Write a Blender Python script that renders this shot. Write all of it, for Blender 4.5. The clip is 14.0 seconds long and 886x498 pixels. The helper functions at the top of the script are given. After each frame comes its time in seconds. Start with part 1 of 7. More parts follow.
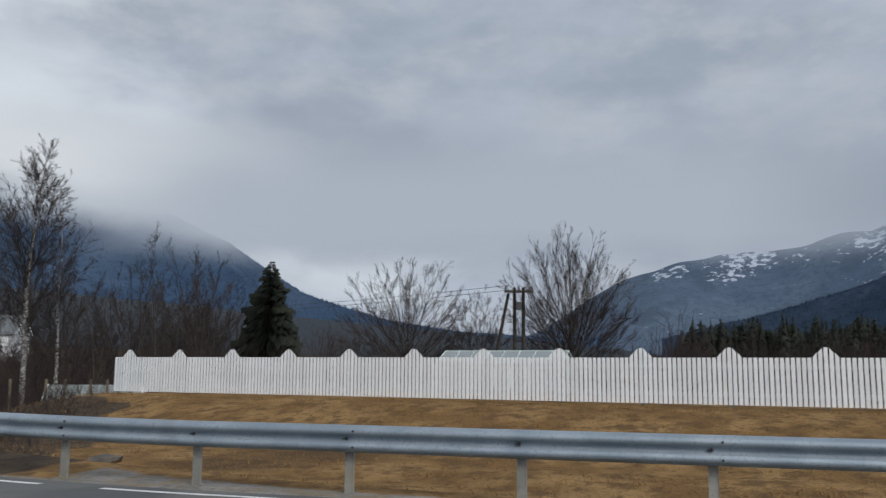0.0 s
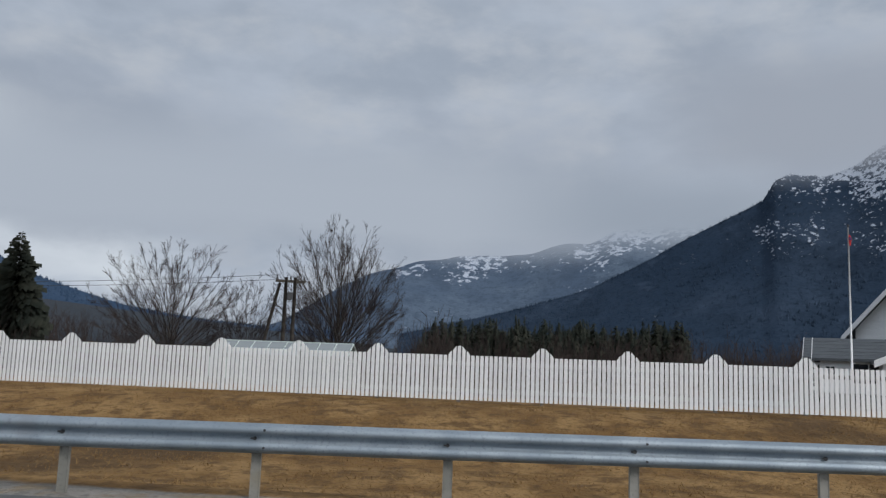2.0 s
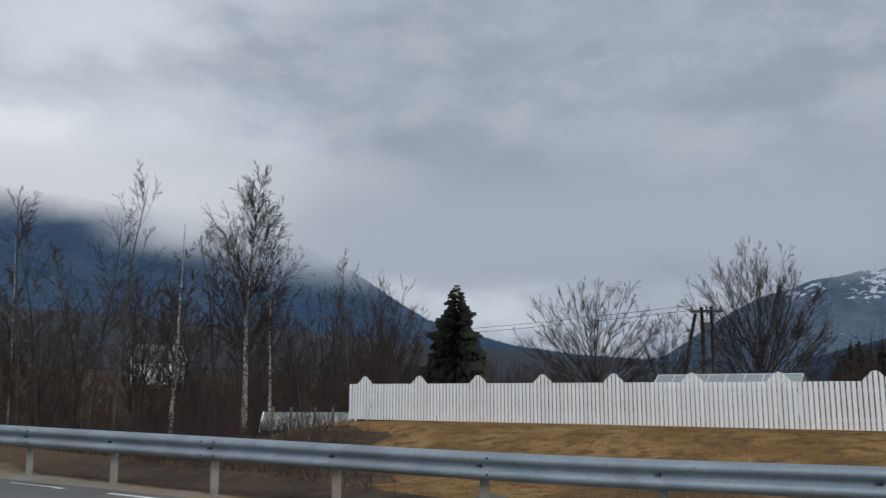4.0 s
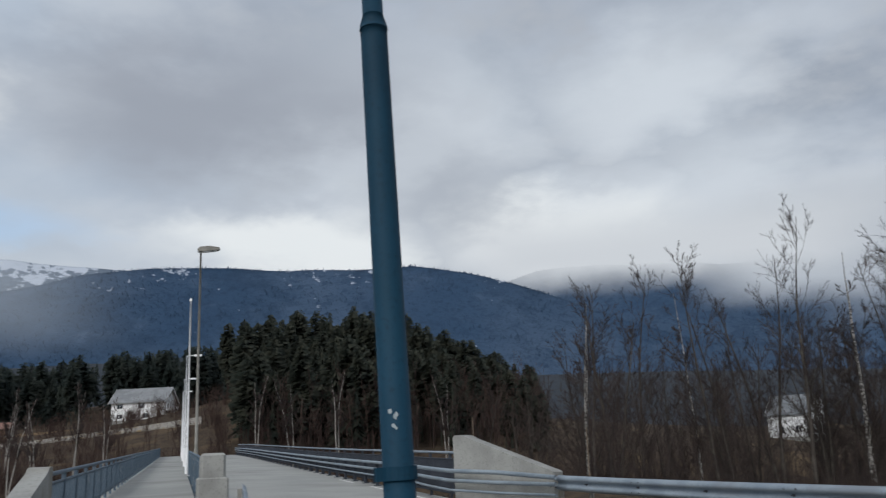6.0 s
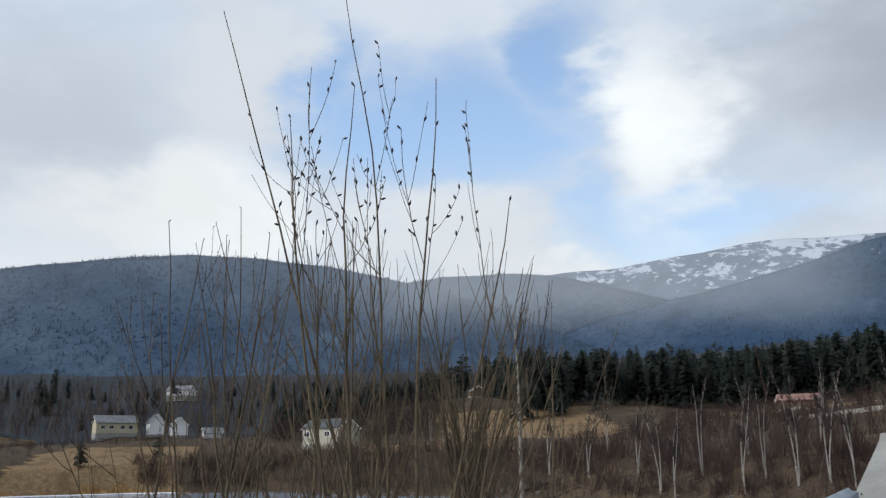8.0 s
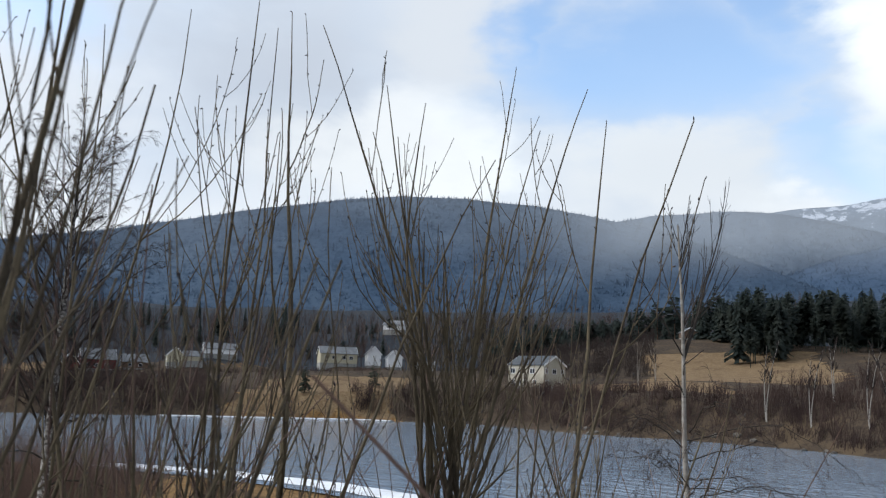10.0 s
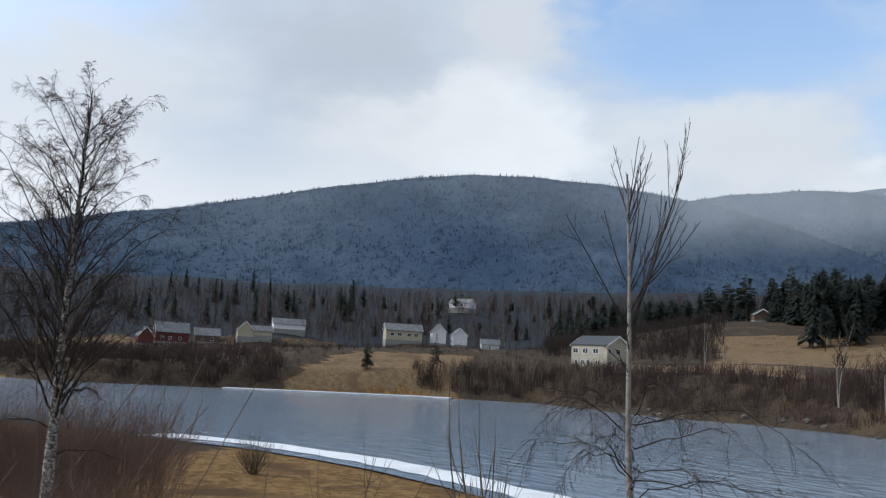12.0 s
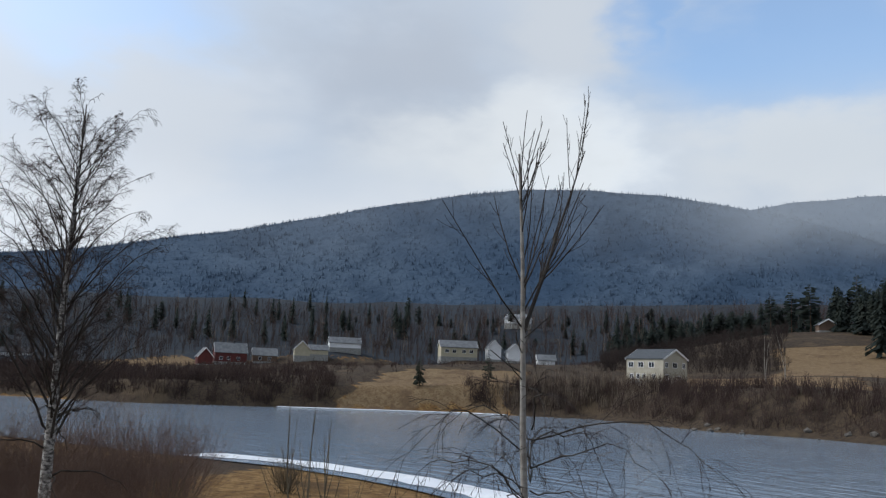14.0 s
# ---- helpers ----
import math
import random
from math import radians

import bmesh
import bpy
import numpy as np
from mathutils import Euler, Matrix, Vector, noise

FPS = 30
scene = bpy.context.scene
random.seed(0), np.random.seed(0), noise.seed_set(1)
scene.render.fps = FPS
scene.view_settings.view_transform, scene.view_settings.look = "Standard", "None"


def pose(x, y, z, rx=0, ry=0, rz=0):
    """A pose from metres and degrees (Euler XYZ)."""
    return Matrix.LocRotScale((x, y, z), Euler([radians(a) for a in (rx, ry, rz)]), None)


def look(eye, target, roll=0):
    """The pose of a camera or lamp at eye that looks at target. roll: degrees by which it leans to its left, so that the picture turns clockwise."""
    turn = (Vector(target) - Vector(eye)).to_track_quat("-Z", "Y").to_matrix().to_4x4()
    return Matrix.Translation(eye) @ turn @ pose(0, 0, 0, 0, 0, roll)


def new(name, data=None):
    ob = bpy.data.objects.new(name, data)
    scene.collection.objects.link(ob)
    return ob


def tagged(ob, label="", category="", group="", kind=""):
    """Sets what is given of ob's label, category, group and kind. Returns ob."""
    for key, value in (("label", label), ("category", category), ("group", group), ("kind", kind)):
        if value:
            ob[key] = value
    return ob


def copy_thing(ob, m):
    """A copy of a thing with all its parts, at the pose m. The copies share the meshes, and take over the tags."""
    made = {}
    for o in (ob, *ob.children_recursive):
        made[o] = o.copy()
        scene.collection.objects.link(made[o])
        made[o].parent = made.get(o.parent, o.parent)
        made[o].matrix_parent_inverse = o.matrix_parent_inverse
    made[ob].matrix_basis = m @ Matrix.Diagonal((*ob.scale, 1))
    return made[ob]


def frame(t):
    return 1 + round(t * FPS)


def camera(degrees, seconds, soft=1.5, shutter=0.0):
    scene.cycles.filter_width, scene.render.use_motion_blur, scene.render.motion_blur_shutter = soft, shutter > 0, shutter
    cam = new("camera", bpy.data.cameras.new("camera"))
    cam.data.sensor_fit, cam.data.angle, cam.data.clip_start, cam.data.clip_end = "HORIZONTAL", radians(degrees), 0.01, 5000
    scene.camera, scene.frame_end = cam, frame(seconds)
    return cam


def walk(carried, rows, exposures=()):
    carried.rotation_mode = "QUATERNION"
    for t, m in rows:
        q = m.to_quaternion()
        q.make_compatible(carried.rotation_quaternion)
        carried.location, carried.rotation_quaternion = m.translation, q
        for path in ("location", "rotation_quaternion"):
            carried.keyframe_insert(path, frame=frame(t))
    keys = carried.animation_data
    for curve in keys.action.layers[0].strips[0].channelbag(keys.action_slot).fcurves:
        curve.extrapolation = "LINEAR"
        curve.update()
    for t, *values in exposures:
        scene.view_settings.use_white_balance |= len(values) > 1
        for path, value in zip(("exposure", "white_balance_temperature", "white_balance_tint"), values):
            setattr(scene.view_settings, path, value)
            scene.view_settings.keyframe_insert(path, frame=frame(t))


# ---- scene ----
PATH = [
    (0, (0.428, 0.713, 1.401), (9.421, 4.858, 2.802), 0.40),
    (0.5, (0.316, 1.241, 1.404), (9.925, 3.587, 2.875), 1.84),
    (1, (0.222, 1.738, 1.398), (10.039, 2.973, 2.846), 0.97),
    (1.5, (0.190, 2.266, 1.407), (10.079, 2.981, 2.716), 0.96),
    (2, (0.235, 2.807, 1.420), (10.058, 4.084, 2.790), 2.14),
    (2.2, (0.238, 3.015, 1.424), (10.004, 4.695, 2.771), 2.75),
    (4.3, (-0.023, 5.230, 1.415), (7.600, 11.432, 3.263), -1.80),
    (4.5, (-0.051, 5.476, 1.413), (7.014, 12.272, 3.391), -2.92),
    (5, (-0.142, 6.115, 1.414), (5.564, 14.041, 3.565), -1.50),
    (5.5, (-0.220, 6.705, 1.407), (4.404, 15.272, 3.694), -2.84),
    (6, (-0.349, 7.434, 1.406), (2.589, 16.674, 3.854), -2.72),
    (6.5, (-0.521, 8.143, 1.411), (0.361, 17.794, 3.881), -0.22),
    (7, (-0.610, 8.742, 1.404), (-1.299, 18.449, 3.704), -0.96),
    (7.5, (-0.878, 9.373, 1.400), (-4.390, 18.434, 3.756), -4.45),
    (7.7, (-1.008, 9.601, 1.398), (-5.364, 18.269, 3.822), -2.49),
    (8.5, (-1.360, 10.450, 1.400), (-7.643, 17.937, 3.513), 0.00),
    (9.2, (-1.560, 11.200, 1.400), (-8.544, 18.135, 3.171), 1.20),
    (9.8, (-1.620, 11.780, 1.400), (-8.774, 18.569, 3.050), 1.60),
    (10, (-1.661, 11.985, 1.393), (-8.906, 18.679, 3.035), 1.97),
    (10.5, (-1.709, 12.480, 1.410), (-9.130, 19.004, 2.950), 1.58),
    (11, (-1.656, 12.958, 1.410), (-9.231, 19.316, 2.894), 2.33),
    (11.5, (-1.607, 13.421, 1.399), (-9.281, 19.686, 2.763), 3.06),
    (12, (-1.549, 13.888, 1.400), (-9.349, 19.996, 2.758), 3.05),
    (12.5, (-1.490, 14.336, 1.403), (-9.420, 20.274, 2.766), 2.41),
    (13, (-1.472, 14.765, 1.405), (-9.527, 20.522, 2.806), 2.32),
    (13.5, (-1.446, 15.209, 1.410), (-9.595, 20.814, 2.885), 2.07),
    (14, (-1.349, 15.644, 1.403), (-9.528, 21.192, 2.924), 2.27),
]
cam = camera(55.3, 14.0, soft=1.25, shutter=0.1)
walk(cam, [(t, look(eye, target, roll)) for t, eye, target, roll in PATH],
     [(0, -0.04, 6370, 10), (2.0, -0.02, 6370, 10), (4.3, -0.20, 6330, 10), (5.0, -0.31, 6330, 10), (6.0, -0.12, 6350, 10), (7.0, 0.06, 6400, 10), (10.0, 0.34, 6250, 10), (11.5, 0.30, 6200, 10), (12.3, 0.08, 6150, 10), (14.0, 0.04, 6150, 10)])

# ---- world, sun ----
SUN_AZ, SUN_EL = radians(-128), radians(38)
world = bpy.data.worlds.new("sky")
scene.world = world
world.use_nodes = True


def build_sky():
    nt = world.node_tree
    n, ln = nt.nodes, nt.links
    n.clear()
    out = n.new("ShaderNodeOutputWorld")
    bg = n.new("ShaderNodeBackground")
    ln.new(bg.outputs[0], out.inputs[0])

    def math_node(op, a, b=None, clamp=False):
        m = n.new("ShaderNodeMath")
        m.operation, m.use_clamp = op, clamp
        for i, v in enumerate((a, b)):
            if v is None:
                continue
            if isinstance(v, (int, float)):
                m.inputs[i].default_value = v
            else:
                ln.new(v, m.inputs[i])
        return m.outputs[0]

    def mix(f, a, b):
        m = n.new("ShaderNodeMix")
        m.data_type = "RGBA"
        if isinstance(f, (int, float)):
            m.inputs[0].default_value = f
        else:
            ln.new(f, m.inputs[0])
        for i, v in ((6, a), (7, b)):
            if isinstance(v, tuple):
                m.inputs[i].default_value = (*v, 1)
            else:
                ln.new(v, m.inputs[i])
        return m.outputs[2]

    def ramp(f, lo, hi):
        m = n.new("ShaderNodeMapRange")
        m.interpolation_type = "SMOOTHSTEP"
        ln.new(f, m.inputs[0])
        m.inputs[1].default_value, m.inputs[2].default_value = lo, hi
        return m.outputs[0]

    tc = n.new("ShaderNodeTexCoord")
    sep = n.new("ShaderNodeSeparateXYZ")
    ln.new(tc.outputs["Generated"], sep.inputs[0])
    x, y, z = sep.outputs
    # soft heaps of cloud, flattened a little
    layer = n.new("ShaderNodeMapping")
    layer.inputs["Scale"].default_value = (1.0, 1.0, 2.1)
    ln.new(tc.outputs["Generated"], layer.inputs[0])

    def cloud(scale, detail, rough, dist, w):
        t = n.new("ShaderNodeTexNoise")
        t.noise_dimensions = "4D"
        t.inputs["W"].default_value = w
        t.inputs["Scale"].default_value = scale
        t.inputs["Detail"].default_value = detail
        t.inputs["Roughness"].default_value = rough
        t.inputs["Distortion"].default_value = dist
        ln.new(layer.outputs[0], t.inputs["Vector"])
        return t.outputs[0]

    big = cloud(2.3, 5, 0.45, 0.1, 3.1)
    fine = cloud(5.2, 7, 0.52, 0.2, 8.4)
    puff = cloud(11.0, 6, 0.55, 0.1, 5.7)
    # bearing and height of the direction in degrees, ragged by the cloud noise
    az = math_node("MULTIPLY", math_node("ARCTAN2", y, x), 57.2958)
    el = math_node("MULTIPLY", math_node("ARCSINE", z), 57.2958)
    az = math_node("ADD", az, math_node("ADD", math_node("MULTIPLY", math_node("SUBTRACT", fine, 0.5), 17.0), math_node("MULTIPLY", math_node("SUBTRACT", puff, 0.5), 7.0)))
    el = math_node("ADD", el, math_node("ADD", math_node("MULTIPLY", math_node("SUBTRACT", big, 0.5), 9.0), math_node("MULTIPLY", math_node("SUBTRACT", puff, 0.5), 6.0)))

    def heap(a, e, wa, we, inner=0.35):
        """Share of a ragged oval heap of cloud about bearing a, height e."""
        u = math_node("DIVIDE", math_node("SUBTRACT", az, a), wa)
        v = math_node("DIVIDE", math_node("SUBTRACT", el, e), we)
        r = math_node("SQRT", math_node("ADD", math_node("MULTIPLY", u, u), math_node("MULTIPLY", v, v)))
        return math_node("SUBTRACT", 1.0, ramp(r, inner, 1.45))

    def lay(col, heaps, tone, most, inner=0.35):
        f = None
        for h in heaps:
            g = heap(*h, inner)
            f = g if f is None else math_node("MAXIMUM", f, g)
        return mix(math_node("MULTIPLY", f, most), col, tone)

    sky = n.new("ShaderNodeTexSky")
    sky.sky_type = "NISHITA"
    sky.sun_disc = False
    sky.sun_elevation, sky.sun_rotation = SUN_EL, radians(90) - SUN_AZ
    sky.air_density, sky.dust_density = 1.0, 1.0
    blue = n.new("ShaderNodeMix")
    blue.data_type, blue.blend_type = "RGBA", "MULTIPLY"
    blue.inputs[0].default_value = 1.0
    ln.new(sky.outputs[0], blue.inputs[6])
    blue.inputs[7].default_value = (0.21, 0.215, 0.21, 1)
    # grey cover in the east, thin pale cloud in the north-west
    grey = mix(ramp(fine, 0.34, 0.66), (0.335, 0.385, 0.458), (0.455, 0.507, 0.585))
    grey = mix(ramp(puff, 0.40, 0.75), grey, (0.47, 0.505, 0.555))
    nw = math_node("ADD", math_node("MULTIPLY", x, -0.80), math_node("MULTIPLY", y, 0.60))
    pale = mix(ramp(fine, 0.36, 0.64), (0.50, 0.575, 0.67), (0.60, 0.655, 0.72))
    col = mix(ramp(nw, 0.35, 0.75), grey, pale)
    # brighter and duller cover, heaps in the sun, dark undersides, openings
    col = lay(col, ((52, 15, 8, 8), (31, 6, 6, 2.2), (58, 17, 10, 4.5), (66, 14.5, 6, 3), (74, 21, 14, 7), (56, 24, 10, 5)), (0.68, 0.73, 0.78), 0.95, 0.1)
    col = lay(col, ((-17, 16, 12, 5), (30, 12, 13, 6), (6, 12, 14, 5)), (0.315, 0.355, 0.425), 0.85, 0.05)
    col = lay(col, ((123, 20.5, 10, 5.5), (115, 25.5, 4.5, 6), (131, 23, 3, 4), (113, 15.5, 3.5, 3.5), (107, 15, 9, 2.4), (169, 23, 9, 4)), blue.outputs[2], 0.88)
    col = lay(col, ((80, 14.4, 7, 3.4), (63.5, 15, 8, 3.2), (107, 21, 4, 6), (84, 15.2, 10, 2.6), (138, 14, 6, 4), (112, 12, 6, 1.2)), (0.88, 0.91, 0.91), 0.92)
    col = lay(col, ((143, 14.5, 9, 3.2), (122, 13.6, 9, 2.4)), (0.74, 0.76, 0.76), 0.85)
    col = lay(col, ((165, 16.5, 7, 5), (172, 11.5, 6, 5), (137, 22, 5, 6)), (0.61, 0.64, 0.67), 0.9)
    col = lay(col, ((89, 24, 16, 4.6),), (0.355, 0.385, 0.44), 0.9, 0.15)
    col = lay(col, ((71, 18.5, 8, 3.2),), (0.40, 0.435, 0.49), 0.7, 0.0)
    col = lay(col, ((150, 20, 9, 5.5),), (0.44, 0.48, 0.54), 0.8, 0.1)
    low_white = math_node("SUBTRACT", 1.0, ramp(z, 0.16, 0.26))
    col = mix(math_node("MULTIPLY", math_node("MULTIPLY", low_white, ramp(nw, 0.3, 0.7)), 0.6), col, (0.82, 0.82, 0.80))
    # the south-western half, where the sun stands behind thinner cloud
    sw = ramp(math_node("ADD", math_node("MULTIPLY", x, -0.6), math_node("MULTIPLY", y, -0.8)), 0.0, 0.9)
    col = mix(math_node("MULTIPLY", sw, 0.7), col, (0.86, 0.90, 0.95))
    ln.new(col, bg.inputs[0])
    bg.inputs[1].default_value = 1.0


build_sky()
sun = new("sun", bpy.data.lights.new("sun", "SUN"))
sun.data.energy, sun.data.angle, sun.data.color = 1.85, radians(22), (1.0, 0.97, 0.93)
sun.matrix_world = look(
    (100 * math.cos(SUN_AZ) * math.cos(SUN_EL), 100 * math.sin(SUN_AZ) * math.cos(SUN_EL), 100 * math.sin(SUN_EL)), (0, 0, 0)
)

# ---- materials ----


def mat(name, a, b, scale=4.0, rough=0.85, bump=0.3, metal=0.0, fine=None, dirt=None, vary=0.0, space="Object", stretch=(1, 1, 1), bump_dist=0.02):
    """Two colours mixed by coarse and fine noise, with relief; dirt: a third colour in patches; vary: brightness by object."""
    m = bpy.data.materials.new(name)
    m.use_nodes = True
    n, ln = m.node_tree.nodes, m.node_tree.links
    p = n["Principled BSDF"]
    p.inputs["Roughness"].default_value = rough
    p.inputs["Metallic"].default_value = metal
    tc = n.new("ShaderNodeTexCoord")
    mp = n.new("ShaderNodeMapping")
    mp.inputs["Scale"].default_value = stretch
    if space == "World":
        geo = n.new("ShaderNodeNewGeometry")
        ln.new(geo.outputs["Position"], mp.inputs[0])
    else:
        ln.new(tc.outputs[space], mp.inputs[0])

    def noise_tex(s, d):
        t = n.new("ShaderNodeTexNoise")
        t.inputs["Scale"].default_value, t.inputs["Detail"].default_value = s, d
        ln.new(mp.outputs[0], t.inputs["Vector"])
        return t.outputs[0]

    def mixer(f, x, y, blend="MIX"):
        q = n.new("ShaderNodeMix")
        q.data_type, q.blend_type = "RGBA", blend
        ln.new(f, q.inputs[0]) if not isinstance(f, float) else None
        if isinstance(f, float):
            q.inputs[0].default_value = f
        for i, v in ((6, x), (7, y)):
            if isinstance(v, tuple):
                q.inputs[i].default_value = (*v, 1)
            else:
                ln.new(v, q.inputs[i])
        return q.outputs[2]

    def rng(f, lo, hi, to0=0.0, to1=1.0):
        q = n.new("ShaderNodeMapRange")
        q.interpolation_type = "SMOOTHSTEP"
        ln.new(f, q.inputs[0])
        for i, v in enumerate((lo, hi, to0, to1)):
            q.inputs[i + 1].default_value = v
        return q.outputs[0]

    coarse, grain = noise_tex(scale, 4), noise_tex(fine or scale * 9, 6)
    col = mixer(rng(coarse, 0.35, 0.65), a, b)
    dark = tuple(c * 0.72 for c in a)
    col = mixer(rng(grain, 0.52, 0.72, 0.0, 0.6), col, dark)
    if dirt:
        col = mixer(rng(noise_tex(scale * 0.37, 5), 0.56, 0.68, 0.0, 0.85), col, dirt)
    if vary:
        oi = n.new("ShaderNodeObjectInfo")
        hsv = n.new("ShaderNodeHueSaturation")
        ln.new(rng(oi.outputs["Random"], 0, 1, 1 - vary, 1 + vary), hsv.inputs["Value"])
        ln.new(col, hsv.inputs["Color"])
        col = hsv.outputs[0]
    ln.new(col, p.inputs["Base Color"])
    if bump:
        bp = n.new("ShaderNodeBump")
        bp.inputs["Strength"].default_value, bp.inputs["Distance"].default_value = bump, bump_dist
        ln.new(grain, bp.inputs["Height"])
        ln.new(bp.outputs[0], p.inputs["Normal"])
    return m


M = {}
M["asphalt"] = mat("asphalt", (0.105, 0.107, 0.108), (0.145, 0.145, 0.142), 0.6, 0.9, 0.3, fine=60, dirt=(0.18, 0.172, 0.16), space="World")
M["deck"] = mat("worn_concrete_deck", (0.28, 0.285, 0.27), (0.34, 0.34, 0.32), 0.4, 0.9, 0.2, fine=25, dirt=(0.22, 0.22, 0.205), space="World")
M["concrete"] = mat("weathered_concrete", (0.25, 0.25, 0.235), (0.33, 0.33, 0.31), 1.6, 0.9, 0.4, fine=22, dirt=(0.22, 0.21, 0.18), space="World")
M["line"] = mat("worn_white_road_paint", (0.62, 0.62, 0.60), (0.72, 0.72, 0.70), 5, 0.7, 0.1)
M["steel"] = mat("galvanised_steel", (0.26, 0.31, 0.355), (0.34, 0.39, 0.435), 2.2, 0.6, 0.08, metal=0.5, fine=30, dirt=(0.26, 0.29, 0.32), space="World")
M["post"] = mat("weathered_galvanised_post", (0.23, 0.225, 0.20), (0.31, 0.30, 0.27), 3, 0.8, 0.15, metal=0.2, fine=30, dirt=(0.27, 0.24, 0.18), space="World")
M["bolt"] = mat("dark_bolt", (0.05, 0.05, 0.055), (0.08, 0.08, 0.08), 30, 0.6, 0.0, metal=0.6)
M["rail_paint"] = mat("blue_grey_railing_paint", (0.075, 0.115, 0.155), (0.10, 0.145, 0.19), 1.2, 0.6, 0.1, dirt=(0.13, 0.155, 0.175), space="World")
M["blue"] = mat("deep_blue_pole_paint", (0.003, 0.032, 0.060), (0.004, 0.040, 0.074), 2, 0.7, 0.08, fine=40, dirt=(0.007, 0.038, 0.065))
M["blue"].node_tree.nodes["Principled BSDF"].inputs["Specular IOR Level"].default_value = 0.25
M["chip"] = mat("bare_chipped_patch", (0.30, 0.36, 0.38), (0.42, 0.46, 0.47), 30, 0.7, 0.2)
M["fence"] = mat("white_fence_paint", (0.80, 0.81, 0.82), (0.86, 0.87, 0.88), 1.5, 0.6, 0.1, fine=22, vary=0.05, stretch=(1, 1, 0.2))
# rail and post tone darkened to hold the shade behind the pickets
M["fence_back_shaded"] = mat("shade_grey_fence_wood", (0.17, 0.165, 0.155), (0.24, 0.235, 0.22), 1.5, 0.7, 0.1)
M["dry_grass"] = mat("dry_winter_grass", (0.185, 0.105, 0.040), (0.30, 0.185, 0.078), 0.9, 0.95, 1.0, fine=9, dirt=(0.085, 0.052, 0.026), space="World", bump_dist=0.08)
M["dry_blade"] = mat("dry_grass_blade", (0.21, 0.125, 0.05), (0.32, 0.205, 0.092), 0.8, 0.95, 0.0, space="World", dirt=(0.12, 0.072, 0.034))
M["field"] = mat("straw_field", (0.23, 0.155, 0.080), (0.31, 0.22, 0.115), 0.12, 0.95, 0.5, fine=2.5, dirt=(0.25, 0.17, 0.09), space="World", bump_dist=0.2)
M["scrub_floor"] = mat("leaf_litter_floor", (0.046, 0.035, 0.027), (0.078, 0.058, 0.042), 0.3, 0.95, 0.8, fine=5, dirt=(0.11, 0.08, 0.05), space="World", bump_dist=0.2)
# distance haze is mixed into this floor's colour as dark blue
M["valley"] = mat("haze_blue_valley_floor", (0.026, 0.036, 0.050), (0.042, 0.050, 0.060), 0.02, 0.95, 0.5, fine=0.5, dirt=(0.050, 0.050, 0.050), space="World", bump_dist=0.5)
M["gravel"] = mat("gravel_verge", (0.22, 0.205, 0.18), (0.30, 0.28, 0.25), 1.5, 0.95, 0.8, fine=30, dirt=(0.30, 0.22, 0.12), space="World")
M["bark"] = mat("grey_brown_bark", (0.045, 0.039, 0.035), (0.08, 0.070, 0.060), 3, 0.9, 0.5, fine=25, vary=0.15)
M["twig"] = mat("dark_twigs", (0.038, 0.030, 0.028), (0.066, 0.050, 0.044), 0.8, 0.9, 0.0, vary=0.2)
M["twig_red"] = mat("red_brown_scrub_twigs", (0.050, 0.034, 0.031), (0.085, 0.058, 0.048), 0.15, 0.9, 0.0, space="World")
M["twig_bush"] = mat("red_brown_bush_twigs", (0.095, 0.056, 0.042), (0.148, 0.092, 0.065), 0.4, 0.9, 0.0, space="World")
M["twig_tan"] = mat("pale_tan_stems", (0.15, 0.118, 0.088), (0.22, 0.175, 0.13), 0.5, 0.9, 0.0, space="World")
M["birch"] = mat("white_birch_bark", (0.27, 0.245, 0.215), (0.38, 0.355, 0.32), 5, 0.8, 0.3, fine=9, dirt=(0.06, 0.055, 0.05), stretch=(1, 1, 2.6))
M["birch_big"] = mat("cracked_birch_bark", (0.055, 0.05, 0.046), (0.46, 0.44, 0.41), 9, 0.85, 0.8, fine=30, dirt=(0.20, 0.19, 0.17), stretch=(1, 1, 1.5), bump_dist=0.03)
M["willow"] = mat("olive_willow_bark", (0.085, 0.068, 0.048), (0.155, 0.125, 0.080), 6, 0.85, 0.3, fine=60)
M["bud"] = mat("dark_willow_bud", (0.035, 0.028, 0.030), (0.06, 0.05, 0.05), 40, 0.8, 0.0)
M["needle"] = mat("spruce_needles", (0.044, 0.054, 0.045), (0.084, 0.088, 0.066), 0.6, 0.95, 0.0, space="World", dirt=(0.03, 0.036, 0.03))
M["pine_needle"] = mat("pine_needles", (0.042, 0.056, 0.052), (0.074, 0.086, 0.072), 0.25, 0.95, 0.0, space="World", dirt=(0.025, 0.034, 0.03))
M["pine_bark"] = mat("pine_bark", (0.10, 0.065, 0.045), (0.15, 0.10, 0.07), 2, 0.9, 0.3)
M["snow"] = mat("old_snow", (0.74, 0.77, 0.82), (0.82, 0.84, 0.87), 0.5, 0.8, 0.4, fine=6, space="World", dirt=(0.60, 0.61, 0.62))
M["rock"] = mat("shore_stones", (0.09, 0.08, 0.07), (0.15, 0.135, 0.115), 2, 0.9, 0.5, vary=0.2)
M["white_wall"] = mat("white_painted_cladding", (0.76, 0.77, 0.77), (0.82, 0.83, 0.83), 0.6, 0.7, 0.15, fine=6, stretch=(1, 1, 6))
M["trim_white"] = mat("white_trim_paint", (0.82, 0.82, 0.82), (0.86, 0.86, 0.86), 1, 0.6, 0.05)
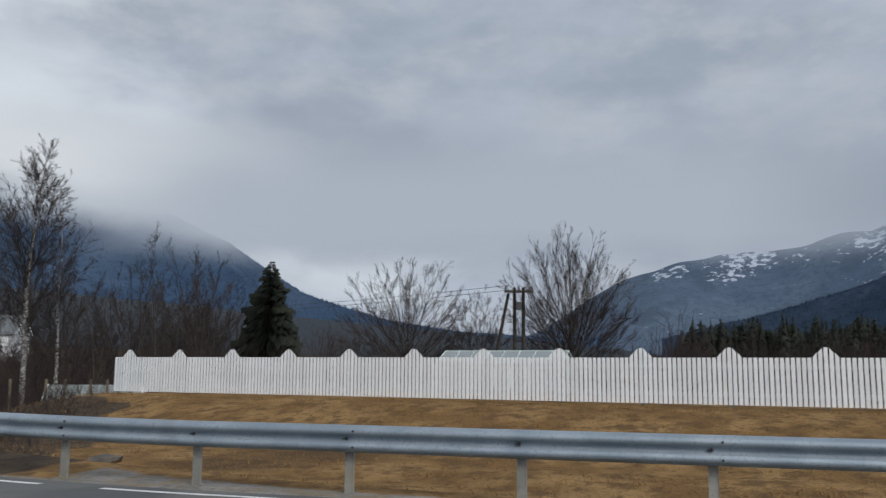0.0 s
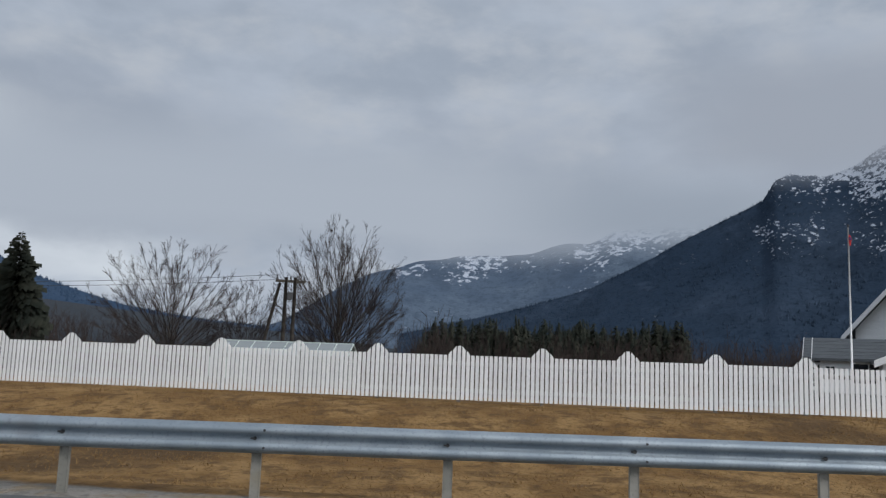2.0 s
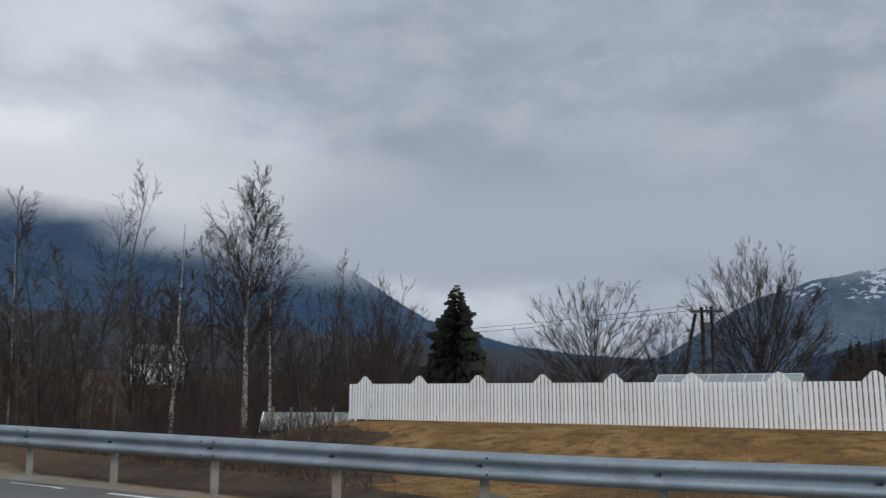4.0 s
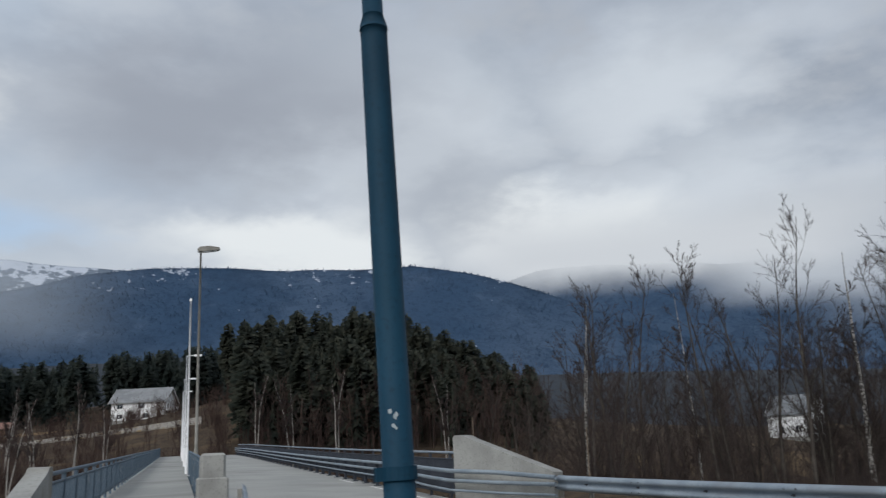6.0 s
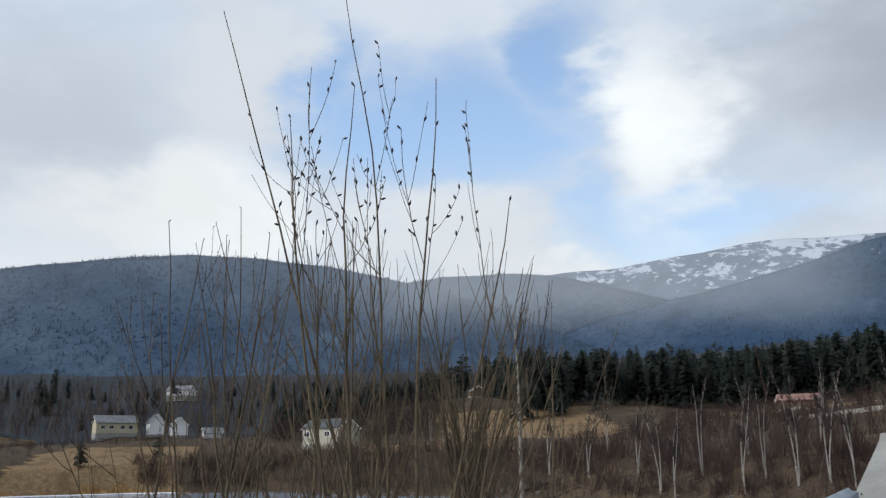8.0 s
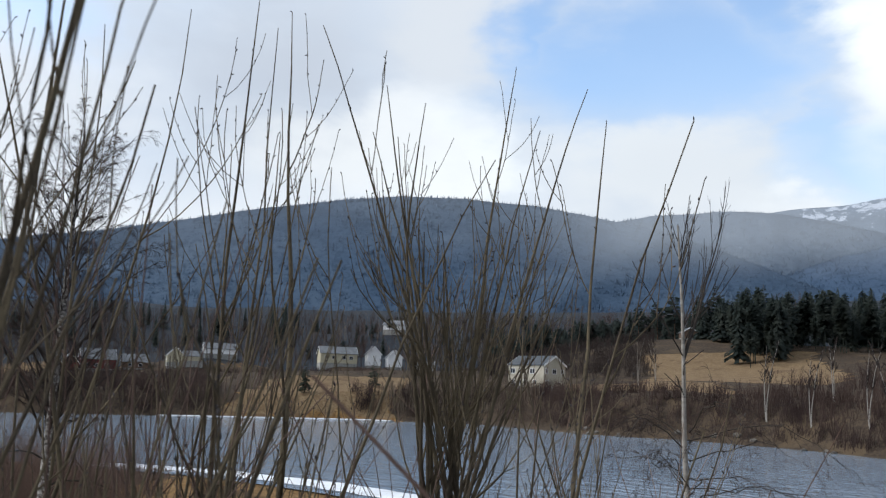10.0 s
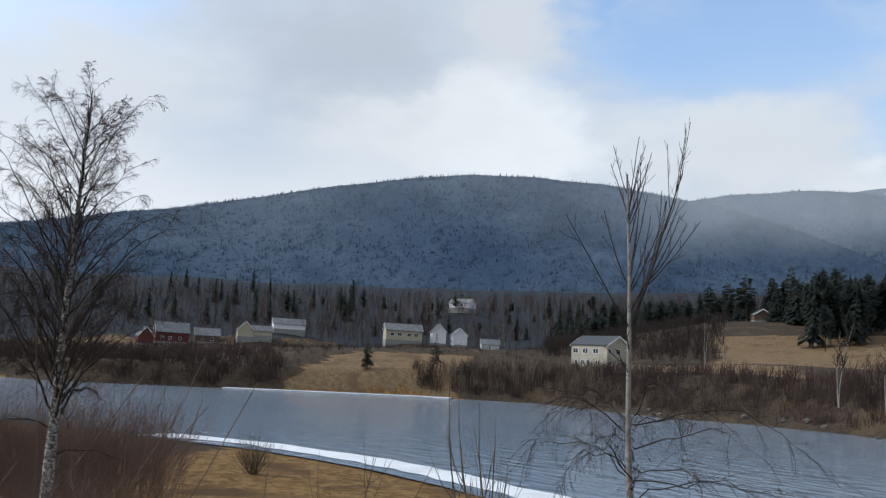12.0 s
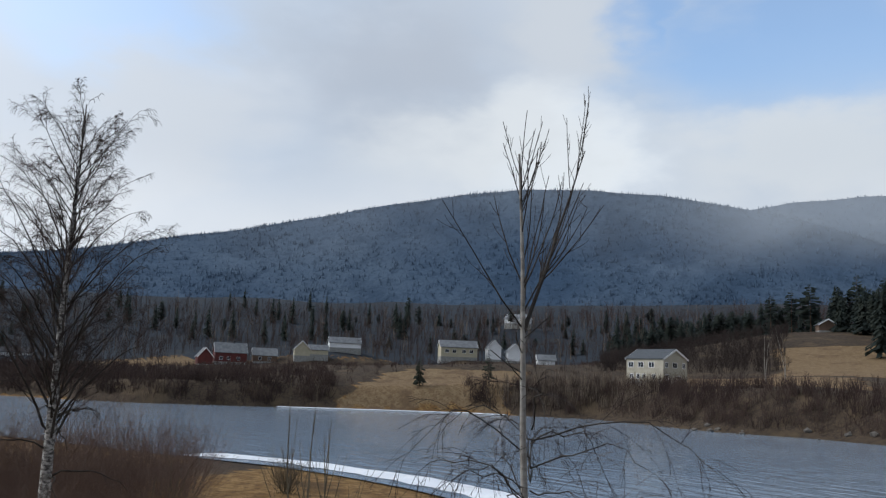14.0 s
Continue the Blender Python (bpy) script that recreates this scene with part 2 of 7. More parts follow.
M["cream_wall"] = mat("cream_render", (0.42, 0.385, 0.30), (0.48, 0.44, 0.35), 0.7, 0.85, 0.2, fine=9, dirt=(0.33, 0.30, 0.24))
M["yellow_wall"] = mat("pale_yellow_cladding", (0.45, 0.41, 0.29), (0.51, 0.465, 0.33), 0.6, 0.8, 0.1)
M["red_wall"] = mat("dark_red_cladding", (0.095, 0.022, 0.020), (0.13, 0.030, 0.025), 0.6, 0.8, 0.1)
M["brown_wall"] = mat("brown_cladding", (0.12, 0.075, 0.05), (0.17, 0.11, 0.075), 0.6, 0.8, 0.1)
M["roof_grey"] = mat("grey_roof_tiles", (0.055, 0.063, 0.072), (0.08, 0.09, 0.10), 1.2, 0.7, 0.5, fine=7, space="Object", stretch=(1, 6, 1))
M["roof_light"] = mat("weathered_light_roof", (0.13, 0.14, 0.15), (0.19, 0.20, 0.21), 0.7, 0.8, 0.3, fine=6)
M["roof_mid"] = mat("mid_grey_roof", (0.17, 0.18, 0.19), (0.23, 0.24, 0.25), 0.7, 0.8, 0.3, fine=6)
M["roof_dark"] = mat("dark_roof", (0.04, 0.04, 0.045), (0.065, 0.065, 0.07), 1, 0.7, 0.3, fine=7)
M["roof_red"] = mat("rusty_red_roof", (0.20, 0.11, 0.09), (0.26, 0.15, 0.12), 1, 0.8, 0.2)
M["pane"] = mat("dark_window_glass", (0.012, 0.016, 0.022), (0.03, 0.036, 0.045), 0.7, 0.08, 0.0)
M["mesh_panel"] = mat("dark_mesh_panel", (0.026, 0.032, 0.045), (0.04, 0.048, 0.062), 2, 0.8, 0.2)
M["flag_red"] = mat("red_flag_cloth", (0.45, 0.03, 0.035), (0.55, 0.04, 0.045), 2, 0.8, 0.1)
M["flag_blue"] = mat("blue_flag_cloth", (0.02, 0.035, 0.16), (0.03, 0.05, 0.2), 2, 0.8, 0.1)
M["hedge"] = mat("evergreen_hedge", (0.020, 0.034, 0.018), (0.04, 0.055, 0.026), 1, 0.95, 0.0)
M["greenhouse_frame"] = mat("pale_green_frame", (0.50, 0.57, 0.54), (0.58, 0.65, 0.62), 1, 0.6, 0.0)
M["tarp"] = mat("pale_weathered_sheet", (0.20, 0.225, 0.215), (0.27, 0.295, 0.28), 1.5, 0.6, 0.2, dirt=(0.28, 0.30, 0.26))
M["lamp_glass"] = mat("milky_lamp_glass", (0.55, 0.55, 0.53), (0.6, 0.6, 0.58), 3, 0.3, 0.0)


def glassy(name, tint, alpha):
    m = bpy.data.materials.new(name)
    m.use_nodes = True
    n, ln = m.node_tree.nodes, m.node_tree.links
    n.remove(n["Principled BSDF"])
    gl, tr, mx = n.new("ShaderNodeBsdfGlossy"), n.new("ShaderNodeBsdfTransparent"), n.new("ShaderNodeMixShader")
    df, m2 = n.new("ShaderNodeBsdfDiffuse"), n.new("ShaderNodeMixShader")
    gl.inputs["Roughness"].default_value = 0.15
    df.inputs[0].default_value = (*tint, 1)
    tr.inputs[0].default_value = (*tint, 1)
    m2.inputs[0].default_value = 0.45
    ln.new(df.outputs[0], m2.inputs[1])
    ln.new(gl.outputs[0], m2.inputs[2])
    mx.inputs[0].default_value = alpha
    ln.new(tr.outputs[0], mx.inputs[1])
    ln.new(m2.outputs[0], mx.inputs[2])
    ln.new(mx.outputs[0], n["Material Output"].inputs[0])
    return m


for key in ("dry_grass", "dry_blade", "field", "scrub_floor", "valley", "gravel", "bark", "twig", "twig_red", "twig_tan", "birch", "willow", "needle", "pine_needle", "pine_bark", "hedge", "asphalt"):
    M[key].node_tree.nodes["Principled BSDF"].inputs["Specular IOR Level"].default_value = 0.12
M["greenhouse_glass"] = glassy("greenhouse_glass", (0.46, 0.51, 0.51), 0.65)


def ground_mat():
    """Grass, litter, field, haze-blue valley floor and gravel, blended along ragged borders by their shares."""
    m = bpy.data.materials.new("bank_ground")
    m.use_nodes = True
    n, ln = m.node_tree.nodes, m.node_tree.links
    p = n["Principled BSDF"]
    p.inputs["Roughness"].default_value = 0.95
    p.inputs["Specular IOR Level"].default_value = 0.12
    geo = n.new("ShaderNodeNewGeometry")

    def noise_at(scale, detail):
        t = n.new("ShaderNodeTexNoise")
        t.inputs["Scale"].default_value, t.inputs["Detail"].default_value = scale, detail
        ln.new(geo.outputs["Position"], t.inputs["Vector"])
        return t.outputs[0]

    def rng(f, lo, hi, top=1.0):
        q = n.new("ShaderNodeMapRange")
        q.interpolation_type = "SMOOTHSTEP"
        ln.new(f, q.inputs[0])
        q.inputs[1].default_value, q.inputs[2].default_value, q.inputs[4].default_value = lo, hi, top
        return q.outputs[0]

    def mix(f, a, b):
        q = n.new("ShaderNodeMix")
        q.data_type = "RGBA"
        ln.new(f, q.inputs[0])
        for i, v in ((6, a), (7, b)):
            if isinstance(v, tuple):
                q.inputs[i].default_value = (*v, 1)
            else:
                ln.new(v, q.inputs[i])
        return q.outputs[2]

    coarse, mid, grain, ragged, patch = noise_at(0.16, 5), noise_at(0.9, 5), noise_at(9.0, 6), noise_at(0.55, 7), noise_at(2.3, 6)
    kinds = (
        ("", (0.185, 0.105, 0.040), (0.30, 0.185, 0.078), (0.085, 0.052, 0.026)),
        ("litter", (0.046, 0.035, 0.027), (0.078, 0.058, 0.042), (0.11, 0.08, 0.05)),
        ("field", (0.19, 0.128, 0.070), (0.26, 0.185, 0.105), (0.13, 0.085, 0.050)),
        # valley tones hold the blue of distance haze
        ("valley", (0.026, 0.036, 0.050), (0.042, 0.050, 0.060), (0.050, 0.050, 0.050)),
        ("gravel", (0.20, 0.19, 0.17), (0.28, 0.26, 0.235), (0.25, 0.18, 0.10)),
    )
    col = None
    for name, a, b, dirt in kinds:
        c = mix(rng(mid, 0.35, 0.65), a, b)
        c = mix(rng(grain, 0.50, 0.72, 0.65), c, tuple(v * 0.6 for v in a))
        c = mix(rng(patch, 0.47, 0.63, 0.9), c, tuple(u * 0.6 + v * 0.4 for u, v in zip(dirt, a)))
        c = mix(rng(coarse, 0.52, 0.68, 0.85), c, dirt)
        if col is None:
            col = c
            continue
        at_share = n.new("ShaderNodeAttribute")
        at_share.attribute_name = name
        s = n.new("ShaderNodeMath")
        s.operation = "MULTIPLY_ADD"
        ln.new(ragged, s.inputs[0])
        s.inputs[1].default_value = 1.1
        ln.new(at_share.outputs["Fac"], s.inputs[2])
        col = mix(rng(s.outputs[0], 0.95, 1.18), col, c)
    ln.new(col, p.inputs["Base Color"])
    h = n.new("ShaderNodeMath")
    h.operation = "ADD"
    ln.new(grain, h.inputs[0])
    ln.new(mid, h.inputs[1])
    bp = n.new("ShaderNodeBump")
    bp.inputs["Strength"].default_value, bp.inputs["Distance"].default_value = 1.0, 0.10
    ln.new(h.outputs[0], bp.inputs["Height"])
    ln.new(bp.outputs[0], p.inputs["Normal"])
    return m


M["ground"] = ground_mat()


def needle_light(m):
    """Needles let part of the light through."""
    n, ln = m.node_tree.nodes, m.node_tree.links
    p = n["Principled BSDF"]
    tr, mx = n.new("ShaderNodeBsdfTranslucent"), n.new("ShaderNodeMixShader")
    ln.new(p.inputs["Base Color"].links[0].from_socket, tr.inputs[0])
    mx.inputs[0].default_value = 0.5
    ln.new(p.outputs[0], mx.inputs[1])
    ln.new(tr.outputs[0], mx.inputs[2])
    ln.new(mx.outputs[0], n["Material Output"].inputs[0])


needle_light(M["needle"])
needle_light(M["pine_needle"])


def water_mat():
    # base colour lifted to sky blue-grey in place of the sky's reflection
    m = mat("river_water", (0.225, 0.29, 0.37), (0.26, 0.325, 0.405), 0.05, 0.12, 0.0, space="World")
    n, ln = m.node_tree.nodes, m.node_tree.links
    p = n["Principled BSDF"]
    p.inputs["IOR"].default_value = 1.33
    geo = n.new("ShaderNodeNewGeometry")
    mp = n.new("ShaderNodeMapping")
    mp.inputs["Rotation"].default_value = (0, 0, 0.6)
    mp.inputs["Scale"].default_value = (0.35, 1.0, 1.0)
    ln.new(geo.outputs["Position"], mp.inputs[0])
    t = n.new("ShaderNodeTexNoise")
    t.inputs["Scale"].default_value, t.inputs["Detail"].default_value = 0.9, 5
    ln.new(mp.outputs[0], t.inputs["Vector"])
    b = n.new("ShaderNodeBump")
    b.inputs["Strength"].default_value, b.inputs["Distance"].default_value = 0.7, 0.14
    ln.new(t.outputs[0], b.inputs["Height"])
    ln.new(b.outputs[0], p.inputs["Normal"])
    return m


M["water"] = water_mat()


def mountain_mat(name, wood, wood2, snow, snow_from, snow_to, lo=0.66, scale=0.03, cluster=0.0045):
    """Forest seen from far off, its haze blue put into wood and wood2; snow lies in clustered openings, more of it the
    higher.
    """
    m = mat(name, wood, wood2, 0.0035, 0.95, 0.45, fine=0.15, space="World", bump_dist=3.0)
    n, ln = m.node_tree.nodes, m.node_tree.links
    p = n["Principled BSDF"]
    p.inputs["Specular IOR Level"].default_value = 0.1
    base = p.inputs["Base Color"].links[0].from_socket
    geo = n.new("ShaderNodeNewGeometry")
    sep = n.new("ShaderNodeSeparateXYZ")
    ln.new(geo.outputs["Position"], sep.inputs[0])

    def speck(s, d):
        t = n.new("ShaderNodeTexNoise")
        t.inputs["Scale"].default_value, t.inputs["Detail"].default_value, t.inputs["Roughness"].default_value = s, d, 0.65
        ln.new(geo.outputs["Position"], t.inputs["Vector"])
        return t.outputs[0]

    def op(kind, a, b):
        q = n.new("ShaderNodeMath")
        q.operation = kind
        for i, v in enumerate((a, b)):
            if isinstance(v, float):
                q.inputs[i].default_value = v
            else:
                ln.new(v, q.inputs[i])
        return q.outputs[0]

    h = n.new("ShaderNodeMapRange")
    ln.new(sep.outputs[2], h.inputs[0])
    for i, v in enumerate((snow_from, snow_to, -0.16, 0.12)):
        h.inputs[i + 1].default_value = v
    # darker stands and paler clearings
    for freq, lo0, hi0, tone, most in ((0.055, 0.48, 0.66, tuple(c * 0.7 for c in wood), 0.6), (0.014, 0.58, 0.72, tuple(c * 1.2 + 0.006 for c in wood2), 0.55), (0.0075, 0.50, 0.64, tuple(c * 0.72 for c in wood), 0.6)):
        sp = n.new("ShaderNodeMapRange")
        sp.interpolation_type = "SMOOTHSTEP"
        ln.new(speck(freq, 7), sp.inputs[0])
        sp.inputs[1].default_value, sp.inputs[2].default_value, sp.inputs[4].default_value = lo0, hi0, most
        mx = n.new("ShaderNodeMix")
        mx.data_type = "RGBA"
        ln.new(sp.outputs[0], mx.inputs[0])
        ln.new(base, mx.inputs[6])
        mx.inputs[7].default_value = (*tone, 1)
        base = mx.outputs[2]
    total = op("ADD", op("ADD", speck(scale, 6), op("MULTIPLY", op("SUBTRACT", speck(cluster, 3), 0.5), 0.9)), h.outputs[0])
    r = n.new("ShaderNodeMapRange")
    r.interpolation_type = "SMOOTHSTEP"
    ln.new(total, r.inputs[0])
    r.inputs[1].default_value, r.inputs[2].default_value, r.inputs[4].default_value = lo - 0.03, lo + 0.05, snow
    q = n.new("ShaderNodeMix")
    q.data_type = "RGBA"
    ln.new(r.outputs[0], q.inputs[0])
    ln.new(base, q.inputs[6])
    q.inputs[7].default_value = (0.60, 0.65, 0.74, 1)
    ln.new(q.outputs[2], p.inputs["Base Color"])
    return m


def cloud_mat(name, col, z0, z1, most):
    """Low cloud and hill haze as a glowing sheet: thickens with height between z0 and z1, ragged by noise."""
    m = bpy.data.materials.new(name)
    m.use_nodes = True
    n, ln = m.node_tree.nodes, m.node_tree.links
    n.remove(n["Principled BSDF"])
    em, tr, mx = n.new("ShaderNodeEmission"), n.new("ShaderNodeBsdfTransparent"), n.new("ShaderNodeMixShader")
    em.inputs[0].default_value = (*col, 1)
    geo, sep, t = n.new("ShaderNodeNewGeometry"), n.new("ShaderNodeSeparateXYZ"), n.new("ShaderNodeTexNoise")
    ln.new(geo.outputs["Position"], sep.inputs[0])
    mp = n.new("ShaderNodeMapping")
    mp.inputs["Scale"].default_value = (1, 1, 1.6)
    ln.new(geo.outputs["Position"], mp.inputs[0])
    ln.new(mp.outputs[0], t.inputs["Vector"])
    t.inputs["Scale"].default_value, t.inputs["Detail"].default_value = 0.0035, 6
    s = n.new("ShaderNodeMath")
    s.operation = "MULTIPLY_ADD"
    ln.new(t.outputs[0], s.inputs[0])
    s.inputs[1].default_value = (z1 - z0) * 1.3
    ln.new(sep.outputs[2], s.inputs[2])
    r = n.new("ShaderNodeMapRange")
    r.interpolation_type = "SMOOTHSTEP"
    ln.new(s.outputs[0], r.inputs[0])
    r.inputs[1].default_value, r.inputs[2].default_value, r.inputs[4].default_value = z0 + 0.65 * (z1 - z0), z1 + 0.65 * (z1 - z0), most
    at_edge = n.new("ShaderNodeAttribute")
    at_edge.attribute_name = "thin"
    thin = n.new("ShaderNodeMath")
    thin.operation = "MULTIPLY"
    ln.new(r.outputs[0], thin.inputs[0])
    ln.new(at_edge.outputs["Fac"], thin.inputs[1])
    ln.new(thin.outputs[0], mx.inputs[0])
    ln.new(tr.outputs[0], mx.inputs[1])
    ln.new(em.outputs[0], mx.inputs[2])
    ln.new(mx.outputs[0], n["Material Output"].inputs[0])
    return m


# ---- building helpers ----


def mesh_of(name, verts, faces, material, smooth=False):
    me = bpy.data.meshes.new(name)
    me.from_pydata([tuple(v) for v in verts], [], [tuple(f) for f in faces])
    me.validate()
    me.update()
    for m in material if isinstance(material, (list, tuple)) else (material,):
        me.materials.append(m)
    if smooth:
        me.shade_smooth()
    return me


def thing(name, label, category, m=None, group="", kind=""):
    """An empty at a thing's base, to which its parts are given."""
    ob = new(name)
    ob.empty_display_size = 0.2
    if m is not None:
        ob.matrix_basis = m
    return tagged(ob, label, category, group, kind)


def attach(ob, parent, label=""):
    ob.parent = parent
    if label:
        ob["label"] = label
    return ob


def part(name, data, parent, label="", m=None):
    """A mesh as one part under a thing or a part; data: a mesh."""
    ob = new(name, data)
    if m is not None:
        ob.matrix_basis = m
    return attach(ob, parent, label)


class Shape:
    """Gathers boxes, prisms and tubes into one mesh."""

    def __init__(self):
        self.v, self.f = [], []

    def add(self, verts, faces):
        k = len(self.v)
        self.v += [tuple(v) for v in verts]
        self.f += [tuple(i + k for i in f) for f in faces]
        return self

    def box(self, x0, x1, y0, y1, z0, z1, b=0.0):
        if b <= 0:
            v = [(x, y, z) for z in (z0, z1) for y in (y0, y1) for x in (x0, x1)]
            return self.add(v, [(0, 2, 3, 1), (4, 5, 7, 6), (0, 1, 5, 4), (1, 3, 7, 5), (3, 2, 6, 7), (2, 0, 4, 6)])
        # bevelled along the vertical and top edges
        def ring(d, z):
            return [(x0 + d, y0, z), (x1 - d, y0, z), (x1, y0 + d, z), (x1, y1 - d, z), (x1 - d, y1, z), (x0 + d, y1, z), (x0, y1 - d, z), (x0, y0 + d, z)]
        low, mid = ring(b, z0), ring(b, z1 - b)
        top = [(x + (b if x < (x0 + x1) / 2 else -b), y + (b if y < (y0 + y1) / 2 else -b), z1) for x, y, _ in mid]
        f = [tuple(range(7, -1, -1)), tuple(range(16, 24))]
        for r in (0, 8):
            f += [(r + i, r + (i + 1) % 8, r + 8 + (i + 1) % 8, r + 8 + i) for i in range(8)]
        return self.add(low + mid + top, f)

    def prism(self, outline, y0, y1):
        """An outline of (x, z), anticlockwise seen from -y, pulled from y0 to y1."""
        n = len(outline)
        v = [(x, y0, z) for x, z in outline] + [(x, y1, z) for x, z in outline]
        return self.add(v, [tuple(range(n)), tuple(range(2 * n - 1, n - 1, -1))] + [(i, i + n, (i + 1) % n + n, (i + 1) % n) for i in range(n)])

    def tube(self, pts, radii, sides=8, cap=True):
        pts = np.array(pts, float)
        radii = np.broadcast_to(np.array(radii, float), len(pts))
        d = np.gradient(pts, axis=0)
        d /= np.linalg.norm(d, axis=1, keepdims=True) + 1e-9
        ref = np.array([0, 0, 1.0]) if abs(d[:, 2]).mean() < 0.8 else np.array([1.0, 0, 0])
        a = np.cross(d, ref)
        a /= np.linalg.norm(a, axis=1, keepdims=True) + 1e-9
        b = np.cross(d, a)
        ang = np.arange(sides) * 2 * np.pi / sides
        ring = pts[:, None] + radii[:, None, None] * (np.cos(ang)[None, :, None] * a[:, None] + np.sin(ang)[None, :, None] * b[:, None])
        v = ring.reshape(-1, 3)
        f = []
        for k in range(len(pts) - 1):
            for i in range(sides):
                j = (i + 1) % sides
                f.append((k * sides + i, k * sides + j, (k + 1) * sides + j, (k + 1) * sides + i))
        if cap:
            f.append(tuple(range(sides)))
            f.append(tuple(range((len(pts) - 1) * sides, len(pts) * sides))[::-1])
        return self.add(v, f)

    def mesh(self, name, material, smooth=False):
        return mesh_of(name, self.v, self.f, material, smooth)


def smooth01(t):
    t = np.clip(t, 0.0, 1.0)
    return t * t * (3 - 2 * t)


# ---- the lie of the land ----
RAIL_Y = (-30.0, -10.0, -0.1, 1.9, 3.85, 5.85, 7.85, 12.0, 18.0, 24.4)
RAIL_X = (14.6, 11.4, 9.83, 9.54, 9.24, 8.98, 8.72, 8.30, 7.85, 7.40)
WATER = -5.5
# levelled places: x, y, change of height, reach
LEVELS = ((-237.7, 183.6, -2.6, 30), (-225.4, 199.7, -3.2, 30), (-350.9, 142.9, 0.5, 20), (-350.3, 160.9, -1.2, 12), (-337.4, 175.2, 3.0, 12), (-341.9, 195.2, 5.6, 16), (-286.6, 218.4, 4.0, 10), (-277.2, 234.3, 3.0, 12), (-352.9, 304.4, 7.1, 22), (-166.3, 295.7, 9.1, 62), (-428.1, 68.0, -9.0, 40), (-8.6, 240.0, -1.4, 24))


def rail_x(y):
    return np.interp(y, RAIL_Y, RAIL_X)


def deck_z(y):
    """Height of road and path: level, then rising on to the bridge."""
    y = np.asarray(y, float)
    t = np.maximum(y - 7.0, 0.0)
    return 0.033 * np.where(t < 4, t * t / 8, t - 2)


def road_z(x, y):
    """Height of the roadway: it falls off towards its eastern edge before the bridge."""
    y = np.asarray(y, float)
    return deck_z(y) - 0.21 * np.clip((np.asarray(x, float) - 0.9) / 5.5, 0, 1.1) * smooth01((y - 6.0) / 20.0) * (1 - smooth01((y - 40) / 65.0))


def near_shore(x):
    return np.interp(x, (-400, -150, -72, -63, -52, -44, -37, -15, 8, 40, 120, 400), (-60, 5, 40, 45, 48, 48.5, 48, 46, 48, 56, 60, 40))


def far_shore(x):
    return np.interp(x, (-420, -230, -175, -161, -147, -129, -94, -77, -61, -20, 40, 120, 400), (-30, 20, 58, 92, 122, 140, 134, 139, 137, 120, 112, 112, 100))


def wobble(x, y, s, a):
    return a * (np.sin(x / s + 1.3 * np.sin(y / s * 0.7)) + np.sin(y / s * 1.3 + 1.7 * np.sin(x / s * 0.6 + 2)))


def ground_z(x, y):
    x, y = np.asarray(x, float), np.asarray(y, float)
    # the near bank
    west = -4.9 * smooth01((-x - 2.6) / 42.0) - 0.35 * smooth01((-x - 2.6) / 3.0)
    rise = np.where(x < 10, deck_z(np.minimum(y, 27)) * (1 - smooth01((-x - 2.4) / 6.0)), deck_z(np.minimum(y, 27)) * (1 - smooth01((x - 8) / 6.0)))
    mound = 0.60 * smooth01((x - 15.2) / 4.6) * smooth01((23.2 - y) / 1.6) * (1 - smooth01((x - 30) / 12))
    dip = -0.22 * smooth01((x - 9.5) / 1.5) * (1 - smooth01((x - 13.5) / 3))
    near = west + np.where(y < 40, rise, 0) + mound + np.where(y < 25, dip, dip)
    ns, fs = near_shore(x), far_shore(x)
    start = np.where(x > -12, 27.0, np.minimum(27.0, ns - 12))
    fall = smooth01((y - start) / np.maximum(ns + 2 - start, 4.0))
    near = near * (1 - fall) + (WATER - 0.15) * fall
    # the far bank
    d = y - fs
    d2 = np.where(x < -150, np.minimum(d, 999), d)
    steep = np.interp(x, (-420, -340, -270, -160, -100, 0, 200), (0.02, 0.026, 0.034, 0.075, 0.10, 0.135, 0.13))
    far = WATER - 0.3 + np.interp(x, (-300, -215, -165, -150), (4.3, 4.3, 5.6, 6.6)) * smooth01((d2 + 1) / 13.0) + steep * np.maximum(d2 - 10, 0)
    r = np.hypot(x, y - 8)
    far = far + 0.20 * np.maximum(np.minimum(r, 620) - 370, 0) * (y > 60) * (x < 60)
    far = far + 9.5 * np.exp(-(((x - 34) / 36.0) ** 2) - ((y - 190) / 42.0) ** 2)
    far = np.minimum(far, 60 + 0 * y)
    for cx, cy, dz, rad in LEVELS:
        far = far + dz * np.exp(-((x - cx) ** 2 + (y - cy) ** 2) / rad**2)
    bed = WATER - 1.5
    mid = (ns + fs) / 2
    z = np.where(y < mid, np.where(y > ns + 2, np.maximum(near - (y - ns - 2) * 0.2, bed), near), np.where(d < -1, bed, far))
    off = (np.abs(x - 3) > 9) | (y > 30)
    return z + np.where(off, wobble(x, y, 6.0, 0.05) + np.where(d > 5, wobble(x, y, 22.0, 0.5), 0), 0)

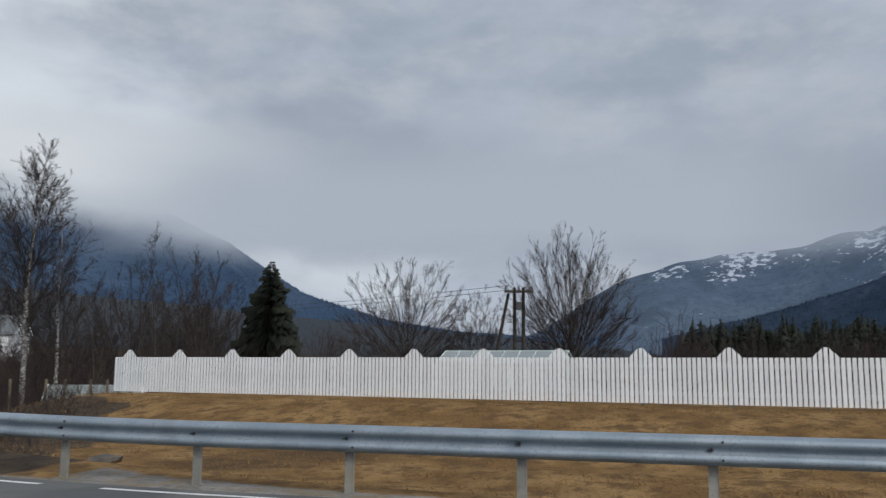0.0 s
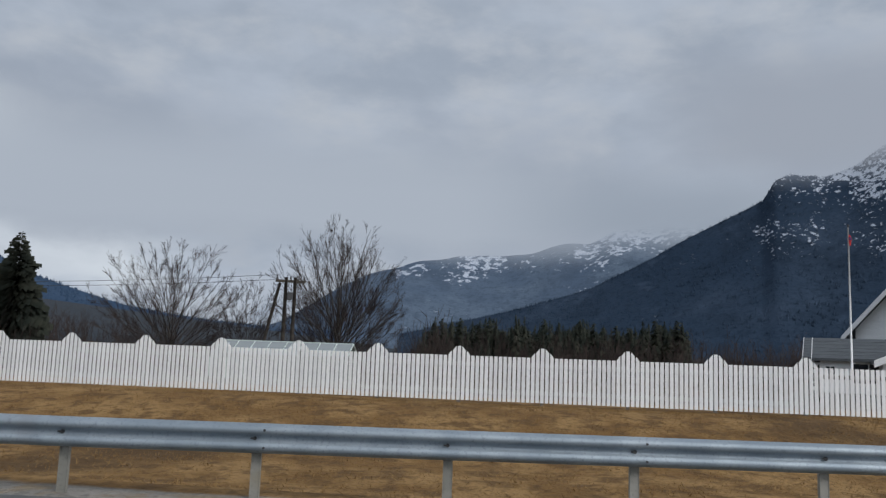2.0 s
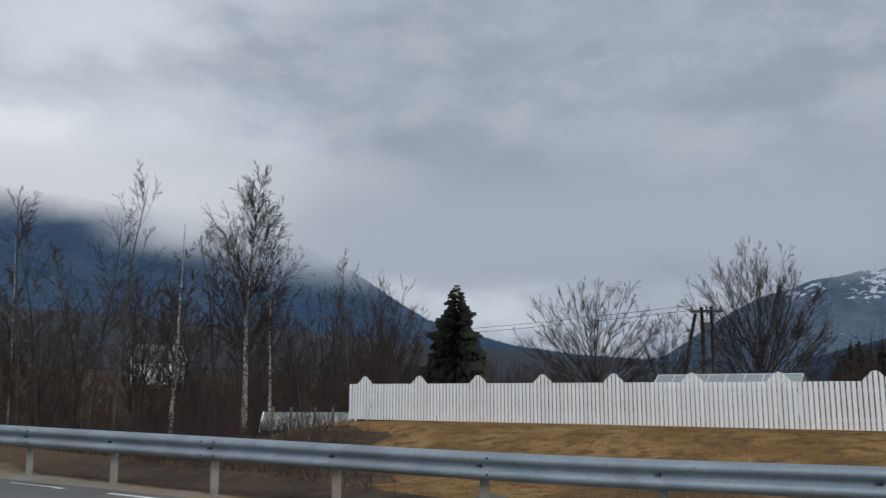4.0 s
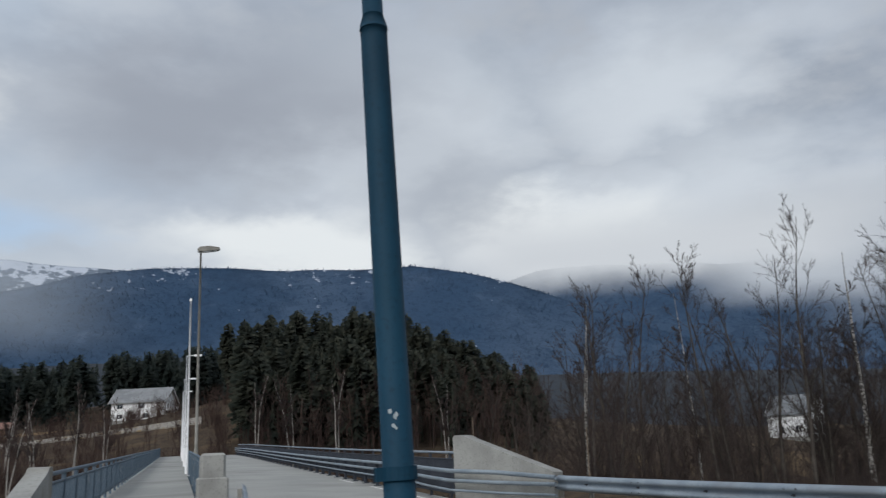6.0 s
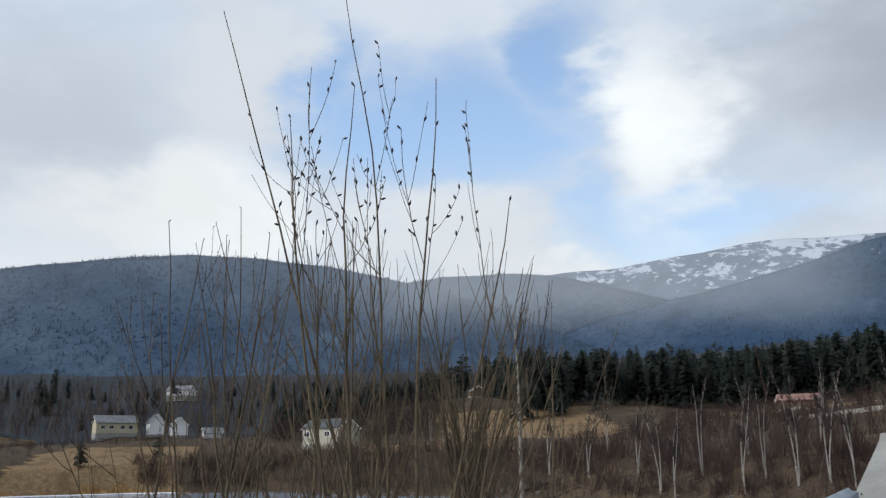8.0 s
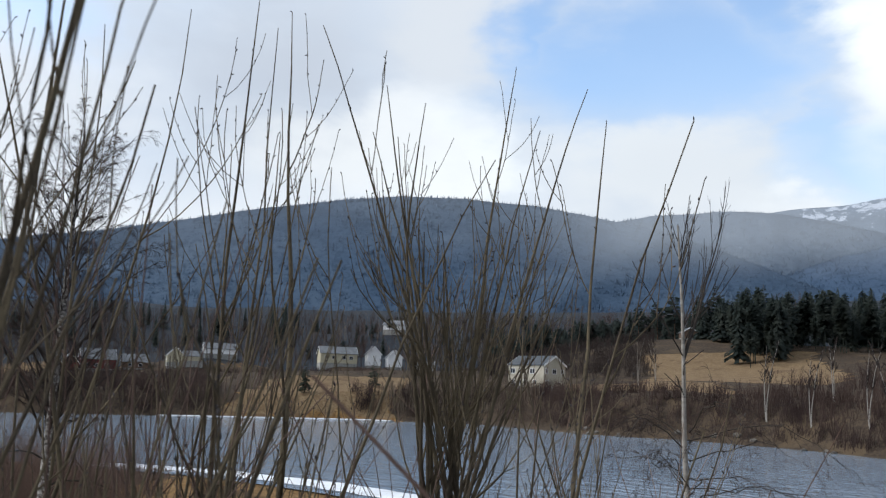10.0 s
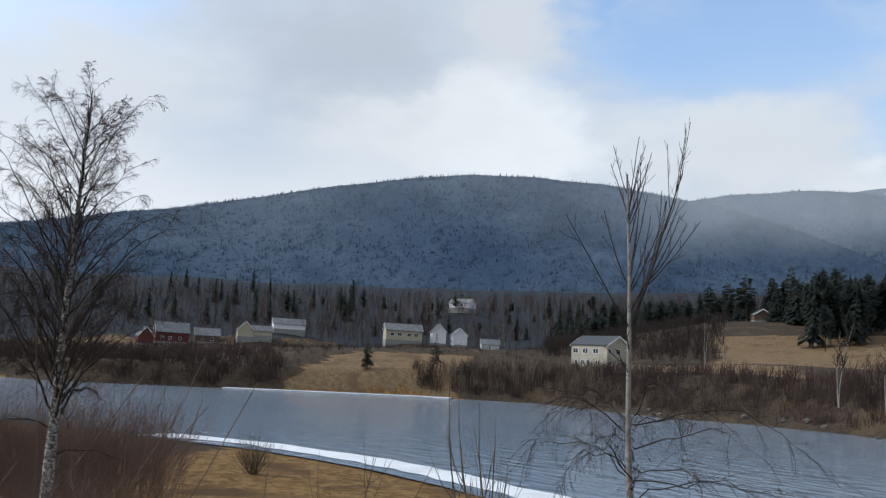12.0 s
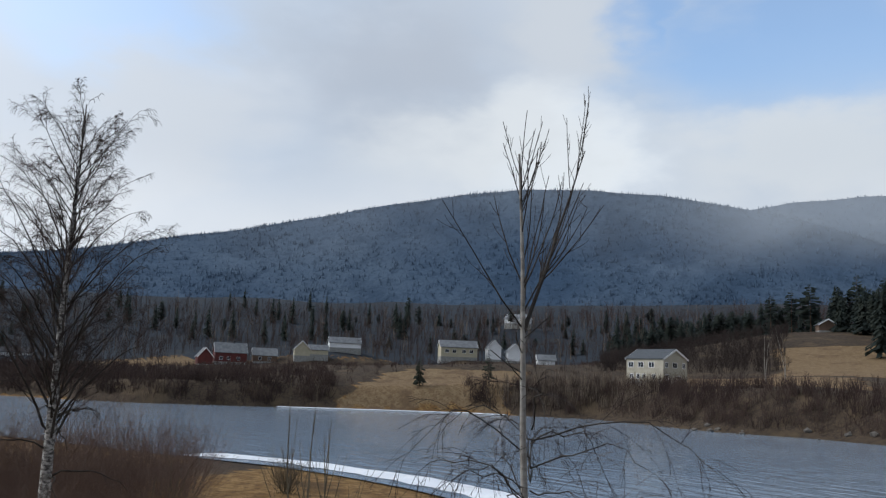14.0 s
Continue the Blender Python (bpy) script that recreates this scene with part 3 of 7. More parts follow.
# ---- ground, water, road ----


def axis(lo, hi, dense0, dense1, step, grow=1.16, fair=(-230, 60)):
    a = list(np.arange(dense0, dense1 + 1e-6, step))
    s, v = step, a[-1]
    while v < hi:
        s = min(s * grow, 2.6) if v < fair[1] else s * grow
        v += s
        a.append(min(v, hi))
    s, v = step, a[0]
    while v > lo:
        s = min(s * grow, 2.6) if v > fair[0] else s * grow
        v -= s
        a.insert(0, max(v, lo))
    return np.array(a)


def zone(x, y):
    """Which surface lies where: 0 grass, 1 litter, 2 field, 3 valley in haze blue, 4 gravel."""
    ns, fs = float(near_shore(x)), float(far_shore(x))
    if y < (ns + fs) / 2:
        if x > 420 or x < -300 or y < -120:
            return 3
        rx = float(rail_x(y))
        if -3 < x < rx + 0.25 and y < 28:
            return 4
        if x >= rx + 0.25:
            if y > min(23.4, 11.5 + (x - 10) * 0.95) + 0.8 * math.sin(x * 1.7) or x > 26:
                return 1
            return 0
        if y > 26 and x > -16:
            return 1
        n = noise.noise((x * 0.06, y * 0.06, 1.0))
        if -22 < x < -3:
            return 1 if n > -0.15 else 0
        return 0 if n > -0.32 else 1
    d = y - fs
    # far ground switches to the haze-blue valley tones
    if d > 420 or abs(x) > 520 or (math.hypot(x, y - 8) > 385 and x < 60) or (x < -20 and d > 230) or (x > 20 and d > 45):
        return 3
    n = noise.noise((x * 0.03, y * 0.03, 4.0)) * 9
    d += n
    az = math.degrees(math.atan2(y - 15.6, x + 1.35)) + 0.22 * n
    if y - fs < 2.0:
        return 1 if n > -2 else 0
    if 140.8 < az < 151.6 and d < 64 * float(smooth01((151.8 - az) / 5.0)) + 3:
        return 2
    if 119.5 < az < 130.0 and 22 < d < 44:
        return 2
    if 113 < az < 123.5 and 48 < d < 125:
        return 2
    if -60 < x + n < 5 and 98 < d < 112:
        return 2
    if x < -280 and az > 157 and 110 < d < 150:
        return 2
    return 1


def build_ground():
    xs = axis(-3200, 3200, -56, 44, 0.9)
    ys = axis(-3200, 3200, -14, 62, 0.9, 1.16, (-20, 260))
    gx, gy = np.meshgrid(xs, ys)
    gz = ground_z(gx, gy)
    rx = rail_x(gy)
    under = (gx > -2.9) & (gx < rx - 0.35) & (gy < 27.5)
    gz = np.where(under, road_z(gx, np.minimum(gy, 27.5)) - 0.08, gz)
    wall = (gx > -2.9) & (gx < rx + 1.0) & (gy < 27.5) & (gx > 1)
    gz = np.where(wall & ~under, road_z(gx, np.minimum(gy, 27.5)) - 0.03, gz)
    nx = len(xs)
    v = np.stack([gx, gy, gz], -1).reshape(-1, 3)
    idx = np.arange(len(v)).reshape(gx.shape)
    f = np.stack([idx[:-1, :-1], idx[:-1, 1:], idx[1:, 1:], idx[1:, :-1]], -1).reshape(-1, 4)
    me = mesh_of("ground", v.tolist(), f.tolist(), M["ground"], True)
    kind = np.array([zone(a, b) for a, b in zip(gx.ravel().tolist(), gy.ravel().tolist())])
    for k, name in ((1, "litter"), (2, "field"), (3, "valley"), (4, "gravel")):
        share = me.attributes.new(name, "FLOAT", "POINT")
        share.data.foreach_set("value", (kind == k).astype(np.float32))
    tagged(new("ground", me), "dry winter grass, litter and fields on both river banks", "ground", kind="structure")


build_ground()


def build_water():
    xs = np.linspace(-420, 400, 120)
    v, f = [], []
    for i, x in enumerate(xs):
        v += [(x, float(near_shore(x)) - 3, WATER), (x, float(far_shore(x)) + 4, WATER)]
        if i:
            f.append((2 * i - 2, 2 * i, 2 * i + 1, 2 * i - 1))
    tagged(new("water", mesh_of("water", v, f, M["water"])), "calm river water, part of its blue-grey sky reflection put into the colour", "river", kind="structure")


build_water()


def strip(name, left, right, ys, z_of, material, label, category, thick=0.06):
    """A paved strip between two edges, with thickness."""
    s = Shape()
    v, f = [], []
    for y in ys:
        l, r = float(left(y)), float(right(y))
        zl, zr = (float(z_of(l, y)), float(z_of(r, y)))
        v += [(l, y, zl), (r, y, zr), (r, y, zr - thick), (l, y, zl - thick)]
    for i in range(len(ys) - 1):
        a, b = 4 * i, 4 * i + 4
        f += [(a, a + 1, b + 1, b), (a + 1, a + 2, b + 2, b + 1), (a + 2, a + 3, b + 3, b + 2), (a + 3, a, b, b + 3)]
    n = 4 * len(ys) - 4
    f += [(0, 3, 2, 1), (n, n + 1, n + 2, n + 3)]
    s.add(v, f)
    return tagged(new(name, s.mesh(name, material)), label, category, kind="structure")


YS = list(np.arange(-30, 26.01, 1.0))
strip("road", lambda y: 0.95, lambda y: rail_x(y) - 0.42, YS, road_z, M["asphalt"], "worn grey asphalt road with a pale edge line", "road")
strip("pavement", lambda y: -2.75, lambda y: 0.80, YS, lambda x, y: deck_z(y), M["asphalt"], "grey asphalt footpath beside the road", "pavement")
strip("kerb", lambda y: 0.80, lambda y: 0.95, YS, lambda x, y: deck_z(y) + 0.09, M["concrete"], "low concrete kerb between path and road", "kerb", 0.16)


def edge_line(y0, y1, x_of):
    ys = np.linspace(y0, y1, 6)
    s = Shape()
    v, f = [], []
    for y in ys:
        x = float(x_of(y))
        z = float(road_z(x, y)) + 0.005
        v += [(x - 0.05, y, z), (x + 0.05, y, z)]
    for i in range(5):
        f.append((2 * i, 2 * i + 1, 2 * i + 3, 2 * i + 2))
    return s.add(v, f)


lines = tagged(new("road_marking"), "worn white dashed edge line on the asphalt", "road marking", kind="structure")
for y0 in (-6.6, -3.6, -0.6, 2.4, 6.2, 9.4, 12.6, 15.8, 19.4, 23.2):
    part("dash", edge_line(y0, y0 + 2.3, lambda y: rail_x(y) - 0.72).mesh("dash", M["line"]), lines)
for y0 in (28.5, 34.0, 40.0):
    part("dash", edge_line(y0, y0 + 3.0, lambda y: 6.05).mesh("dash", M["line"]), lines)

# ---- guard rails ----
W_PROFILE = [(-0.155, 0.000), (-0.128, 0.030), (-0.118, 0.078), (-0.050, 0.078), (-0.036, 0.030), (0.0, 0.004), (0.036, 0.030), (0.050, 0.078), (0.118, 0.078), (0.128, 0.030), (0.155, 0.000)]


def w_beam(points, side, drop=None):
    """A W-shaped steel beam along points (x, y, z of its middle); side: +1 bulges towards -x."""
    pts = np.array(points, float)
    d = np.gradient(pts, axis=0)
    d[:, 2] = 0
    d /= np.linalg.norm(d, axis=1, keepdims=True)
    out = np.stack([-d[:, 1], d[:, 0], 0 * d[:, 0]], -1) * side
    n = len(W_PROFILE)
    v, f = [], []
    for k, p in enumerate(pts):
        for back in (0.0, -0.006):
            for h, o in W_PROFILE:
                q = p + out[k] * (o + back)
                v.append((q[0], q[1], q[2] + h))
    for k in range(len(pts) - 1):
        a, b = 2 * n * k, 2 * n * (k + 1)
        for i in range(n - 1):
            f.append((a + i, a + i + 1, b + i + 1, b + i))
            f.append((a + n + i + 1, a + n + i, b + n + i, b + n + i + 1))
        f += [(a, b, b + n, a + n), (b + n - 1, a + n - 1, a + 2 * n - 1, b + 2 * n - 1)]
    for a in (0, 2 * n * (len(pts) - 1)):
        f += [(a + i, a + i + 1, a + n + i + 1, a + n + i) for i in range(n - 1)]
    return Shape().add(v, f)


def guard_rail(label, xs_of, y0, y1, posts, side, z_mid=0.60):
    rail = thing("guard_rail", label, "guard rail")
    ys = np.arange(y0, y1, 0.5)
    beam = part("beam", w_beam([(float(xs_of(y)), y, float(road_z(xs_of(y), y)) + z_mid) for y in ys], side).mesh("beam", M["steel"], True), rail, "galvanised W-shaped steel beam")
    sig = Shape()
    # sigma post: flat web with turned flanges
    sig.box(-0.05, 0.05, -0.027, -0.021, -0.5, 0.74).box(-0.05, -0.044, -0.021, 0.027, -0.5, 0.74).box(0.044, 0.05, -0.021, 0.027, -0.5, 0.74).box(-0.044, 0.044, -0.021, 0.02, -0.5, 0.735)
    post = sig.mesh("post", M["post"])
    head = Shape().tube([(0, 0, 0), (-0.022 * side, 0, 0)], 0.02, 8).box(-0.026 * side - 0.004, -0.026 * side + 0.004, 0.01, 0.045, -0.008, 0.008).mesh("bolt", M["bolt"])
    lap = Shape().tube([(0, 0, 0), (-0.012, 0, 0)], 0.014, 6).mesh("splice_bolt", M["bolt"])
    back = -side
    for k, y in enumerate(posts):
        x = float(xs_of(y))
        z = float(road_z(x, y))
        slope = math.atan2(float(xs_of(y + 0.5) - xs_of(y - 0.5)), 1.0)
        part("post", post, rail, "", pose(x + 0.075 * side, y, z - 0.02, 0, 0, 90 - math.degrees(slope)))
        part("bolt", head, beam, "", pose(x - 0.008 * side, y, z + z_mid, 0, 0, -math.degrees(slope)))
        if k % 2 == 1:
            for dy in (-0.12, 0.12):
                for dz in (-0.09, 0.09):
                    part("splice_bolt", lap, beam, "", pose(x - 0.078 * side, y + dy, z + z_mid + dz, 0, 0, -math.degrees(slope)))
    return rail


guard_rail("galvanised steel guard rail on short posts beside the road", rail_x, -14.0, 24.8, [-12.2, -10.2, -8.16, -6.14, -4.12, -2.12, -0.1, 1.9, 3.85, 5.85, 7.85, 9.85, 11.85, 13.85, 15.8, 17.7, 19.6, 21.5, 23.3, 24.6], 1)
guard_rail("galvanised steel guard rail along the footpath edge", lambda y: -2.42 + 0 * y, 4.0, 18.9, list(np.arange(4.6, 18.9, 2.0)), -1, 0.62)


def short_rail():
    r = thing("guard_rail", "short steel guard rail end before the concrete block", "guard rail")
    pts = [(0.90, 25.5 - 0.35 * i, float(deck_z(25.5)) + 0.50 - 0.035 * i * i) for i in range(6)]
    part("beam", w_beam(pts[::-1], -1).mesh("beam", M["steel"], True), r)
    part("post", Shape().box(0.80, 0.88, 24.9, 25.0, 0.0, 1.1).mesh("post", M["post"]), r)


short_rail()

# ---- the bridge ----
BR0, BR1 = 26.0, 114.0


def bridge_deck():
    b = tagged(new("bridge_deck"), "pale concrete bridge deck with a raised footway", "bridge", kind="structure")
    for nm, x0, x1, up, th in (("roadway", 0.62, 6.70, 0.0, 0.55), ("footway", -2.35, 0.12, 0.10, 0.65)):
        ys = list(np.linspace(BR0 if nm == "roadway" else 21.5, BR1, 40))
        s = Shape()
        v, f = [], []
        for y in ys:
            z, z1 = float(road_z(x0, y)) + up + 0.004, float(road_z(x1, y)) + up + 0.004
            v += [(x0, y, z), (x1, y, z1), (x1, y, z1 - th), (x0, y, z - th)]
        for i in range(len(ys) - 1):
            a, c = 4 * i, 4 * i + 4
            f += [(a, a + 1, c + 1, c), (a + 1, a + 2, c + 2, c + 1), (a + 2, a + 3, c + 3, c + 2), (a + 3, a, c, c + 3)]
        n = 4 * len(ys) - 4
        f += [(0, 3, 2, 1), (n, n + 1, n + 2, n + 3)]
        part(nm, s.add(v, f).mesh(nm, M["deck"]), b)
    g = Shape()
    for x in (-1.6, 1.2, 3.4, 5.6):
        g.add([(x - 0.3, BR0 + 1, -1.2), (x + 0.3, BR0 + 1, -1.2), (x + 0.3, BR1, 1.8), (x - 0.3, BR1, 1.8), (x - 0.3, BR0 + 1, 0.1), (x + 0.3, BR0 + 1, 0.1), (x + 0.3, BR1, 2.9), (x - 0.3, BR1, 2.9)],
              [(0, 3, 2, 1), (4, 5, 6, 7), (0, 1, 5, 4), (1, 2, 6, 5), (2, 3, 7, 6), (3, 0, 4, 7)])
    part("girder", g.mesh("girder", M["concrete"]), b)
    for y in (48.0, 70.0, 92.0, 112.0):
        part("pier", Shape().box(-1.8, 6.2, y - 0.6, y + 0.6, -8.0, float(deck_z(y)) - 0.55, 0.15).mesh("pier", M["concrete"]), b)
    # the road beyond the bridge
    ext = Shape()
    v, f = [], []
    ys = list(np.linspace(BR1, 150, 12))
    for y in ys:
        z = float(deck_z(BR1)) + 0.004 + 0.02 * (y - BR1)
        sx = 0.012 * (y - BR1) ** 2
        v += [(-2.4 + sx, y, z), (6.7 + sx, y, z), (6.9 + sx, y, z - 3), (-2.6 + sx, y, z - 3)]
    for i in range(len(ys) - 1):
        a, c = 4 * i, 4 * i + 4
        f += [(a, a + 1, c + 1, c), (a + 1, a + 2, c + 2, c + 1), (a + 3, a, c, c + 3)]
    part("far_road", ext.add(v, f).mesh("far_road", M["deck"]), b)


bridge_deck()


def wing_wall(label, p0, p1, z0_top, z1_top, thick, base):
    """A concrete wall whose top slopes from p0 down to p1, with a rounded shoulder."""
    d = Vector((p1[0] - p0[0], p1[1] - p0[1], 0))
    L = d.length
    rot = math.degrees(math.atan2(d.y, d.x))
    out = [(0, base), (L, base), (L, z1_top), (L - 0.05, z1_top + 0.03)]
    flat = min(0.35, L * 0.12)
    out += [(flat + 0.2, z0_top - 0.10), (flat, z0_top - 0.015), (flat * 0.6, z0_top), (0.05, z0_top), (0, z0_top - 0.05)]
    s = Shape().prism(out, -thick / 2, thick / 2)
    ob = new("wing_wall", s.mesh("wing_wall", M["concrete"]))
    ob.matrix_basis = pose(p0[0], p0[1], 0, 0, 0, rot)
    return tagged(ob, label, "wall")


wing_wall("weathered concrete wing wall sloping down beside the guard rail", (6.17, 27.5), (7.54, 24.8), 2.03, 1.10, 0.32, -1.2)
wing_wall("weathered concrete wing wall at the footway railing", (-2.28, 21.8), (-2.30, 18.7), 1.62, 0.92, 0.30, -1.0)
blk = Shape().box(-0.24, 0.26, 0, 1.3, -0.4, 1.26, 0.05).box(-0.30, 0.32, -0.02, 1.32, -0.4, 0.78, 0.03)
tagged(new("concrete_block", blk.mesh("concrete_block", M["concrete"])), "weathered concrete end block between road and footway", "block").matrix_basis = pose(0.36, 25.8, float(deck_z(25.8)))


def tube_railing():
    r = thing("bridge_railing", "grey steel vehicle railing with horizontal tubes", "railing")
    ys = np.linspace(33.0, BR1, 30)
    for h, rad in ((0.36, 0.03), (0.58, 0.045), (0.80, 0.05)):
        pts = [(7.24, 24.3, float(road_z(7.3, 24.3)) + min(h, 0.72)), (6.50, 25.8, float(road_z(6.5, 25.8)) + h), (5.86, 27.3, float(road_z(5.9, 27.3)) + h), (5.98, 29.5, float(road_z(6.0, 29.5)) + h)] + [(6.30, y, float(road_z(6.3, y)) + h) for y in ys]
        part("tube", Shape().tube(pts, rad, 8).mesh("tube", M["steel"], True), r)
    p = Shape().box(-0.05, 0.05, -0.06, 0.06, 0, 0.86, 0.01).box(-0.12, 0.12, -0.12, 0.12, 0, 0.03).mesh("post", M["mesh_panel"])
    for y in np.arange(33.5, BR1, 2.0):
        part("post", p, r, "", pose(6.40, float(y), float(road_z(6.4, y))))


def mesh_railing(name, label, x, y0, y1, mat_panel, top, up=0.0, mat_tube="rail_paint"):
    r = thing(name, label, "railing")
    ys = np.linspace(y0, y1, 30)
    part("handrail", Shape().tube([(x, y, float(road_z(x, y)) + top + up) for y in ys], 0.035, 8).mesh("handrail", M["rail_paint"] if mat_tube != "mesh_panel" else M["steel"], True), r)
    part("lower_rail", Shape().tube([(x, y, float(road_z(x, y)) + 0.16 + up) for y in ys], 0.022, 6).mesh("lower_rail", M[mat_tube], True), r)
    part("middle_rail", Shape().tube([(x, y, float(road_z(x, y)) + top * 0.86 + up) for y in ys], 0.022, 6).mesh("middle_rail", M[mat_tube], True), r)
    post = Shape().box(-0.035, 0.035, -0.03, 0.03, -0.35, top + up).box(-0.09, 0.05, -0.07, 0.07, -0.10, 0.02 + up).mesh("post", M[mat_tube])
    step = 1.9
    n = int((y1 - y0) / step)
    for k in range(n + 1):
        y = y0 + k * step
        part("post", post, r, "", pose(x, y, float(road_z(x, y))))
    # each bay: close-set upright bars between two flats
    comb = [(0.03, 0.17), (1.85, 0.17)]
    for k in range(16, -1, -1):
        y = 0.06 + k * 0.11
        comb += [(y + 0.02, 0.21), (y + 0.02, top * 0.86), (y - 0.02, top * 0.86), (y - 0.02, 0.21)]
    bars = Shape().prism(comb, -0.012, 0.012)
    bars.v = [(b, a, c) for a, b, c in bars.v]
    panel = bars.mesh("panel", mat_panel)
    for k in range(n):
        y = y0 + k * step
        m = pose(x, y + 0.03, float(road_z(x, y)) + up, math.degrees(math.atan(0.033)))
        part("panel", panel, r, "", m)
    return r


tube_railing()
mesh_railing("footway_railing", "blue-grey steel footway railing with upright bars", -2.2, 21.9, BR1, M["rail_paint"], 1.00, 0.08)
mesh_railing("outer_railing", "dark mesh railing on the outer bridge edge", 6.62, 27.7, BR1, M["mesh_panel"], 1.20, 0.0, "mesh_panel")
mesh_railing("inner_railing", "slim blue-grey railing between footway and road", 0.25, 27.2, BR1, M["rail_paint"], 1.05, 0.05)


def lamp_post(label, x, y, h, mat_pole, head, arm=0.0, r0=0.075):
    lp = thing("street_lamp", label, "street lamp", pose(x, y, float(deck_z(y))))
    part("pole", Shape().tube([(0, 0, -0.1), (0, 0, 1.2), (0, 0, 1.25), (0, 0, h)], [r0, r0, r0 * 0.8, r0 * 0.5], 10).mesh("pole", M[mat_pole], True), lp)
    part("base_plate", Shape().box(-0.16, 0.16, -0.16, 0.16, -0.05, 0.04, 0.01).mesh("base_plate", M[mat_pole]), lp)
    if head == "flat":
        s = Shape().prism([(-0.10, -0.02), (0.62, 0.06), (0.70, 0.10), (0.66, 0.16), (0.30, 0.21), (-0.06, 0.16), (-0.12, 0.06)], -0.13, 0.13)
        hd = part("lamp_head", s.mesh("lamp_head", M["post"]), lp, "flat grey lamp head", pose(0, 0, h - 0.02))
        part("lens", Shape().prism([(0.08, -0.025), (0.58, 0.03), (0.58, 0.045), (0.08, 0.0)], -0.10, 0.10).mesh("lens", M["lamp_glass"]), hd)
    elif head == "arm":
        part("arm", Shape().tube([(0, 0, h - 0.05), (arm * 0.5, 0, h), (arm, 0, h)], 0.03, 8).mesh("arm", M[mat_pole], True), lp)
        part("lamp_head", Shape().box(arm - 0.05, arm + 0.42, -0.10, 0.10, h - 0.06, h + 0.07, 0.02).mesh("lamp_head", M["trim_white"]), lp)
    else:
        part("cap", Shape().tube([(0, 0, h), (0, 0, h + 0.10), (0, 0, h + 0.16)], [0.05, 0.06, 0.02], 8).mesh("cap", M["trim_white"], True), lp)
    return lp


lamp_post("slim grey street lamp with a flat head on the bridge", 0.30, 39.6, 8.55, "post", "flat")
lamp_post("white mast on the bridge beside the footway", 0.10, 50.0, 8.3, "trim_white", "cap")
lamp_post("white street lamp with a short arm on the bridge", 0.10, 64.0, 7.0, "trim_white", "arm", 0.5)
lamp_post("white street lamp with a short arm on the bridge", 0.10, 82.0, 6.8, "trim_white", "arm", 0.5)
lamp_post("white street lamp with a short arm on the bridge", 0.10, 100.0, 6.8, "trim_white", "arm", 0.5)


def blue_pole():
    p = thing("lamp_pole", "deep blue painted steel pole with chipped paint", "pole", pose(0.635, 11.23, float(deck_z(11.23)), 0, -1.5, 0))
    z = float(deck_z(11.23))
    part("lower_shaft", Shape().tube([(0, 0, -0.1), (0, 0, 3.50 - z), (0, 0, 3.55 - z)], [0.076, 0.068, 0.068], 20).mesh("lower_shaft", M["blue"], True), p)
    part("shoulder", Shape().tube([(0, 0, 3.55 - z), (0, 0, 3.57 - z), (0, 0, 3.63 - z)], [0.072, 0.070, 0.053], 20).mesh("shoulder", M["blue"], True), p)
    part("upper_shaft", Shape().tube([(0, 0, 3.6 - z), (0, 0, 7.4)], [0.053, 0.047], 20).mesh("upper_shaft", M["blue"], True), p)
    part("band", Shape().tube([(0, 0, 1.34 - z), (0, 0, 1.40 - z)], [0.084, 0.084], 20).box(-0.11, -0.075, -0.02, 0.02, 1.34 - z, 1.40 - z).mesh("band", M["blue"]), p, "clamp band round the pole")
    rnd = random.Random(5)
    for k in range(4):
        a, h = radians(250) + rnd.uniform(-0.45, 0.45), 1.60 - z + rnd.uniform(-0.045, 0.045)
        r, n, sz = 0.0735, 9, rnd.uniform(0.006, 0.014)
        ring = []
        for i in range(n):
            q, b = sz * rnd.uniform(0.45, 1.1), 2 * math.pi * i / n
            ring.append((r * math.cos(a + q / r * math.cos(b)), r * math.sin(a + q / r * math.cos(b)), h + q * 1.5 * math.sin(b)))
        part("paint_chip", Shape().add(ring, [tuple(range(n))]).mesh("paint_chip", M["chip"]), p, "pale patch of chipped paint")


blue_pole()
# thin marker stakes behind the rail
def stake(x, y, h, lean):
    z = float(ground_z(x, y))
    ob = new("marker_stake", Shape().tube([(0, 0, -0.3), (lean * h, 0, h)], [0.022, 0.016], 6).mesh("marker_stake", M["twig_tan"]))
    ob.matrix_basis = pose(x, y, z)
    tagged(ob, "thin pale wooden marker stake in the verge", "stake", "marker stakes")


for x, y, top, lean in ((10.6, 29.5, 2.2, 0.02), (8.75, 45.0, 3.7, 0.0), (9.6, 36.0, 2.9, -0.02)):
    stake(x, y, top - float(ground_z(x, y)), lean)

# ---- white picket fence ----
FX, BAY = 21.55, 2.083


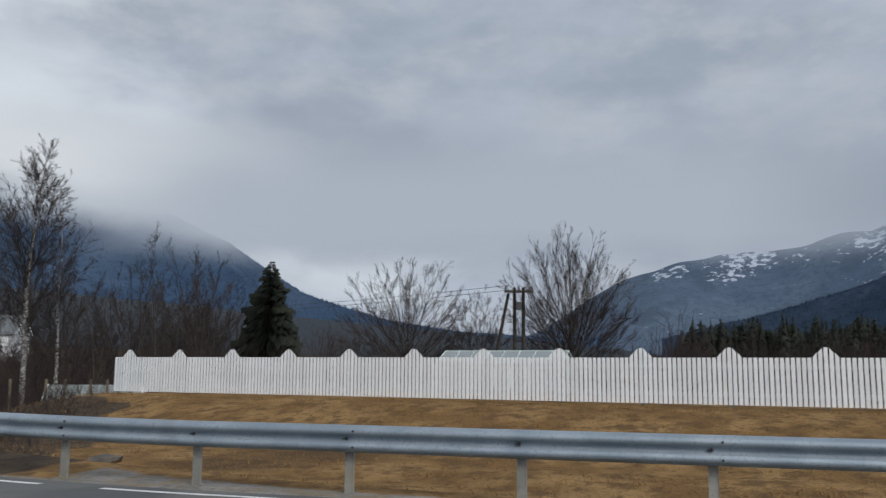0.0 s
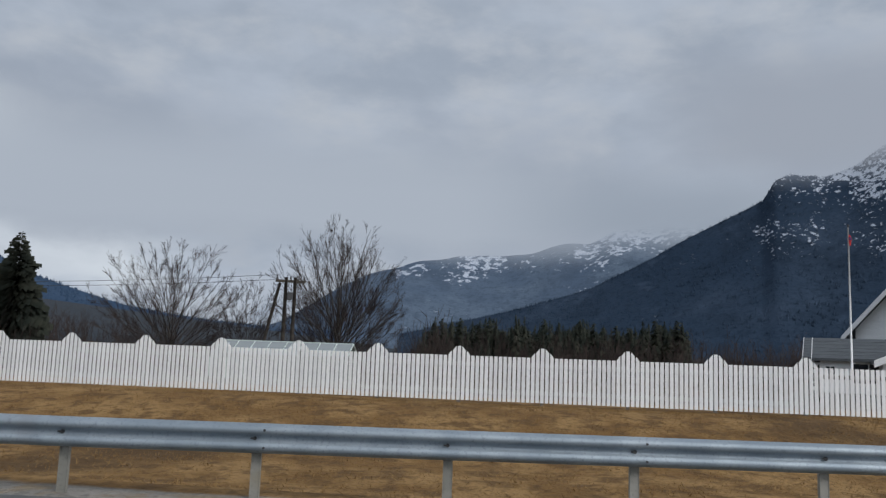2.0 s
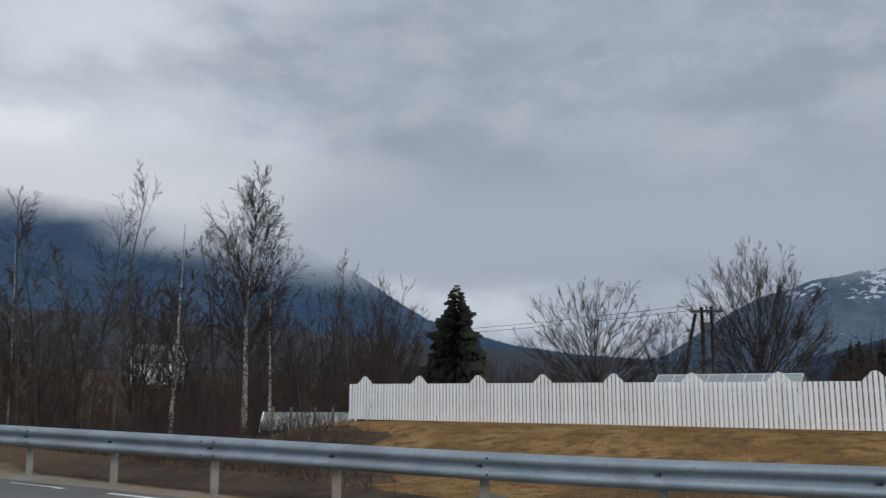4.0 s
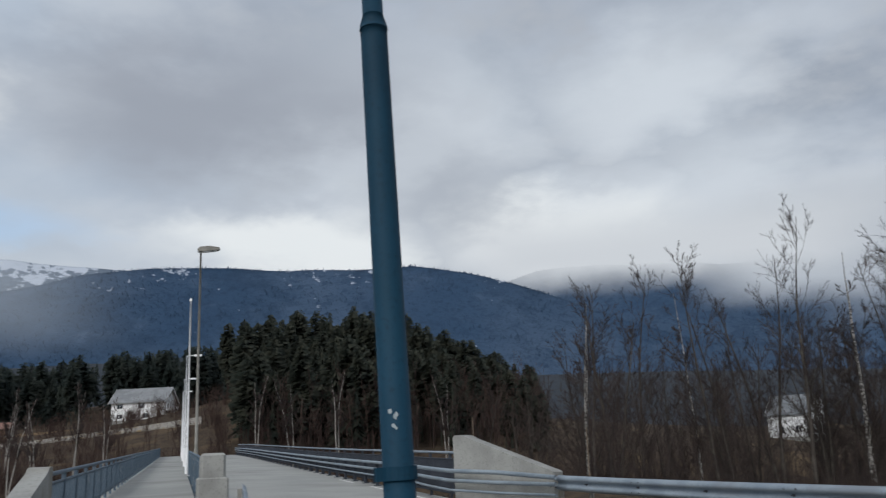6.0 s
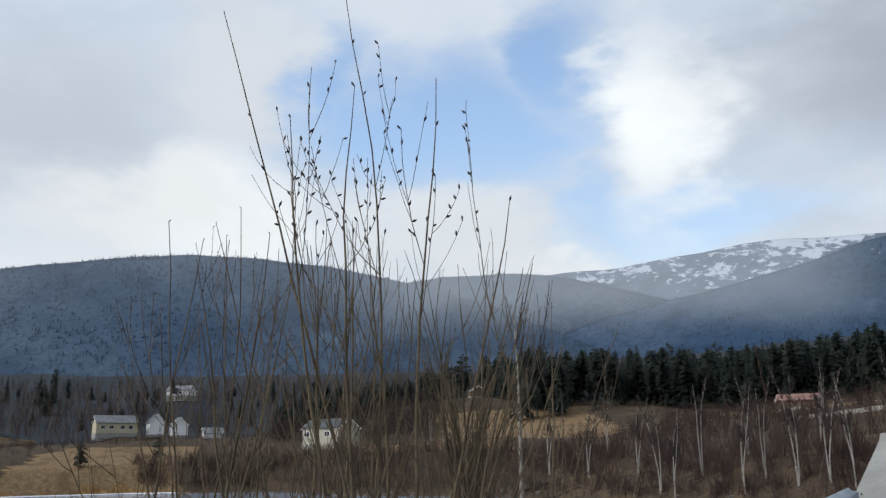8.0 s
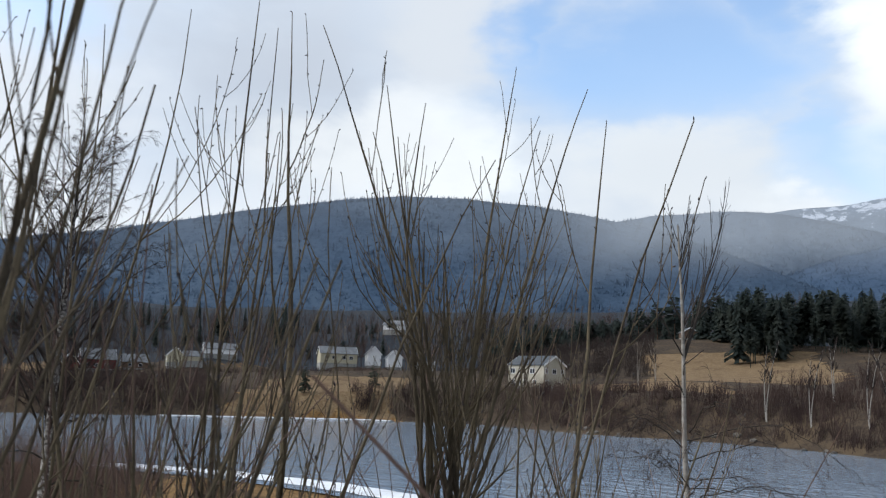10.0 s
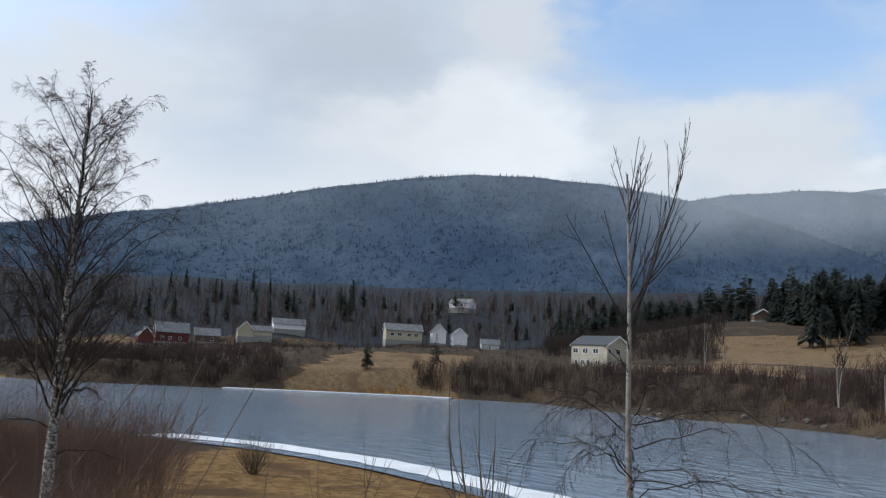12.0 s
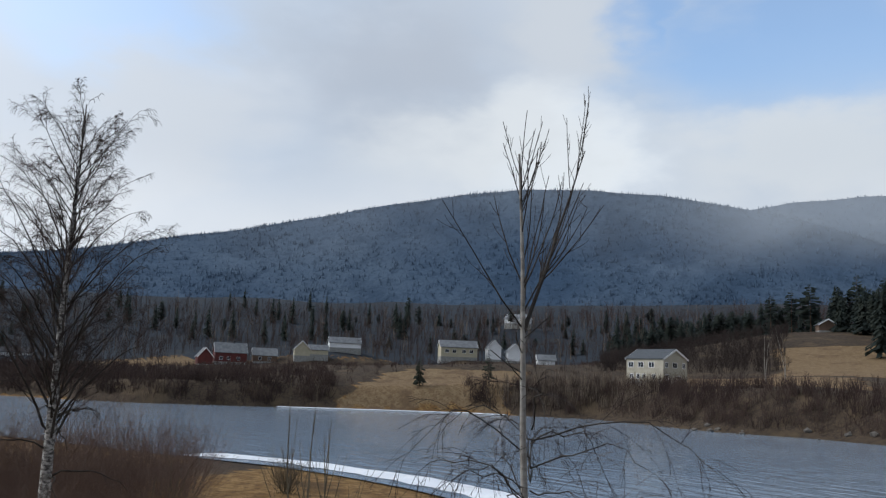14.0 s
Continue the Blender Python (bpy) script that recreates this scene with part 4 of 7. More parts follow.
def fence():
    f = thing("picket_fence", "long white wooden picket fence with raised peaks on a grassy bank", "fence")
    y_end = 22.33
    z0 = 0.56
    n_bays = 17
    pitch = BAY / 18
    heights = {}

    def picket(h, cut_l, cut_r):
        w = pitch - 0.029
        key = (round(h, 3), round(cut_l, 3), round(cut_r, 3))
        if key not in heights:
            out = [(-w / 2, 0.0), (w / 2, 0.0), (w / 2, h + cut_r), (-w / 2, h + cut_l)]
            heights[key] = Shape().prism(out, -0.006, 0.006).mesh("picket", M["fence"])
        return heights[key]

    first = 21.73
    for b in range(-1, n_bays):
        for k in range(18):
            y = first - BAY * b - pitch * (k + 0.5) + pitch / 2
            if y > y_end + 0.01:
                continue
            q = min(k, 18 - k)
            sg = 1 if k > 9 else -1
            if q == 0:
                me = picket(1.34, 0, 0)
            elif q == 1:
                me = picket(1.28, -0.055 * sg, 0.055 * sg)
            elif q == 2:
                me = picket(1.17, -0.055 * sg, 0.055 * sg)
            else:
                me = picket(1.105, 0, 0)
            part("picket", me, f, "", pose(FX, y, 0.60, random.uniform(-0.25, 0.25), 0, -90 + random.uniform(-0.6, 0.6)))
    y_lo = first - BAY * n_bays
    for z in (0.78, 1.45):
        part("rail", Shape().box(FX + 0.013, FX + 0.06, y_lo, y_end, z, z + 0.10).mesh("rail", M["fence_back_shaded"]), f)
    post = Shape().box(-0.045, 0.045, -0.045, 0.045, 0.06, 1.12, 0.005).box(-0.04, 0.04, -0.04, 0.04, -0.5, 0.06).mesh("post", M["fence_back_shaded"])
    for b in range(-1, n_bays + 1):
        part("post", post, f, "", pose(FX + 0.11, min(first - BAY * b, y_end - 0.05), 0.55))


# ---- trees and bushes ----


def unit(v):
    return v / (np.linalg.norm(v, axis=-1, keepdims=True) + 1e-9)


def shoots(rng, base, direction, length, r0, r1, n, lift=0.0, jitter=0.1):
    """Rows of bent shoots: points (m, n, 3) and radii (m, n)."""
    m = len(base)
    d = unit(np.array(direction, float))
    step = (np.broadcast_to(np.asarray(length, float), (m,)) / (n - 1))[:, None]
    pts = [np.array(base, float)]
    for k in range(n - 1):
        pts.append(pts[-1] + d * step)
        d = unit(d + np.array([0, 0, 1.0]) * (np.asarray(lift, float).reshape(-1, 1) if np.ndim(lift) else lift) / (n - 1) + rng.normal(0, jitter, (m, 3)))
    t = np.linspace(0, 1, n)
    rad = np.asarray(r0, float).reshape(-1, 1) * (1 - t) + np.asarray(r1, float).reshape(-1, 1) * t
    return np.stack(pts, 1), np.broadcast_to(rad, (m, n))


def fork(rng, P, R, count, t0, t1, ang, length, n, lift, jitter, ratio=0.6, rmin=0.006, taper=0.4):
    """Side shoots from the rows P, R: count from each."""
    m, k = P.shape[:2]
    i = np.repeat(np.arange(m), count)
    t = t0 + (t1 - t0) * rng.uniform(0, 1, len(i)) ** (1.25 if taper > 0.6 else 1.0)
    s = t * (k - 1)
    a = np.minimum(s.astype(int), k - 2)
    w = (s - a)[:, None]
    base = P[i, a] * (1 - w) + P[i, a + 1] * w
    tan = unit(P[i, a + 1] - P[i, a])
    side = unit(np.cross(tan, rng.normal(0, 1, (len(i), 3))))
    an = np.radians(rng.normal(ang, ang * 0.25, len(i)))[:, None]
    d = tan * np.cos(an) + side * np.sin(an)
    L = np.asarray(length) * rng.uniform(0.6, 1.1, len(i)) * (1 - taper * (t - t0) / max(t1 - t0, 1e-6))
    r0 = np.maximum((R[i, a] * (1 - w[:, 0]) + R[i, a + 1] * w[:, 0]) * ratio, rmin)
    return shoots(rng, base, d, L, r0, np.maximum(r0 * 0.35, rmin * 0.7), n, lift, jitter)


def fork_rel(rng, P, R, count, t0, t1, ang, rel, n, lift, jitter, ratio=0.6, rmin=0.006, least=0.25):
    """Side shoots whose length is a share of their parent's, less towards its end."""
    span = np.linalg.norm(np.diff(P, axis=1), axis=2).sum(1)
    P1, R1 = fork(rng, P, R, count, t0, t1, ang, np.maximum(np.repeat(span, count) * rel, least), n, lift, jitter, ratio, rmin, 0.45)
    return P1, R1


def dome_tree(seed, h, width, limbs, trunk=0.16, low=0.25, r0=0.12, twig_r=0.008, dense=(9, 7), lift=0.25):
    """A broad leafless tree: limbs fan from a short trunk to all of a round crown's outside."""
    rng = np.random.default_rng(seed)
    k = np.arange(limbs) + 0.5
    cz = 1 - 1.42 * k / limbs
    az = k * 2.39996 + rng.normal(0, 0.15, limbs)
    sz = np.sqrt(1 - cz * cz)
    c0 = h * (low + 0.36)
    tip = np.stack([width / 2 * sz * np.cos(az), width / 2 * sz * np.sin(az), (h - c0) * cz], -1) * rng.uniform(0.78, 0.95, (limbs, 1)) + (0, 0, c0)
    base = np.stack([rng.normal(0, 0.06, limbs), rng.normal(0, 0.06, limbs), h * (trunk + 0.22 * (cz + 0.42) * rng.uniform(0.2, 1.0, limbs))], -1)
    ctrl = base * 0.45 + tip * 0.55
    ctrl[:, 2] -= 0.05 * h * sz
    t = np.linspace(0, 1, 10)[None, :, None]
    P0 = base[:, None] * (1 - t) ** 2 + 2 * ctrl[:, None] * t * (1 - t) + tip[:, None] * t * t
    P0 = P0 + np.cumsum(rng.normal(0, 0.008 * h, P0.shape), 1) * (t > 0) * 0.5
    R0 = np.broadcast_to(r0 * 0.16 * (1 - t[..., 0]) + twig_r * 1.2 * t[..., 0], (limbs, 10))
    P1, R1 = fork_rel(rng, P0, R0, dense[0], 0.25, 0.95, 27, 0.30, 6, lift, 0.06, 0.6, twig_r * 1.1, 0.1)
    P2, R2 = fork_rel(rng, P1, R1, dense[1], 0.15, 1.0, 25, 0.5, 4, lift, 0.07, 0.6, twig_r * 0.8, 0.1)
    P3, R3 = fork_rel(rng, P2, R2, 3, 0.2, 1.0, 23, 0.6, 3, lift, 0.07, 0.7, twig_r * 0.6, 0.1)
    stem = np.array([[(0, 0, 0), (0.02, 0, h * trunk * 0.6), (0, 0.02, h * trunk * 1.6)]], float)
    return [tube_rows(stem, np.array([[r0 * 1.3, r0, r0 * 0.8]]), 8), tube_rows(P0, R0, 5)], [tube_rows(P1, R1, 3), tube_rows(P2, R2, 3), tube_rows(P3, R3, 3)]


def tube_rows(P, R, sides):
    m, n = P.shape[:2]
    d = unit(np.gradient(P, axis=1))
    ref = np.where(np.abs(d[..., 2:3]) > 0.8, np.array([1.0, 0, 0]), np.array([0, 0, 1.0]))
    a = unit(np.cross(d, ref))
    b = np.cross(d, a)
    ang = np.arange(sides) * 2 * np.pi / sides
    v = P[:, :, None] + R[:, :, None, None] * (np.cos(ang)[:, None] * a[:, :, None] + np.sin(ang)[:, None] * b[:, :, None])
    idx = np.arange(m * n * sides).reshape(m, n, sides)
    nx = np.roll(idx, -1, 2)
    f = np.stack([idx[:, :-1], nx[:, :-1], nx[:, 1:], idx[:, 1:]], -1).reshape(-1, 4)
    return v.reshape(-1, 3), f


def quick_mesh(name, blocks, material, smooth=True):
    """One mesh out of blocks of (verts, quads), fast."""
    vs, fs, k = [], [], 0
    for v, f in blocks:
        vs.append(np.asarray(v, float))
        fs.append(np.asarray(f) + k)
        k += len(v)
    V, w = np.concatenate(vs), fs[0].shape[1]
    F = np.concatenate(fs)
    me = bpy.data.meshes.new(name)
    me.vertices.add(len(V))
    me.vertices.foreach_set("co", V.astype(np.float32).ravel())
    me.loops.add(F.size)
    me.loops.foreach_set("vertex_index", F.astype(np.int32).ravel())
    me.polygons.add(len(F))
    me.polygons.foreach_set("loop_start", np.arange(0, F.size, w, dtype=np.int32))
    me.update(calc_edges=True)
    me.validate()
    me.materials.append(material)
    if smooth:
        me.shade_smooth()
    return me


def bare_tree(seed, h, stems=1, spread=0.12, r0=0.12, limbs=14, limb_ang=38, limb_len=0.38, lift=0.35, twigs=9, twiglets=6, twig_r=0.008, droop=0.0, low=0.25, jitter=0.10, taper=0.72):
    """Wood and twigs of a leafless tree of height h."""
    rng = np.random.default_rng(seed)
    base = rng.normal(0, 0.05 * stems ** 0.5, (stems, 3)) * (1, 1, 0)
    ring = np.arange(stems) * 2.4 + rng.uniform(0, 0.6, stems)
    out = 1.7 * spread * np.sqrt((np.arange(stems) + 0.2) / stems)
    lean = np.stack([np.cos(ring) * out, np.sin(ring) * out, np.ones(stems)], -1)
    tilt = np.hypot(lean[:, 0], lean[:, 1])
    hh = h * rng.uniform(0.85, 1.02, stems) * (1 - 0.30 * np.minimum(tilt, 0.8))
    hh[0] = h
    lean[0, :2] *= 0.3
    P0, R0 = shoots(rng, base, lean, hh, np.full(stems, r0), np.full(stems, r0 * 0.10), 10, 0.15, jitter * 0.5)
    P1, R1 = fork(rng, P0, R0, limbs, low, 0.97, limb_ang, h * limb_len, 7, lift, jitter, 0.26, twig_r * 1.3, taper)
    P2, R2 = fork_rel(rng, P1, R1, twigs, 0.12, 1.0, 34, 0.42, 5, lift * 0.6 - droop, jitter * 1.2, 0.55, twig_r, 0.08)
    wood = [tube_rows(P0, R0, 7), tube_rows(P1, R1, 4)]
    fine = [tube_rows(P2, R2, 3)]
    if twiglets:
        P3, R3 = fork_rel(rng, P2, R2, twiglets, 0.15, 1.0, 34, 0.45, 3, lift * 0.3 - droop * 1.6, jitter * 1.3, 0.7, twig_r * 0.8, 0.05)
        fine.append(tube_rows(P3, R3, 3))
    return wood, fine


def tree_thing(name, label, wood, fine, wood_mat, fine_mat, m, group=""):
    t = thing(name, label, "tree", m, group)
    part("trunk", quick_mesh("trunk", wood, wood_mat), t)
    part("crown", quick_mesh("crown", fine, fine_mat), t, "bare leafless twigs")
    return t


def at(x, y, rz=0.0, sink=0.1, s=1.0):
    return pose(x, y, float(ground_z(x, y)) - sink, 0, 0, rz)


def scaled(x, y, rz, s, sink=0.1):
    return pose(x, y, float(ground_z(x, y)) - sink, 0, 0, rz) @ Matrix.Diagonal((s, s, s, 1))


def copy_scaled(src, x, y, rz, s, sink=0.1, label=""):
    c = copy_thing(src, pose(x, y, float(ground_z(x, y)) - sink, 0, 0, rz))
    c.scale = (s, s, s)
    if label:
        c["label"] = label
    return c


# the two round-crowned trees and the pole behind the fence
w, f = dome_tree(11, 8.9, 10.5, 40, 0.10, 0.16, 0.19, 0.007, (11, 8), 0.4)
tree_thing("broad_tree", "leafless spreading tree with several stems behind the fence", w, f, M["bark"], M["twig"], at(48.0, 25.0))
w, f = dome_tree(12, 6.6, 5.2, 26, 0.12, 0.2, 0.10, 0.0065, (10, 7), 0.5)
tree_thing("broad_tree", "smaller leafless tree beside the spreading one", w, f, M["bark"], M["twig"], at(49.5, 20.9))
w, f = dome_tree(13, 12.3, 11.2, 74, 0.08, 0.12, 0.24, 0.0085, (11, 7), 0.45)
tree_thing("broad_tree", "tall leafless round-crowned tree with dense twigs", w, f, M["bark"], M["twig"], at(61.0, 18.2))

# the wood beyond the end of the fence
TEMPL = []
for k, (h, st, lm) in enumerate(((9.0, 1, 26), (7.6, 2, 18), (8.4, 1, 24), (6.0, 3, 13))):
    w, f = bare_tree(30 + k, h, stems=st, spread=0.13, r0=0.07, limbs=lm + 4, limb_ang=38, limb_len=0.34, lift=0.55, twigs=9, twiglets=4, twig_r=0.0055, low=0.20, jitter=0.08, taper=0.62)
    TEMPL.append((w, f, h))
wood_src = []
rnd = random.Random(7)
SPOTS = [(14.6, 29.2, 2), (17.4, 28.6, 0), (20.4, 31.5, 3), (24.6, 31.8, 0), (27.5, 33.0, 1), (30.5, 34.5, 2)]
spot = random.Random(21)
while len(SPOTS) < 92:
    x, y = spot.uniform(11.5, 46), spot.uniform(28.5, 50)
    if y > 30 + 0.12 * max(0, x - 26) and min(math.hypot(x - a, y - b) for a, b, _ in SPOTS) > 1.6 and math.hypot(x - 40.5, y - 30.1) > 3.4:
        SPOTS.append((x, y, spot.randrange(4)))
for i, (x, y, k) in enumerate(SPOTS):
    s = rnd.uniform(0.80, 1.10) if math.hypot(x - 23, y - 30) > 4 else rnd.uniform(0.95, 1.15)
    if k >= len(wood_src) or wood_src[k] is None:
        while len(wood_src) <= k:
            wood_src.append(None)
        w, f, h = TEMPL[k]
        wood_src[k] = tree_thing("alder_tree", "slender leafless alder in a dense riverside wood", w, f, M["bark"], M["twig"], at(x, y, rnd.uniform(0, 360)), "riverside wood")
        wood_src[k].scale = (s, s, s)
    else:
        copy_scaled(wood_src[k], x, y, rnd.uniform(0, 360), s)

# birches that stand out of the wood
def birch(seed, h, x, y, label, **kw):
    w, f = bare_tree(seed, h, **{**dict(stems=1, spread=0.02, r0=h * 0.0105, limbs=60, limb_ang=36, limb_len=0.42, lift=0.45, twigs=10, twiglets=9, twig_r=0.007, droop=0.1, low=0.16, jitter=0.08, taper=0.95), **kw})
    t = thing("birch_tree", label, "tree", at(x, y, seed * 40))
    part("trunk", quick_mesh("trunk", w[:1], M["birch_big"]), t, "white birch bark with dark scars")
    tagged(part("branchwork", quick_mesh("branchwork", w[1:], M["bark"]), t), "thin dark limbs", kind="stuff")
    part("crown", quick_mesh("crown", f, M["twig"]), t, "bare leafless twigs")
    return t


birch(41, 10.2, 23.4, 29.0, "tall leafless birch with a white trunk at the wood's edge", twigs=12, twiglets=10, r0=0.12, limbs=84, limb_len=0.42, limb_ang=38, low=0.24, twig_r=0.0052, lift=0.5, taper=0.80)
birch(42, 7.6, 16.3, 32.6, "thin leafless birch with a pale trunk", limbs=30, limb_len=0.26, r0=0.05)
birch(43, 8.2, 21.2, 30.5, "leafless birch with a pale trunk in the wood", limbs=26, r0=0.10)
birch(44, 8.4, 13.2, 35.0, "leafless birch with forked top in the wood", stems=2, limbs=20, r0=0.08)
birch(45, 8.4, 26.2, 30.4, "leafless birch behind the tall one", limbs=26, r0=0.09)


def conifer(seed, h, width, rings, per, drop=0.35, pine=False, low=0.08):
    """Trunk and needle boughs: each bough a bent, ragged, narrow blade with side sprays."""
    rng = np.random.default_rng(seed)
    P, R = shoots(rng, np.zeros((1, 3)), [(0, 0, 1)], h, [h * 0.014], [0.01], 8, 0.0, 0.01)
    V, F = [], []
    k = 0
    for i in range(rings):
        t = low + (0.985 - low) * (i / (rings - 1)) ** 0.9
        reach = width * ((1 - t) ** 0.8 if not pine else math.sin(math.pi * min(1, 0.12 + 0.88 * (t - low) / (1 - low))) ** 0.7) * rng.uniform(0.75, 1.15) + 0.06
        for j in range(per):
            a = rng.uniform(0, 2 * math.pi)
            L = reach * rng.uniform(0.65, 1.2)
            z = t * h + rng.uniform(-0.5, 0.5) * h / rings
            c, s = math.cos(a), math.sin(a)
            up = 0.10 if pine else -drop * (1 - t)
            for q in range(4):
                o = a + (q - 1.5) * 0.33
                w = L * 0.13
                l2 = L * (1.0 - 0.22 * abs(q - 1.5))
                cc, ss = math.cos(o), math.sin(o)
                dz = up * l2 + rng.uniform(-0.10, 0.10) * L
                V += [(0.1 * L * c - w * 0.3 * s, 0.1 * L * s + w * 0.3 * c, z), (0.1 * L * c + w * 0.3 * s, 0.1 * L * s - w * 0.3 * c, z - 0.05 * L),
                      (l2 * cc + w * 0.35 * ss, l2 * ss - w * 0.35 * cc, z + dz - 0.16 * L), (l2 * cc - w * 0.35 * ss, l2 * ss + w * 0.35 * cc, z + dz)]
                F.append((k, k + 1, k + 2, k + 3))
                k += 4
    return [tube_rows(P, R, 6)], [(np.array(V), np.array(F))]


def conifer_thing(name, label, seed, h, width, x, y, rings=26, per=6, pine=False, low=0.05, drop=0.35):
    w, f = conifer(seed, h, width, rings, per, drop, pine, low)
    t = thing(name, label, "tree", at(x, y, seed * 31))
    part("trunk", quick_mesh("trunk", w, M["pine_bark"] if pine else M["bark"]), t)
    part("crown", quick_mesh("crown", f, M["pine_needle"] if pine else M["needle"], False), t, "dark green needle boughs")
    return t


conifer_thing("spruce_tree", "dark green spruce among leafless trees", 51, 7.8, 3.4, 40.5, 30.1, 40, 15)
w, f = dome_tree(52, 9.3, 7.0, 40, 0.10, 0.12, 0.15, 0.008, (8, 5), 0.5)
lt = tree_thing("broad_tree", "leafless tree close beside the dark spruce", w, f, M["bark"], M["twig"], at(39.0, 34.0))
copy_scaled(lt, 36.0, 36.0, 130, 0.95)
copy_scaled(lt, 44.0, 38.0, 70, 1.0)

# the two birches on the river bank
def hanging_limbs(rng, foot, count, z0, z1, reach, rise, sag, r0, points=9):
    """Limbs that leave a trunk outwards, rise a little and bow down at their ends."""
    a = np.arange(count) * 2.39996 + rng.normal(0, 0.3, count)
    z = rng.uniform(z0, z1, count)
    L = reach * rng.uniform(0.55, 1.1, count)
    t = np.linspace(0, 1, points)[None, :]
    lift = rise * rng.uniform(0.6, 1.4, count)[:, None]
    out = L[:, None] * t
    up = lift * np.sin(t * 2.2) * 1.1 - sag * rng.uniform(0.5, 1.3, count)[:, None] * t**3
    P = np.stack([foot[0] + out * np.cos(a)[:, None], foot[1] + out * np.sin(a)[:, None], z[:, None] + up], -1)
    P = P + np.cumsum(rng.normal(0, 0.024 * reach, P.shape), 1) * (t[..., None] > 0)
    return P, np.broadcast_to(r0 * (1 - 0.8 * t), (count, points))


def river_birches():
    # thin birch: a pale pole that splits into two fans of upright shoots, with bowed twiggy limbs low down
    rng = np.random.default_rng(61)
    gz = float(ground_z(-6.5, 19.95))
    h = 3.92 - gz
    t = thing("birch_tree", "thin young birch with upright shoots on the bank", "tree", pose(-6.48, 20.02, gz - 0.1))
    P0, R0 = shoots(rng, np.zeros((1, 3)), [(-0.01, -0.01, 1)], h * 0.86, [0.036], [0.009], 14, 0.0, 0.014)
    fork_at = P0[:, 8]
    PB, RB = shoots(rng, fork_at, [(0.22, 0.24, 1)], h * 0.36, [0.017], [0.004], 10, 0.10, 0.03)
    P1, R1 = fork(rng, P0, R0, 17, 0.62, 0.97, 27, h * 0.27, 9, 0.60, 0.045, 0.42, 0.004, 0.45)
    PC, RC = fork(rng, PB, RB, 12, 0.22, 0.95, 22, h * 0.19, 8, 0.55, 0.045, 0.5, 0.0035, 0.35)
    P2, R2 = fork_rel(rng, np.concatenate([P1, np.concatenate([PC, PC[:, -1:]], 1)]), np.concatenate([R1, np.concatenate([RC, RC[:, -1:]], 1)]), 5, 0.15, 0.95, 24, 0.30, 5, 0.45, 0.06, 0.6, 0.0024, 0.08)
    base = -float(gz) + 0.1
    P3, R3 = hanging_limbs(rng, (0, 0), 17, base + 0.25, base + 1.05, 1.40, 0.30, 0.42, 0.0070, 11)
    P4, R4 = fork_rel(rng, P3, R3, 11, 0.2, 1.0, 46, 0.36, 7, -1.1, 0.10, 0.5, 0.0024, 0.15)
    P6, R6 = fork_rel(rng, P4, R4, 3, 0.2, 0.9, 40, 0.4, 5, -0.8, 0.10, 0.6, 0.002, 0.08)
    P5, R5 = fork(rng, P0, R0, 5, 0.48, 0.66, 58, 0.55, 6, 0.5, 0.14, 0.3, 0.005)
    part("trunk", quick_mesh("trunk", [tube_rows(P0, R0, 12)], M["birch"]), t, "pale cream birch trunk")
    part("side_stem", quick_mesh("side_stem", [tube_rows(PB, RB, 8)], M["bark"]), t, "slim dark second stem")
    tagged(part("branchwork", quick_mesh("branchwork", [tube_rows(P1, R1, 5), tube_rows(PC, RC, 5), tube_rows(P3, R3, 5), tube_rows(P5, R5, 4)], M["bark"]), t), "thin dark limbs", kind="stuff")
    tagged(part("crown", quick_mesh("crown", [tube_rows(P2, R2, 3), tube_rows(P4, R4, 3), tube_rows(P6, R6, 3)], M["twig"]), t), "fine drooping and upright twigs", kind="stuff")
    # large birch: ascending limbs that bow over into curtains of fine twigs
    rng = np.random.default_rng(63)
    gx, gy = -25.1, 19.95
    gz = float(ground_z(gx, gy))
    h = 8.75 - gz
    t = thing("birch_tree", "large leafless weeping birch on the river bank", "tree", pose(gx, gy, gz - 0.1))
    P0, R0 = shoots(rng, np.zeros((1, 3)), [(0.0, -0.03, 1)], h * 0.97, [0.165], [0.012], 16, 0.10, 0.006)
    m = 74
    f = 0.22 + 0.70 * (np.arange(m) + 0.5) / m
    turn = np.arange(m) * 2.39996 + rng.normal(0, 0.25, m)
    reach = h * np.interp(f, (0.24, 0.40, 0.60, 0.80, 0.97), (0.25, 0.235, 0.20, 0.15, 0.07)) * rng.uniform(0.6, 1.08, m)
    rise = reach * rng.uniform(1.1, 1.75, m)
    foot = np.stack([np.interp(f, np.linspace(0, 1, 16), P0[0, :, k]) for k in range(3)], -1)
    u = np.linspace(0, 1, 12)[None, :]
    run = reach[:, None] * (0.75 * u + 0.25 * u * u)
    lift = rise[:, None] * (u ** 1.15) - reach[:, None] * 0.32 * u ** 4
    P1 = foot[:, None] + np.stack([run * np.cos(turn)[:, None], run * np.sin(turn)[:, None], lift], -1)
    P1 = P1 + np.cumsum(rng.normal(0, 0.028, P1.shape), 1) * (u[..., None] > 0)
    R1 = (0.013 + 0.030 * (1 - f))[:, None] * (1 - 0.85 * u)
    P2, R2 = fork_rel(rng, P1, R1, 12, 0.18, 1.0, 34, 0.32, 7, -0.2, 0.10, 0.5, 0.005, 0.2)
    P3, R3 = fork_rel(rng, P2, R2, 11, 0.15, 1.0, 36, 0.66, 5, -1.9, 0.08, 0.6, 0.0036, 0.22)
